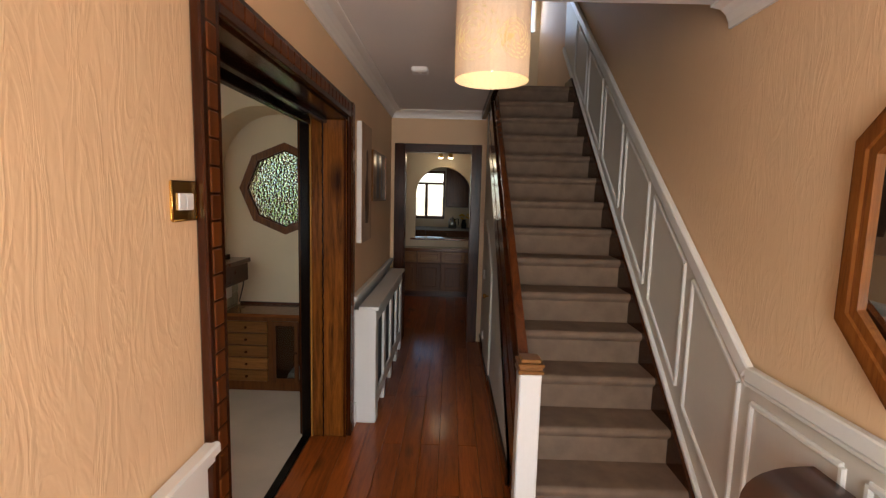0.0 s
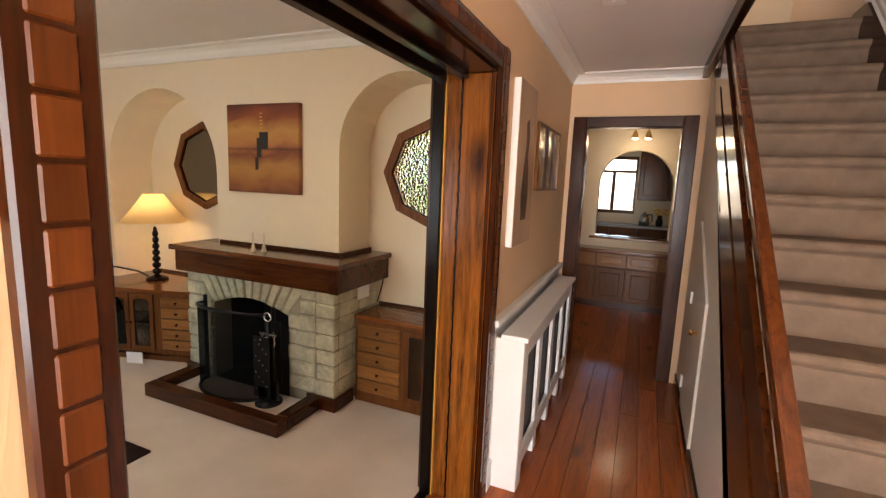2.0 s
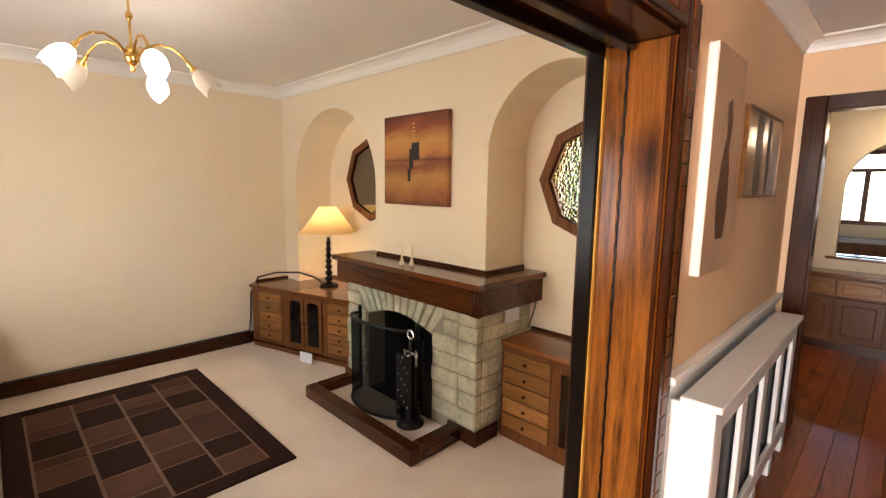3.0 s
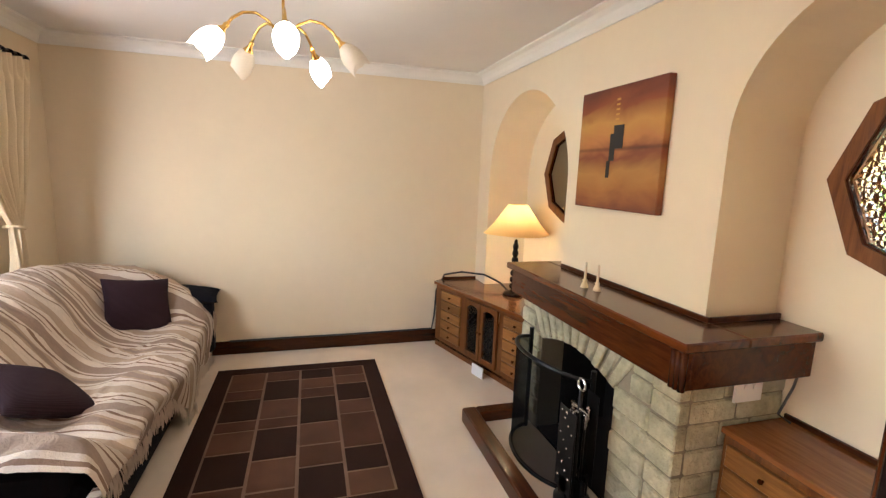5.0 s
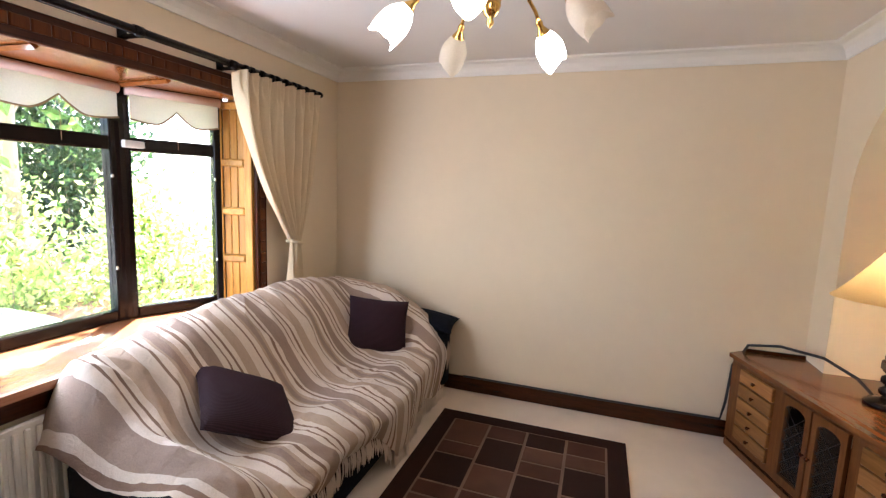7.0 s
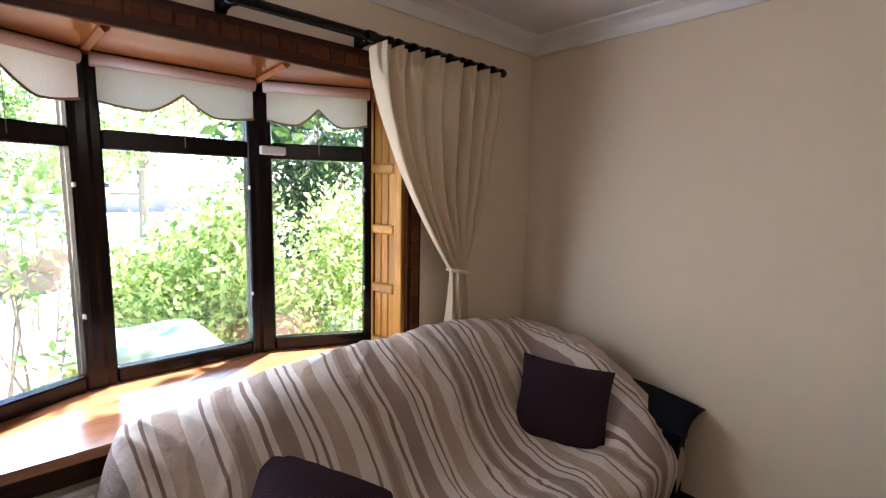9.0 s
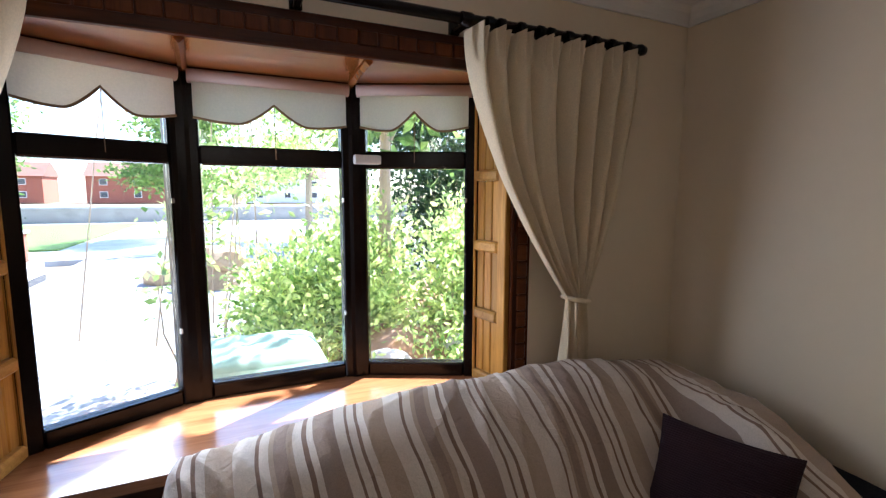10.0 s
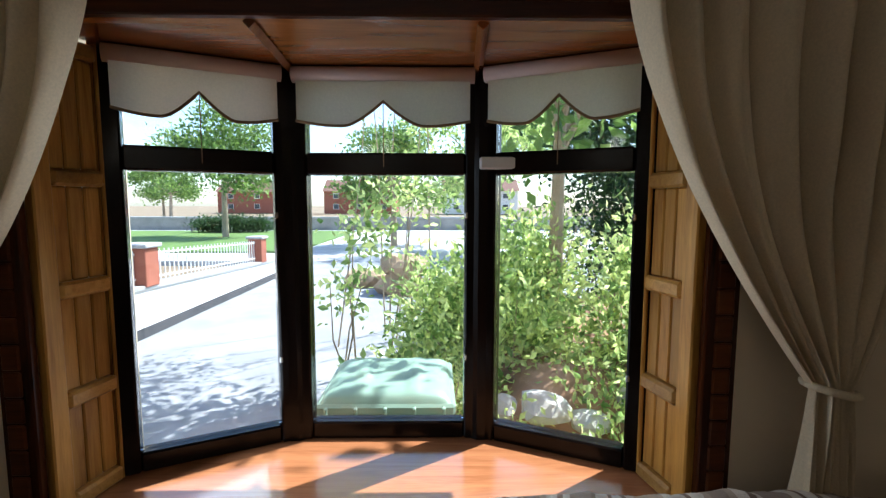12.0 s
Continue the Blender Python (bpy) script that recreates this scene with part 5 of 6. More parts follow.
def sofa_skin(u, v):
    """The throw: over the back, down to the seat and over the front edge, with an arm at each end."""
    x = -4.26 + 2.045 * u
    ramp_in = lambda a: max(0.0, min(1.0, a)) ** 2 * (3 - 2 * max(0.0, min(1.0, a)))
    near, far = ramp_in((x + 2.52) / 0.22), ramp_in((-3.98 - x) / 0.17)
    top = 0.928 - 0.10 * (x + 3.3) ** 2 + 0.012 * math.exp(-((x + 3.75) / 0.2) ** 2) - 0.012 * math.exp(-((x + 3.3) / 0.14) ** 2)
    front = 1.11 + 0.025 * math.sin(x * 5.1) - 0.05 * near
    seat = 0.44 + 0.015 * math.sin(x * 4.3 + 1.0)
    hang = (0.075 + 0.185 * ramp_in((x + 3.40) / 0.3) + 0.06 * ramp_in((x + 2.9) / 0.3)) + 0.03 * math.sin(x * 7.7) + 0.02 * math.sin(x * 19.0)
    arm = lambda y: 0.63 - 0.16 * (y - 0.5)
    arm_far = lambda y: 0.84 - 0.62 * max(0.0, y - 0.35) ** 2
    lift_far = lambda y, z: z + max(0.0, arm_far(y) - z) * far
    lift = lambda y, z: lift_far(y, z + max(0.0, arm(y) - z) * near)
    pts = [(0.07, 0.52), (0.10, top - 0.12), (0.17, top - 0.02), (0.27, top), (0.38, lift_far(0.38, top - 0.05)), (0.48, lift_far(0.48, top - 0.17)), (0.57, lift(0.57, seat + 0.15)), (0.67, lift(0.67, seat + 0.04)),
           (0.81, lift(0.81, seat)), (0.95, lift(0.95, seat + 0.012)), (front - 0.04, lift(1.05, seat - 0.005) - 0.02), (front + 0.02, seat - 0.07), (front + 0.01, (seat - 0.07 + hang) / 2), (front - 0.02, hang)]
    f = v * (len(pts) - 1)
    i = min(int(f), len(pts) - 2)
    t = f - i
    p0, p1, p2, p3 = (Vector(pts[min(max(i + d, 0), len(pts) - 1)]) for d in (-1, 0, 1, 2))
    q = 0.5 * (2 * p1 + (p2 - p0) * t + (2 * p0 - 5 * p1 + 4 * p2 - p3) * t * t + (3 * p1 - p0 - 3 * p2 + p3) * t ** 3)
    z = q.y
    end = max(0.0, (u - 0.945) / 0.055)
    z -= max(0.0, z - 0.47 - 0.03 * math.sin(q.x * 9)) * end ** 1.3
    fold = noise.noise((x * 2.6 + q.x * 1.5, q.x * 2.2, 4.0))
    n = noise.noise((x * 3.1, q.x * 3.4, v * 2.0)) * 0.016 + noise.noise((x * 9 + v * 7, q.x * 6 - x * 3, 3.0)) * 0.010
    wave = 1 - abs(math.sin(x * 8.5 + q.x * 3.2 + 3.5 * fold))
    crease = 0.016 * wave ** 3 * min(1.0, abs(v - 0.22) * 3.5) + 0.007 * (1 - abs(math.sin(x * 21 - q.x * 6 + 4 * fold))) ** 2
    crease += 0.007 * (1 - abs(math.sin(x * 34 + q.x * 27 + 6 * fold))) ** 2 * max(0.0, noise.noise((x * 4, q.x * 4, 11.0)) + 0.25) * 2
    deep = 1.6 if v > 0.8 else 1.0
    return Vector((x + 0.05 * noise.noise((x * 2, v * 5, 7.0)) * (1 - end) + 0.09 * (v - 0.3) * (u - 0.6), q.x + (n + crease) * 0.6 * deep, z + n + crease))


th = thing("throw_blanket", "cream throw with brown and grey stripes draped over the sofa", "blanket", (0, 0, 0))
bm = bmesh.new()
sheet(bm, 230, 120, sofa_skin, uv=lambda u, v: (u + 0.02 * v, v))
part("cloth", bm, THROW, th)
bm = bmesh.new()
fr = random.Random(8)
for i in range(420):
    u = fr.random()
    p = sofa_skin(u, 1.0)
    d = Vector((fr.uniform(-0.012, 0.012), fr.uniform(0.0, 0.012), -fr.uniform(0.06, 0.11)))
    tube(bm, [p, p + d * 0.5 + Vector((fr.uniform(-0.006, 0.006), 0.004, 0)), p + d], [0.0025, 0.0036, 0.0015], 4)
fringe = part("fringe", bm, plain("cream_fringe", (0.60, 0.50, 0.42), 0.9), th, "knotted cream fringe")
tagged(fringe, "knotted cream fringe", kind="stuff")


def cushion(name, m, size, material, label):
    def skin(u, v, s):
        a, b = u * 2 - 1, v * 2 - 1
        puff = max(0.0, (1 - a * a) * (1 - b * b)) ** 0.5
        pinch = 1 - 0.07 * (1 - a * a) * b * b
        pinch2 = 1 - 0.07 * (1 - b * b) * a * a
        return Vector((a * size[0] / 2 * pinch2, b * size[1] / 2 * pinch, s * size[2] / 2 * puff + 0.006 * noise.noise((a * 2, b * 2, s))))
    bm = bmesh.new()
    for s in (1, -1):
        sheet(bm, 20, 20, lambda u, v: skin(u, v, s))
    bmesh.ops.remove_doubles(bm, verts=bm.verts[:], dist=0.0008)
    bmesh.ops.recalc_face_normals(bm, faces=bm.faces[:])
    c = single(name, bm, material, label, "cushion", "sofa cushions", at=m)
    return c


def on_corners(tl, tr, bl, lift):
    """The pose of a cushion from three of its corners."""
    tl, tr, bl = Vector(tl), Vector(tr), Vector(bl)
    ax = (tr - tl).normalized()
    ay = (tl - bl - (tl - bl).dot(ax) * ax).normalized()
    m = Matrix((ax, ay, ax.cross(ay))).transposed().to_4x4()
    m.translation = (tr + bl) / 2 + ax.cross(ay) * lift
    return m


cushion("cushion", on_corners((-3.835, 0.555, 0.80), (-4.09, 0.86, 0.735), (-3.72, 0.62, 0.50), -0.03), (0.43, 0.38, 0.13), CORD, "aubergine cushion leaning in the sofa corner")
cushion("cushion", on_corners((-2.70, 0.45, 0.735), (-3.05, 0.65, 0.52), (-2.425, 0.72, 0.645), -0.02), (0.48, 0.44, 0.14), CORD, "aubergine cord cushion lying on the throw")
cushion("arm_cushion", pose(-4.31, 0.90, 0.575, -6, 8, 4), (0.28, 0.52, 0.12), NAVY, "navy arm pad of the sofa")

# ---- curtains, pole and radiator ----
pole = thing("curtain_pole", "dark wooden curtain pole with brackets over the bay", "curtain pole", (0, 0, 0))
part("pole", smooth(tube(bmesh.new(), [(-4.03, 0.155, 2.185), (-1.25, 0.155, 2.185)], 0.019, 12)), BLACK_WOOD, pole)
for x in (-4.06, -1.22):
    part("finial", smooth(lathe(bmesh.new(), [(0.0, -0.03), (0.018, -0.025), (0.024, 0.0), (0.018, 0.025), (0.0, 0.03)], 12)), BLACK_WOOD, pole, at=pose(x, 0.155, 2.185, 0, 90))
for k in range(11):
    for x in (-3.99 + k * 0.072 + 0.012 * (k % 3), -2.05 + k * 0.072 + 0.012 * (k % 3)):
        part("ring", smooth(tube(bmesh.new(), [(x - 0.011, 0.155, 2.183), (x + 0.011, 0.155, 2.183)], 0.0255, 12)), BLACK_WOOD, pole)
for x in (-3.25, -2.70, -2.07):
    part("bracket", B((x - 0.02, x + 0.02, FRONT + 0.001, FRONT + 0.018, 2.16, 2.22), (x - 0.012, x + 0.012, FRONT + 0.018, 0.16, 2.16, 2.175), bevel=0.003), BLACK_WOOD, pole)
    part("collar", smooth(tube(bmesh.new(), [(x - 0.02, 0.155, 2.185), (x + 0.02, 0.155, 2.185)], 0.024, 12)), BLACK_WOOD, pole)


def curtain(x_in, x_out, x_tie, label):
    """A pleated curtain, held by a tie-back, with the rest hanging under it."""
    cur = thing("curtain", label, "curtain", (0, 0, 0), group="bay curtains")

    def cloth(u, v):
        z = 2.146 - 2.03 * v
        tie_v = 0.485
        side = (x_out - x_in) / abs(x_out - x_in)
        if v < tie_v:
            t = v / tie_v
            k = t ** (1.25 + 0.9 * u)
            a = x_in + (x_out - x_in) * u
            b = x_tie + side * (u - 0.5) * 0.10
            sag = 0.05 * math.sin(math.pi * t) * (1 - u)
            x = a + (b - a) * k - side * sag
            amp = 0.052 * (1 - t) + 0.024 * t
        else:
            t = (v - tie_v) / (1 - tie_v)
            x = x_tie + side * (u - 0.5) * (0.10 + 0.07 * min(1, t * 2.0))
            amp = 0.020 + 0.02 * min(1, t * 2)
        head = min(1.0, v / 0.06)
        phase = u * 8 + 0.22 * math.sin(u * 7) + 0.10 * math.sin(v * 5 + u * 3)
        pleat = abs(math.sin(math.pi * phase)) ** 0.7 * 2 - 1
        pinch = 0.5 * math.sin(2 * math.pi * u * 27) * (1 - head)
        wrinkle = 0.014 * noise.noise((u * 14 + x_in, v * 5, 2.0)) + 0.006 * noise.noise((u * 40, v * 9 + x_in, 5.0))
        y = 0.170 - 0.012 * min(1.0, v * 4) + wrinkle + amp * (pleat * (0.45 + 0.55 * head) + pinch) + 0.008 * math.sin(u * 57 + v * 4) * head
        return Vector((x, y, z + 0.022 * abs(math.sin(math.pi * phase)) * max(0.0, 1 - v / 0.04)))

    bm = bmesh.new()
    sheet(bm, 260, 72, cloth)
    part("cloth", bm, CURTAIN_CLOTH, cur)
    bm = bmesh.new()
    tube(bm, [(x_tie + 0.056 * math.cos(radians(a)), 0.158 + 0.046 * math.sin(radians(a)), 1.16 + 0.012 * math.cos(radians(a))) for a in range(0, 361, 20)], 0.010, 8)
    part("tie_back", smooth(bm), CURTAIN_CLOTH, cur, "cream cloth tie-back")


curtain(-3.25, -4.04, -3.77, "cream pleated curtain tied back beside the bay")
curtain(-2.07, -1.28, -1.55, "cream pleated curtain tied back beside the bay")

rad = thing("radiator", "white ribbed radiator under the window sill", "radiator", (-2.0, FRONT + 0.02, 0.12))
part("panel", B((-0.62, 0.3, 0.02, 0.045, 0.0, 0.5), bevel=0.006), WHITE, rad)
for i in range(23):
    part("rib", B((-0.61 + i * 0.04, -0.588 + i * 0.04, 0.045, 0.06, 0.02, 0.48), bevel=0.005), WHITE, rad)
part("bracket", B((-0.5, -0.46, -0.02, 0.02, 0.1, 0.4), (0.15, 0.19, -0.02, 0.02, 0.1, 0.4)), WHITE, rad)
part("pipe", smooth(tube(bmesh.new(), [(0.28, 0.03, 0.03), (0.34, 0.03, 0.03), (0.34, 0.03, -0.12)], 0.008, 8)), WHITE, rad)

# ---- hall things ----
lamp = thing("pendant_light", "lit cream drum pendant shade with cut-out flowers", "pendant light", (0.175, 1.63, CEIL))
part("rose", smooth(lathe(bmesh.new(), [(0.0, 0.0), (0.05, 0.0), (0.045, -0.02), (0.01, -0.035)], 16)), PLASTIC, lamp)
part("flex", tube(bmesh.new(), [(0, 0, -0.03), (0, 0, -0.26)], 0.004, 6), PLASTIC, lamp)
part("holder", smooth(lathe(bmesh.new(), [(0.018, -0.32), (0.02, -0.27), (0.012, -0.25), (0.0, -0.25)], 12)), PLASTIC, lamp)
part("bulb", smooth(lathe(bmesh.new(), [(0.0, -0.43), (0.02, -0.42), (0.03, -0.39), (0.026, -0.36), (0.014, -0.32)], 14)), BULB, lamp, "lit bulb")
part("spokes", B((-0.13, 0.13, -0.002, 0.002, -0.275, -0.271), (-0.002, 0.002, -0.13, 0.13, -0.275, -0.271)), STEEL, lamp)
shade = part("shade", lathe(bmesh.new(), [(0.131, -0.462), (0.131, -0.185)], 48), HALL_SHADE, lamp, "cream drum shade")
fl = random.Random(2)
bm = bmesh.new()


def petal(a0, z0, da, dz, w):
    n = 8
    rows = []
    for i in range(n + 1):
        t = i / n
        a, z = a0 + da * t, z0 + dz * t
        hw = w * math.sin(math.pi * min(1, max(0.02, t)))
        nn = Vector((-dz, da * 0.134)).normalized() * hw
        rows.append([bm.verts.new((0.1325 * math.cos(a + s * nn.x / 0.134), 0.1325 * math.sin(a + s * nn.x / 0.134), z + s * nn.y)) for s in (-1, 1)])
    for p, q in zip(rows, rows[1:]):
        bm.faces.new((p[0], p[1], q[1], q[0]))


for fa, fz, fs in ((-2.15, -0.335, 0.085), (-1.0, -0.35, 0.06), (0.3, -0.33, 0.08), (1.6, -0.34, 0.075), (2.8, -0.33, 0.07)):
    for ring_r, cnt in ((0.25, 6), (0.5, 9), (0.75, 13), (1.0, 16)):
        for i in range(cnt):
            g = 2 * math.pi * i / cnt + ring_r
            petal(fa + fs * ring_r / 0.134 * math.cos(g), fz + fs * ring_r * math.sin(g), -0.022 / 0.134 * math.sin(g) * 1.1, 0.022 * math.cos(g) * 1.1, 0.0035)
    petal(fa + 0.75, fz - 0.06, 0.15, 0.11, 0.004)
    petal(fa + 0.85, fz - 0.03, 0.22, 0.03, 0.008)
part("flower", bm, SHADE_CUT, shade, "pale cut-out flowers")
sm = thing("smoke_alarm", "white square smoke alarm on the hall ceiling", "smoke alarm", (-0.197, 3.23, CEIL))
part("body", B(-0.058, 0.058, -0.058, 0.058, -0.034, 0.0, bevel=0.010), PLASTIC, sm)
part("button", smooth(lathe(bmesh.new(), [(0.012, -0.033), (0.010, -0.038), (0.0, -0.039)], 12)), PLASTIC, sm)
# radiator cover
rc = thing("radiator_cover", "white painted radiator cover against the hall wall", "radiator cover", (HALL_L + 0.011, 2.95, 0))
part("end_panel", B((0, 0.148, 0.0, 0.02, 0, 0.80), bevel=0.003), WHITE, rc)
part("end_panel", B((0, 0.148, 1.63, 1.65, 0, 0.80), bevel=0.003), WHITE, rc)
part("shelf", B((0.032, 0.17, -0.015, 1.665, 0.80, 0.826), bevel=0.005), WHITE, rc)
part("top_rail", B((0.128, 0.148, 0.02, 1.63, 0.70, 0.80), bevel=0.003), WHITE, rc)
part("bottom_rail", B((0.128, 0.148, 0.02, 1.63, 0.10, 0.19), bevel=0.003), WHITE, rc)
for y in (0.02, 0.40, 0.80, 1.20, 1.54):
    part("stile", B((0.128, 0.148, y, y + 0.09, 0.19, 0.70), bevel=0.003), WHITE, rc)
    part("foot", B((0.12, 0.15, y, y + 0.08, 0.0, 0.10), bevel=0.003), WHITE, rc)
part("grille", B((0.11, 0.118, 0.02, 1.63, 0.12, 0.78)), plain("dark_grille", (0.03, 0.03, 0.032), 0.5), rc, "dark grille behind the openings")


def wall_picture(y0, y1, z0, z1, frame_mat, picture_mat, label, depth=0.03, edge=0.045):
    p = thing("wall_picture", label, "picture", (HALL_L, (y0 + y1) / 2, (z0 + z1) / 2), group="hall pictures")
    w, h = (y1 - y0) / 2, (z1 - z0) / 2
    bm = slab(bmesh.new(), [rect(-w, w, -h, h), rect(-w + edge, w - edge, -h + edge, h - edge)], "x", 0.001, depth)
    part("frame", bm, frame_mat, p)
    part("print", B(0.002, 0.010, -w + edge, w - edge, -h + edge, h - edge), picture_mat, p)
    for a, b in ((-0.16, -0.03), (0.08, 0.13)):
        part("stripe", B(0.010, 0.0115, a, b, -h + edge + 0.01, h - edge - 0.01), plain("dark_stripe_ink", (0.07, 0.035, 0.022), 0.5, vary=0.3), p, "dark brown stripe")


cv = thing("wall_picture", "tall tan canvas picture with white painted edges", "picture", (HALL_L, 3.235, 1.65), group="hall pictures")
part("canvas", B(0.001, 0.036, -0.185, 0.185, -0.41, 0.41, bevel=0.004), WHITE, cv, "white canvas edge")
part("print", B(0.036, 0.0385, -0.183, 0.183, -0.408, 0.408), plain("tan_print", (0.46, 0.30, 0.19), 0.6, vary=0.25, blotch=3), cv, "tan painted face")
vase = [(-0.05, -0.28), (0.05, -0.28), (0.075, -0.16), (0.055, -0.02), (0.028, 0.06), (0.05, 0.16), (0.02, 0.24), (-0.03, 0.22), (-0.015, 0.10), (-0.055, 0.0), (-0.08, -0.14)]
part("motif", slab(bmesh.new(), [vase], "x", 0.0385, 0.041), plain("dark_brown_motif", (0.11, 0.055, 0.03), 0.6, vary=0.4, blotch=6), cv, "dark brown painted shape")
wall_picture(3.63, 4.36, 1.52, 1.93, OAK_X, plain("tan_striped_print", (0.38, 0.235, 0.14), 0.22, vary=0.4, blotch=3), "tan glossy picture with dark stripes on the hall wall", 0.018, 0.012)
sw = thing("light_switch", "polished brass light switch with white rockers", "light switch", (HALL_L, 1.024, 1.548))
part("plate", B(0.0, 0.008, -0.052, 0.05, -0.048, 0.048, bevel=0.004), BRASS, sw)
part("rope_edge", smooth(tube(bmesh.new(), [(0.007, a, b) for a, b in ((-0.05, -0.046), (0.048, -0.046), (0.048, 0.046), (-0.05, 0.046), (-0.05, -0.046))], 0.003, 6)), BRASS, sw)
part("rocker", B((0.008, 0.013, -0.03, -0.0005, -0.022, 0.018), (0.008, 0.013, 0.0, 0.03, -0.022, 0.018), bevel=0.002), PLASTIC, sw)
hk = thing("wall_hook", "small brass hook on the peach wallpaper", "hook", (HALL_L, 0.62, 1.87))
part("stem", smooth(tube(bmesh.new(), [(0.0, 0, 0), (0.02, 0, 0), (0.028, 0, 0.01)], 0.003, 6)), BRASS, hk)
part("plate", B(0.0, 0.003, -0.012, 0.012, -0.006, 0.006), BRASS, hk)
# mirror and console table
mr_ = thing("wall_mirror", "eight-sided mirror in a red-brown wooden frame", "mirror", (HALL_R, 0.92, 1.50))
mw, mh, mc = 0.425, 0.47, 0.20
ring8 = lambda w, h, c: [(-w + c, -h), (w - c, -h), (w, -h + c), (w, h - c), (w - c, h), (-w + c, h), (-w, h - c), (-w, -h + c)]
part("frame", slab(bmesh.new(), [ring8(mw, mh, mc), ring8(mw - 0.075, mh - 0.075, mc - 0.03)], "x", -0.03, 0.0), MIRROR_WOOD, mr_)
part("frame_bead", slab(bmesh.new(), [ring8(mw - 0.02, mh - 0.02, mc - 0.01), ring8(mw - 0.05, mh - 0.05, mc - 0.02)], "x", -0.042, -0.03), MIRROR_WOOD, mr_)
part("glass", slab(bmesh.new(), [ring8(mw - 0.07, mh - 0.07, mc - 0.03)], "x", -0.016, -0.010), SILVER, mr_, "silvered glass")
ct = thing("console_table", "dark mahogany half-round console table below the mirror", "table", (HALL_R - 0.045, 0.90, 0))
half_disc = [(0.0, -0.43)] + [(-0.43 * math.cos(radians(a)), 0.43 * math.sin(radians(a))) for a in range(-84, 85, 7)] + [(0.0, 0.43)]
MAHOG = wood("dark_mahogany", (0.02, 0.005, 0.003), (0.07, 0.018, 0.009), "y", 0.18, 8, 0, 0.6)
part("top", slab(bmesh.new(), [half_disc], "z", 0.725, 0.75), MAHOG, ct)
part("apron", slab(bmesh.new(), [[(p[0] * 0.86, p[1] * 0.86) for p in half_disc]], "z", 0.63, 0.725), MAHOG, ct)
for lx, ly in ((-0.03, -0.33), (-0.03, 0.33), (-0.32, 0.0)):
    part("leg", smooth(lathe(bmesh.new(), [(0.014, 0.0), (0.018, 0.2), (0.014, 0.3), (0.022, 0.5), (0.026, 0.63)], 12, (lx, ly, 0))), MAHOG, ct)
# cupboard under the stairs
ud = thing("cupboard_door", "stone-white cupboard door with brass knob under the stairs", "door", (0.40, 3.95, 0))
part("leaf", slab(bmesh.new(), [[(-0.32, 0.04), (0.32, 0.04), (0.32, 1.36), (-0.32, 0.95)]], "x", -0.016, -0.001), PANEL, ud)
part("knob", smooth(lathe(bmesh.new(), [(0.006, 0.0), (0.006, 0.02), (0.02, 0.03), (0.016, 0.045), (0.0, 0.05)], 14)), BRASS, ud, "brass knob", at=pose(-0.016, -0.17, 0.74, 0, -90))
for z in (0.26, 0.85):
    part("latch", B((-0.03, -0.016, 0.28, 0.31, z - 0.04, z + 0.04), bevel=0.003), PLASTIC, ud)
structure("baseboard_stairs", B(0.384, 0.4, 2.3, 4.81, 0, 0.1, bevel=0.004), DARK_WOOD_Y, "dark skirting under the stairs")

# ---- past the far doorway ----
base = thing("base_cabinet", "dark oak base cabinet with panelled doors under the hatch", "cabinet", (-0.09, 7.32, 0))
part("carcass", B(-0.75, 0.75, -0.30, -0.002, 0.09, 0.735), OAK_Z, base)
part("plinth", B(-0.75, 0.75, -0.26, -0.002, 0, 0.09), DARK_WOOD_X, base)
part("top", B(-0.78, 0.78, -0.33, -0.002, 0.735, 0.765, bevel=0.004), OAK_TOP, base)
for i in range(4):
    x0 = -0.74 + i * 0.37
    d = part("door", B(x0 + 0.006, x0 + 0.364, -0.318, -0.301, 0.11, 0.53, bevel=0.004), OAK_Z, base)
    part("raised_panel", B(x0 + 0.065, x0 + 0.305, -0.328, -0.319, 0.17, 0.47, bevel=0.008), OAK_Z, d)
    dr = part("drawer", B(x0 + 0.006, x0 + 0.364, -0.318, -0.301, 0.55, 0.715, bevel=0.004), OAK_X, base)
    part("raised_panel", B(x0 + 0.05, x0 + 0.32, -0.326, -0.319, 0.585, 0.68, bevel=0.006), OAK_X, dr)
structure("trim_hatch_ledge", B(-0.60, 0.43, 7.28, 7.6, 0.872, 0.90, bevel=0.006), OAK_TOP, "varnished wooden hatch ledge")
kw = thing("window_6", "kitchen window with brown frame", "window", (-0.50, 10.05, 1.6), kind="structure")
part("frame", slab(bmesh.new(), [rect(-0.40, 0.40, -0.52, 0.52), rect(-0.36, -0.03, -0.46, 0.22), rect(0.03, 0.36, -0.46, 0.22), rect(-0.36, 0.36, 0.27, 0.46)], "y", -0.03, 0.04), OAK_Z, kw)
kg = part("pane", B(-0.42, 0.42, 0.0, 0.006, -0.51, 0.51), GLASS, kw)
kg.visible_shadow = False
ktop = structure("trim_worktop", B(-0.95, 1.1, 9.4, 9.99, 0.87, 0.91, bevel=0.006), plain("grey_worktop", (0.32, 0.31, 0.30), 0.3), "grey kitchen worktop")
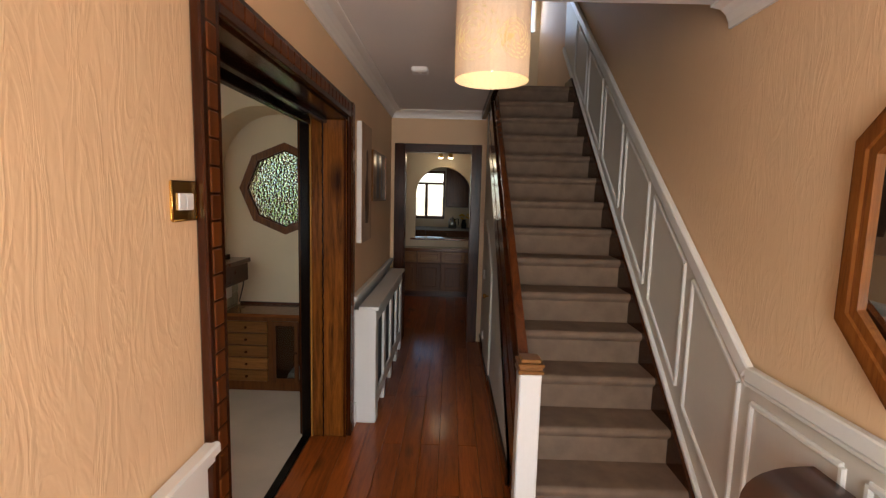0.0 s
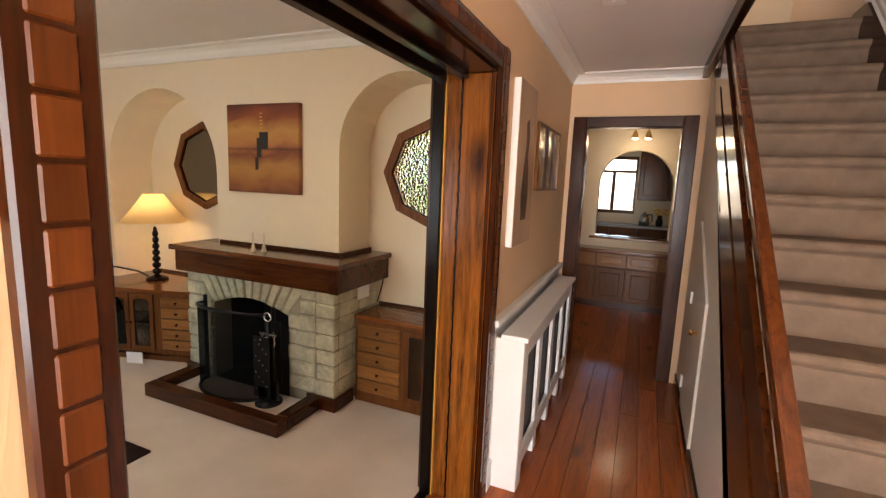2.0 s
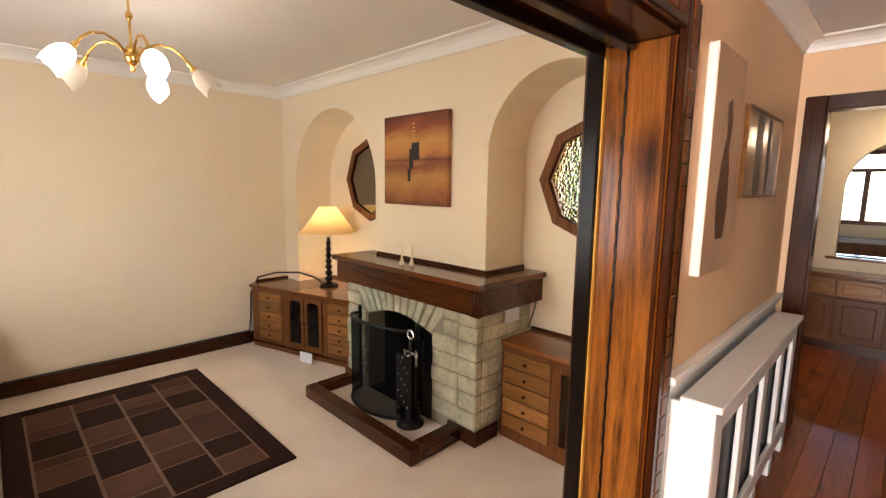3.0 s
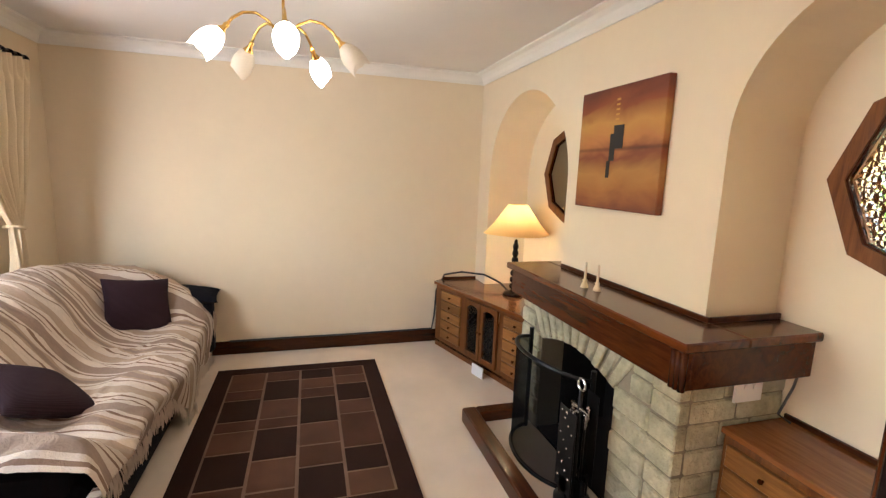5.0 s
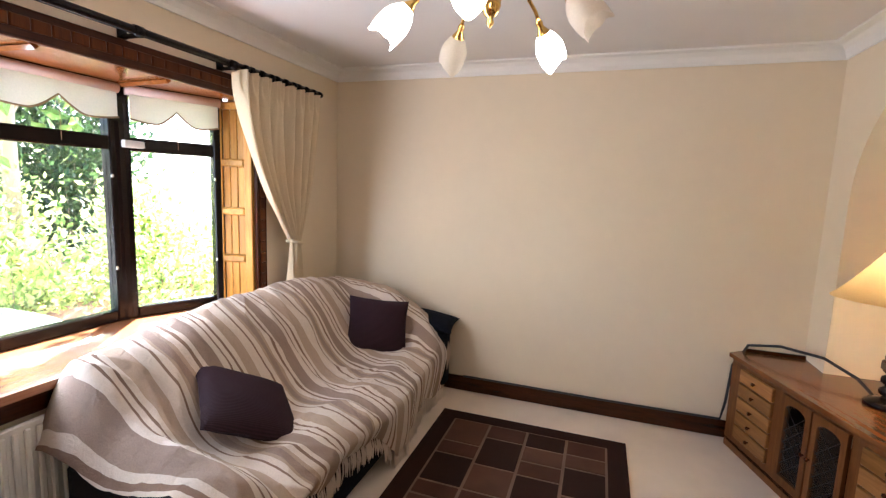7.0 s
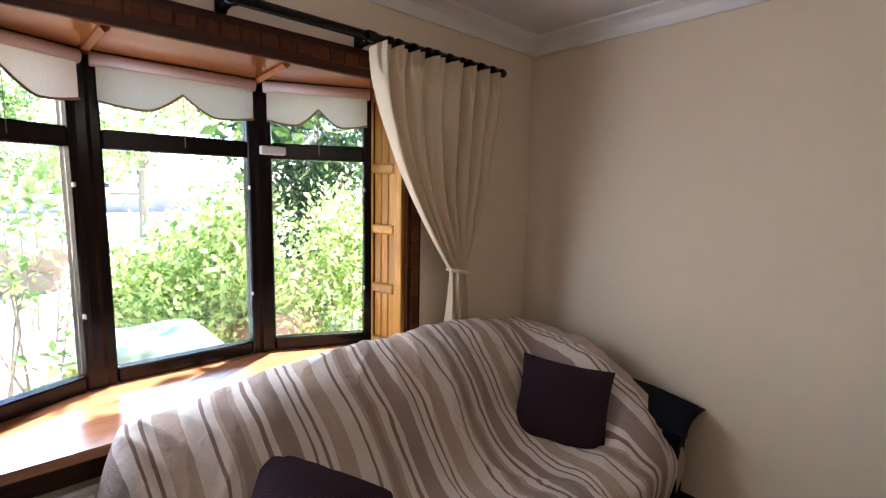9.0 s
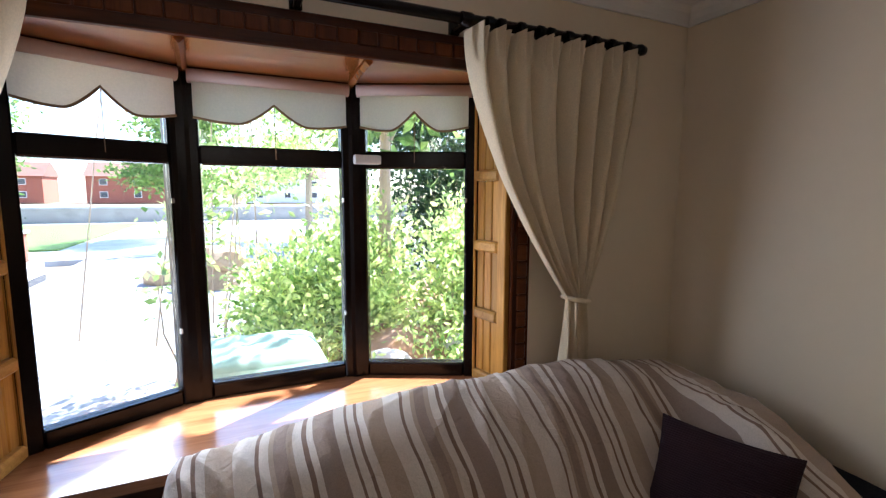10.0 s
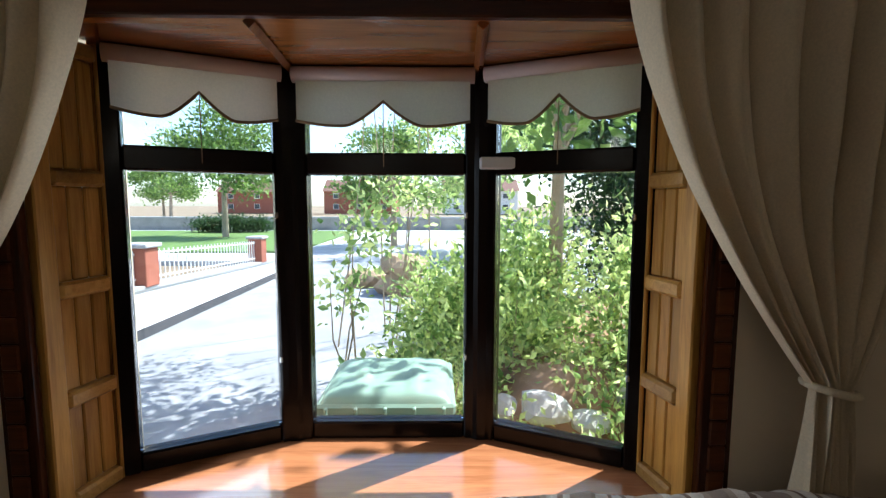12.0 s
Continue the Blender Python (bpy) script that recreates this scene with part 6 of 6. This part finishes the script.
for i in range(4):
    k = thing("kitchen_unit", "dark oak kitchen base unit", "cabinet", (-0.7 + i * 0.45, 9.7, 0), group="kitchen base units")
    part("carcass", B(-0.223, 0.223, -0.25, 0.28, 0, 0.868), OAK_Z, k)
    part("door", B(-0.217, 0.217, -0.27, -0.252, 0.12, 0.84, bevel=0.006), OAK_Z, k)
for i in range(2):
    k = thing("wall_unit", "dark oak kitchen wall unit with panelled door", "cabinet", (0.17 + i * 0.5, 9.83, 1.35), group="kitchen wall units")
    part("carcass", B(-0.24, 0.24, -0.15, 0.165, 0, 0.85), OAK_Z, k)
    d = part("door", B(-0.232, 0.232, -0.17, -0.152, 0.01, 0.84, bevel=0.006), OAK_Z, k)
    part("raised_panel", B(-0.16, 0.16, -0.182, -0.171, 0.09, 0.76, bevel=0.01), OAK_Z, d)
kettle = thing("kettle", "bright steel kettle on the worktop", "kettle", (0.08, 9.6, 0.91))
part("body", smooth(lathe(bmesh.new(), [(0.0, 0.0), (0.085, 0.0), (0.08, 0.12), (0.05, 0.2), (0.012, 0.22), (0.012, 0.24), (0.0, 0.24)], 20)), STEEL, kettle)
part("handle", smooth(tube(bmesh.new(), [(0.05, 0, 0.19), (0.12, 0, 0.2), (0.13, 0, 0.08), (0.08, 0, 0.04)], 0.011, 8)), IRON, kettle)
fv = thing("flower_vase", "dark vase with yellow flowers on the worktop", "flowers", (0.32, 9.58, 0.91))
part("vase", smooth(lathe(bmesh.new(), [(0.0, 0.0), (0.05, 0.0), (0.06, 0.08), (0.035, 0.16), (0.045, 0.19)], 16)), IRON, fv)
YELLOW = plain("yellow_petals", (0.75, 0.45, 0.03), 0.6)
for i in range(12):
    a = fl.uniform(0, 6.28)
    r = fl.uniform(0.0, 0.12)
    part("flower", smooth(lathe(bmesh.new(), [(0.0, -0.01), (0.03, 0.0), (0.035, 0.012), (0.0, 0.02)], 8, (r * math.cos(a), r * math.sin(a), fl.uniform(0.2, 0.32)))), YELLOW, fv)
sp = thing("ceiling_spotlight", "brass twin ceiling spotlight, lit", "ceiling light", (-0.06, 7.0, CEIL))
part("plate", B(-0.14, 0.14, -0.03, 0.03, -0.02, 0.0, bevel=0.004), BRASS, sp)
for dx in (-0.075, 0.075):
    s = part("spot", smooth(lathe(bmesh.new(), [(0.006, 0.18), (0.006, 0.0), (0.015, -0.005), (0.03, -0.04), (0.045, -0.10)], 14, (dx, 0, -0.20))), BRASS, sp)
    part("lens", smooth(lathe(bmesh.new(), [(0.0, -0.112), (0.03, -0.106), (0.043, -0.09)], 14, (dx, 0, -0.20))), BULB, s, "lit lens")

# ---- lamps' light ----
window_light(look((BAY_MID, -0.10, 1.42), (BAY_MID - 0.2, 2.0, 1.0)), 1.4, 1.1, 1.15, (0.86, 0.93, 1.0))
window_light(look((-2.12, -0.17, 1.35), (-4.45, 2.0, 1.0)), 0.42, 1.0, 1.45, (0.86, 0.93, 1.0))
window_light(look((0.2, -1.62, 1.3), (0.2, 2, 1.2)), 1.1, 1.9, 13)
window_light(look((0.95, 6.9, 4.4), (1.0, 3.0, 2.6)), 0.45, 0.85, 1.2, (0.72, 0.82, 1.0))
bulb(0.175, 1.63, 2.06, 0.95, 0.03, (1.0, 0.78, 0.5))
bulb(-3.82, 3.47, 1.24, 3.2, 0.03, (1.0, 0.72, 0.4))
bulb(-0.06, 6.95, 2.08, 0.32, 0.05, (1.0, 0.8, 0.55))
for ang in (4, 148, 292):
    bulb(-2.56 + 0.40 * math.cos(radians(ang)), 1.755 + 0.40 * math.sin(radians(ang)), 1.92, 0.12, 0.04, (1.0, 0.86, 0.66))


# ---- outside ----
GROUND = -0.2
LEAF_LIGHT = leafy("fresh_green_leaves", (0.10, 0.19, 0.04), (0.76, 0.82, 0.33))
LEAF_MID = leafy("mid_green_leaves", (0.05, 0.10, 0.025), (0.22, 0.32, 0.07))
LEAF_DARK = leafy("dark_conifer_leaves", (0.012, 0.035, 0.012), (0.06, 0.11, 0.03))
BARK = plain("pale_bark", (0.36, 0.28, 0.20), 0.9, vary=0.4, grain=30, relief=0.8, depth=0.01)
BRICK_RED = plain("red_brick", (0.30, 0.10, 0.06), 0.85, vary=0.3, grain=18, relief=0.5)
RENDER_WHITE = plain("white_render", (0.72, 0.70, 0.66), 0.85, vary=0.12, grain=30, relief=0.5)
# darker copy of CONCRETE: the drive's dappled shade is put into its grey
DRIVE = plain("shade_grey_concrete_drive", (0.25, 0.255, 0.265), 0.9, vary=0.35, grain=22, relief=0.6, depth=0.004, blotch=1.2)
CONCRETE = plain("pale_concrete", (0.40, 0.395, 0.39), 0.9, vary=0.3, grain=22, relief=0.6, depth=0.004, blotch=1.2)
EARTH = plain("dry_earth", (0.20, 0.15, 0.09), 0.95, vary=0.4, grain=20, relief=0.8, depth=0.01)
GRASS = plain("lawn_grass", (0.10, 0.17, 0.035), 0.95, vary=0.35, grain=40, relief=0.8, depth=0.02)
structure("ground", B(-400, 400, -600, 400, -1.0, GROUND - 0.15), EARTH, "dry ground")
structure("pavement", B(-30, 1.2, -40, -0.5, GROUND - 0.3, GROUND), DRIVE, "concrete drive greyed for its dappled shade")
structure("road", B(-40, 60, -46, -13.5, GROUND - 0.3, GROUND + 0.004), CONCRETE, "pale concrete yard and road")
structure("lawn", B(2.5, 30, -30, -16, GROUND - 0.3, GROUND + 0.06), GRASS, "green lawn")
structure("garden_bed", B(-9, -2.75, -7.0, -0.9, GROUND - 0.3, GROUND + 0.05), EARTH, "earth garden bed under the shrubs")


def bank_height(x, y):
    """The raised earth bank of the garden bed."""
    step = lambda a: max(0.0, min(1.0, a)) ** 2 * (3 - 2 * max(0.0, min(1.0, a)))
    return step((-0.85 - y) / 0.9) * step((-2.9 - x) / 0.7) * step((y + 5.2) / 0.8) * 0.62 * (1 + 0.25 * noise.noise((x * 1.7, y * 1.7, 0.0)))


bank = sheet(bmesh.new(), 50, 50, lambda u, v: (-8.5 + 5.7 * u, -6.0 + 5.2 * v, GROUND + 0.055 + bank_height(-8.5 + 5.7 * u, -6.0 + 5.2 * v)))
structure("garden_bank", bank, plain("red_brown_earth", (0.26, 0.15, 0.09), 0.95, vary=0.4, grain=20, relief=0.8, depth=0.01), "red-brown earth bank under the shrubs")


def foliage(centres, count, leaf, seed, long=1.8):
    """Leaves scattered through overlapping clumps; each leaf is a small folded blade."""
    g = np.random.default_rng(seed)
    w = np.array([c[3] * c[4] * c[5] for c in centres]) ** 0.67
    pick = g.choice(len(centres), count, p=w / w.sum())
    c = np.array(centres)[pick]
    d = g.normal(size=(count, 3))
    d /= np.linalg.norm(d, axis=1)[:, None]
    r = g.random(count) ** 0.45
    pos = c[:, :3] + d * r[:, None] * c[:, 3:6] * (1 + 0.25 * g.normal(size=(count, 1)))
    a = g.normal(size=(count, 3)) + d * 0.8 + np.array([0, 0, 0.3])
    a /= np.linalg.norm(a, axis=1)[:, None]
    b = np.cross(a, g.normal(size=(count, 3)))
    b /= np.linalg.norm(b, axis=1)[:, None] + 1e-9
    n = np.cross(a, b)
    s = leaf * (0.6 + 0.8 * g.random(count))[:, None]
    verts = np.stack([pos, pos + a * s * long * 0.5 + b * s * 0.45 + n * s * 0.12, pos + a * s * long, pos + a * s * long * 0.5 - b * s * 0.45 + n * s * 0.12], 1).reshape(-1, 3)
    me = bpy.data.meshes.new("leaves")
    i = np.arange(count)[:, None] * 4
    me.from_pydata(verts.tolist(), [], np.concatenate([i + [0, 1, 2], i + [0, 2, 3]]).tolist())
    return me


def shrub(label, clumps, count, leaf, material, seed, name="shrub", category="shrub", twigs=14):
    cx, cy = clumps[0][0], clumps[0][1]
    s = thing(name, label, category, (cx, cy, GROUND))
    me = foliage([(c[0] - cx, c[1] - cy, c[2] - GROUND, *c[3:]) for c in clumps], count, leaf, seed)
    me.materials.append(material)
    ob = new("leaves", me)
    ob.parent = s
    g = random.Random(seed)
    bm = bmesh.new()
    for k in range(twigs):
        c = g.choice(clumps)
        p = Vector((c[0] - cx + g.uniform(-0.4, 0.4) * c[3], c[1] - cy + g.uniform(-0.4, 0.4) * c[4], 0.0))
        q = Vector((c[0] - cx + g.uniform(-0.8, 0.8) * c[3], c[1] - cy + g.uniform(-0.8, 0.8) * c[4], c[2] - GROUND + g.uniform(0.2, 0.9) * c[5]))
        m = (p + q) / 2 + Vector((g.uniform(-0.1, 0.1), g.uniform(-0.1, 0.1), 0))
        tube(bm, [p, m, q], [0.012, 0.008, 0.003], 5)
    part("stems", bm, BARK, s)
    return s


shrub("leafy light green shrub behind the bin", [(-3.3, -3.0, 0.55, 0.65, 0.6, 0.75), (-3.0, -2.5, 0.25, 0.5, 0.45, 0.45), (-3.8, -3.4, 0.9, 0.6, 0.6, 0.7), (-3.6, -2.3, 0.5, 0.4, 0.4, 0.5), (-2.85, -3.3, 0.5, 0.5, 0.45, 0.6), (-2.65, -2.6, 0.1, 0.35, 0.35, 0.35)], 15000, 0.042, LEAF_LIGHT, 1)
shrub("dense yellow-green shrub close to the window", [(-4.25, -1.9, 0.6, 0.55, 0.5, 0.8), (-4.0, -1.5, 0.25, 0.45, 0.4, 0.45), (-4.8, -2.4, 1.0, 0.55, 0.5, 0.6), (-5.0, -1.5, 0.7, 0.5, 0.6, 0.8), (-4.5, -2.2, 1.15, 0.35, 0.3, 0.4)], 16000, 0.033, LEAF_LIGHT, 2)
shrub("low feathery plants in the garden bed", [(-3.75, -1.1, 0.15, 0.4, 0.2, 0.22), (-3.25, -1.3, 0.12, 0.3, 0.3, 0.25), (-4.3, -1.1, 0.2, 0.4, 0.25, 0.3), (-3.05, -1.9, 0.25, 0.25, 0.3, 0.25)], 3600, 0.03, LEAF_LIGHT, 3, twigs=8)
# the three clumps from z 4 up are an unseen crown, added to dapple the drive
shrub("sparse young tree with thin stems by the drive and an unseen shading crown", [(-2.15, -3.2, 1.35, 0.3, 0.4, 0.45), (-2.5, -3.6, 1.75, 0.5, 0.5, 0.4), (-2.0, -3.0, 0.8, 0.25, 0.3, 0.3), (-2.3, -2.4, 0.1, 0.3, 0.25, 0.3), (-1.7, -4.3, 4.0, 1.2, 1.0, 0.6), (-0.8, -5.2, 4.3, 1.2, 1.1, 0.6), (-2.4, -5.0, 4.4, 1.0, 1.0, 0.6)], 4200, 0.05, LEAF_LIGHT, 4, twigs=12)
shrub("dark green conifer behind the shrubs", [(-5.6, -5.2, 1.2, 0.9, 0.8, 1.5), (-6.4, -6.0, 2.0, 1.2, 1.0, 2.0), (-5.2, -5.8, 2.8, 0.9, 0.8, 1.2)], 14000, 0.06, LEAF_DARK, 5, "conifer", "tree")


def tree(x, y, h, spread, count, leaf, material, seed, label, trunk=0.12):
    g = random.Random(seed)
    t = thing("tree", label, "tree", (x, y, GROUND))
    bm = bmesh.new()
    lean = g.uniform(-0.15, 0.15)
    tube(bm, [(0, 0, 0), (lean * 0.3, 0.02, h * 0.25), (lean, 0.0, h * 0.6)], [trunk, trunk * 0.8, trunk * 0.5], 10)
    tr = part("trunk", bm, BARK, t, "pale trunk")
    clumps = []
    for k in range(9):
        a = 2 * math.pi * k / 9 + g.uniform(-0.3, 0.3)
        r = spread * g.uniform(0.35, 0.85)
        p = Vector((r * math.cos(a), r * math.sin(a), h * g.uniform(0.42, 0.95)))
        bm = bmesh.new()
        s = Vector((lean * 0.9, 0, h * g.uniform(0.4, 0.58)))
        tube(bm, [s, (s + p) / 2 + Vector((0, 0, 0.1)), p], [trunk * 0.35, trunk * 0.2, 0.008], 6)
        part("limb", bm, BARK, tr)
        clumps.append((*p, spread * 0.42, spread * 0.42, h * 0.14))
    clumps.append((0, 0, h * 0.9, spread * 0.5, spread * 0.5, h * 0.16))
    me = foliage(clumps, count, leaf, seed)
    me.materials.append(material)
    ob = new("crown", me)
    ob.parent = t


tree(8.6, -24, 7.2, 3.0, 7000, 0.13, LEAF_MID, 11, "leafy tree on the lawn", 0.18)
tree(-1.0, -19, 5.0, 2.4, 6000, 0.11, LEAF_MID, 12, "leafy tree beyond the drive", 0.16)
tree(-5.0, -16, 5.5, 3.0, 8000, 0.11, LEAF_LIGHT, 13, "light green tree beyond the drive", 0.16)
tree(24.0, -46, 6.0, 3.2, 5000, 0.16, LEAF_MID, 14, "tall far tree past the wall", 0.2)
tree(34.0, -62, 6.5, 3.8, 4000, 0.2, LEAF_MID, 15, "broad far tree past the wall", 0.2)
tree(-3.97, -3.2, 5.6, 1.5, 3000, 0.09, LEAF_MID, 16, "thick pale trunked tree among the shrubs", 0.085)
shrub("round clipped hedge on the lawn", [(10.0, -28, 0.35, 1.3, 0.8, 0.6), (8.6, -28.4, 0.3, 1.0, 0.8, 0.5), (11.6, -28.2, 0.3, 1.0, 0.8, 0.5)], 6000, 0.09, LEAF_DARK, 6, "hedge", "hedge")

shrub("tall green hedge behind the eight-sided window", [(-1.75, 4.7, 0.2, 0.5, 0.3, 0.8), (-2.7, 4.75, 0.2, 0.8, 0.3, 0.8), (-1.6, 5.2, 0.9, 0.6, 0.4, 1.2), (-2.6, 5.4, 0.9, 0.8, 0.5, 1.2), (-3.4, 5.6, 1.0, 0.9, 0.5, 1.2)], 14000, 0.06, LEAF_MID, 7, "hedge", "hedge")
wb = thing("wheelie_bin", "pale green wheelie bin with moulded lid outside the bay", "bin", (-2.60, -1.04, GROUND))
BIN = plain("pale_green_plastic", (0.22, 0.32, 0.24), 0.45, vary=0.12, grain=60)
BIN_BODY = plain("dark_green_plastic", (0.05, 0.10, 0.06), 0.5, vary=0.12)
bm = bmesh.new()
vs = []
for z, hx, hy in ((0.02, 0.20, 0.18), (0.86, 0.275, 0.245)):
    vs.append([bm.verts.new((sx * hx, sy * hy, z)) for sx, sy in ((-1, -1), (1, -1), (1, 1), (-1, 1))])
bm.faces.new(vs[0][::-1]), bm.faces.new(vs[1])
for i in range(4):
    bm.faces.new((vs[0][i], vs[0][(i + 1) % 4], vs[1][(i + 1) % 4], vs[1][i]))
part("body", bm, BIN_BODY, wb, "dark green body")


def lid_top(u, v):
    a, b = 2 * u - 1, 2 * v - 1
    dome = max(0.0, (1 - a ** 8) * (1 - b ** 8))
    ridge = 0.018 * max(0.0, 1 - abs(abs(a) - 0.42) / 0.13) ** 0.5 * (1 - b * b) + 0.014 * max(0.0, 1 - abs(b - 0.15) / 0.18) ** 0.5 * (1 - a * a)
    return (a * 0.30, b * 0.275, 0.905 + 0.055 * dome ** 0.6 + ridge)


lid = part("lid", sheet(bmesh.new(), 36, 36, lid_top), BIN, wb, "pale green domed lid")
part("lip", B((-0.315, 0.315, -0.285, 0.285, 0.86, 0.912), bevel=0.012), BIN, lid)
for dx in (-0.26, -0.13, 0.0, 0.13, 0.26):
    part("rib", B((dx - 0.008, dx + 0.008, 0.28, 0.305, 0.80, 0.905), bevel=0.004), BIN, lid)
part("handle", smooth(tube(bmesh.new(), [(-0.25, 0.31, 0.81), (0.25, 0.31, 0.81)], 0.013, 8)), BIN, lid)
for sx in (-1, 1):
    part("wheel", smooth(lathe(bmesh.new(), [(0.0, -0.02), (0.09, -0.02), (0.1, 0.0), (0.09, 0.02), (0.0, 0.02)], 16)), IRON, wb, at=pose(sx * 0.225, 0.2, 0.1, 0, 90))

# side wall with railings and brick piers; its top falls away from the house
gw = thing("garden_wall", "low white rendered wall with brick piers and railings beside the drive", "wall", (1.2, 0, GROUND), kind="structure")
wall_top = lambda y: 0.68 + 0.044 * (y + 4.5)
part("base", slab(bmesh.new(), [[(-10.2, 0), (-2.6, 0), (-2.6, wall_top(-2.6)), (-10.2, wall_top(-10.2))]], "x", -0.1, 0.1), RENDER_WHITE, gw)
# plinth coloured near-black to stand in for the shadow line at the wall's foot
part("plinth", B(-0.112, -0.1, -10.2, -2.6, 0, 0.14), plain("shadow_dark_plinth", (0.06, 0.06, 0.065), 0.9, vary=0.3), gw, "plinth darkened for the shadow line along the wall")
part("coping", slab(bmesh.new(), [[(-10.2, wall_top(-10.2)), (-2.6, wall_top(-2.6)), (-2.6, wall_top(-2.6) + 0.05), (-10.2, wall_top(-10.2) + 0.05)]], "x", -0.13, 0.13), CONCRETE, gw)
for y in (-5.1, -9.2):
    part("pier", B(-0.15, 0.15, y - 0.15, y + 0.15, wall_top(y) + 0.03, wall_top(y) + 0.56, bevel=0.01), BRICK_RED, gw, "red brick pier")
    part("pier_cap", B(-0.19, 0.19, y - 0.19, y + 0.19, wall_top(y) + 0.56, wall_top(y) + 0.62, bevel=0.015), CONCRETE, gw)
for z in (0.12, 0.46):
    part("rail", slab(bmesh.new(), [[(-9.05, wall_top(-9.05) + z), (-2.6, wall_top(-2.6) + z), (-2.6, wall_top(-2.6) + z + 0.025), (-9.05, wall_top(-9.05) + z + 0.025)]], "x", -0.012, 0.012), WHITE, gw)
bar = None
for i in range(52):
    y = -9.0 + i * 0.12
    if bar is None:
        bar = part("baluster", B(-0.007, 0.007, -0.007, 0.007, 0, 0.48), WHITE, gw)
        bar.location = (0, y, wall_top(y) + 0.045)
    else:
        ob = new("baluster", bar.data)
        ob.parent = gw
        ob.location = (0, y, wall_top(y) + 0.045)
rk = random.Random(4)
for k in range(7):
    bm = bmesh.new()
    bmesh.ops.create_icosphere(bm, subdivisions=2, radius=rk.uniform(0.25, 0.5))
    sd = rk.uniform(0, 50)
    for v in bm.verts:
        v.co *= 1 + 0.35 * noise.noise(v.co * 3 + Vector((sd, 0, 0)))
        v.co.z *= 0.7
    single("rock", bm, plain("tan_rock", (0.36, 0.26, 0.16), 0.9, vary=0.35, grain=12, relief=0.8, depth=0.02), "rough tan garden rock", "rock", "rockery", at=pose(-0.9 - rk.uniform(0, 1.5), -8.5 + rk.uniform(-0.6, 0.6), GROUND + 0.15 + (0.42 if k > 3 else 0), 0, 0, rk.uniform(0, 360)))
for bx, by, size in ((-3.5, -1.5, 0.16), (-3.75, -1.42, 0.12), (-3.3, -1.75, 0.13), (-4.1, -1.55, 0.15)):
    bm = bmesh.new()
    bmesh.ops.create_icosphere(bm, subdivisions=2, radius=size)
    for v in bm.verts:
        v.co *= 1 + 0.35 * noise.noise(v.co * 5 + Vector((bx, by, 0)))
        v.co.z *= 0.6
    single("rock", bm, plain("pale_grey_rock", (0.46, 0.44, 0.41), 0.9, vary=0.3, grain=14, relief=0.8, depth=0.02), "pale grey rock on the earth bank", "rock", "bank rocks", at=pose(bx, by, GROUND + 0.06 + bank_height(bx, by) + 0.02))
fw = thing("boundary_wall", "far low stone boundary wall", "wall", (0, -32, GROUND), kind="structure")
part("base", B(-20, 40, -0.15, 0.15, 0, 0.85), plain("grey_stone_wall", (0.30, 0.28, 0.25), 0.9, vary=0.3), fw)
part("coping", B(-20, 40, -0.2, 0.2, 0.85, 0.95), CONCRETE, fw)
ROOF = plain("brown_roof_tiles", (0.16, 0.08, 0.055), 0.85, vary=0.3, grain=8)
for hx, hy, wd, lab in ((36, -104, 17, "far red brick house"), (13, -100, 15, "far red brick house"), (-12, -96, 15, "far white rendered house")):
    h = thing("house", lab, "house", (hx, hy, GROUND), group="far houses")
    part("wall", B(-wd / 2, wd / 2, -4, 4, 0, 4.6), BRICK_RED if "brick" in lab else RENDER_WHITE, h)
    bm = slab(bmesh.new(), [[(-4.4, 4.6), (4.4, 4.6), (0, 7.2)]], "x", -wd / 2 - 0.3, wd / 2 + 0.3)
    rf = part("roof", bm, ROOF, h)
    part("chimney", B(-0.5, 0.5, -0.4, 0.4, 6.6, 8.0), BRICK_RED, rf)
    for wx in (-wd / 3, 0, wd / 3):
        for wz in (0.9, 3.1):
            w = part("window", B(wx - 0.6, wx + 0.6, 4.0, 4.05, wz, wz + 1.1), WHITE, h)
            part("pane", B(wx - 0.52, wx + 0.52, 4.05, 4.07, wz + 0.08, wz + 1.02), plain("dark_far_glass", (0.05, 0.06, 0.07), 0.1), w)

# ---- floorboards of the hall (pieces last) ----
floor_ob = bpy.data.objects["floor_hall"]
rng = random.Random(5)
meshes = {}
x = -0.83
while x < 1.26:
    y = -1.6
    while y < 7.3:
        ln = min(rng.choice((1.9, 2.4, 3.1)), 7.3 - y)
        if (x > 0.43 and y > 2.4 and y < 4.5) is False:
            key = round(ln, 2)
            if key not in meshes:
                meshes[key] = mesh("floorboard", B(0.0008, 0.1192, 0.0008, ln - 0.0008, -0.022, 0.0, bevel=0.0012), FLOORBOARD)
            ob = new("floorboard", meshes[key])
            ob.parent = floor_ob
            ob.matrix_basis = pose(x, y, 0.0 if x > -0.7 else -0.0)
        y += ln
    x += 0.12
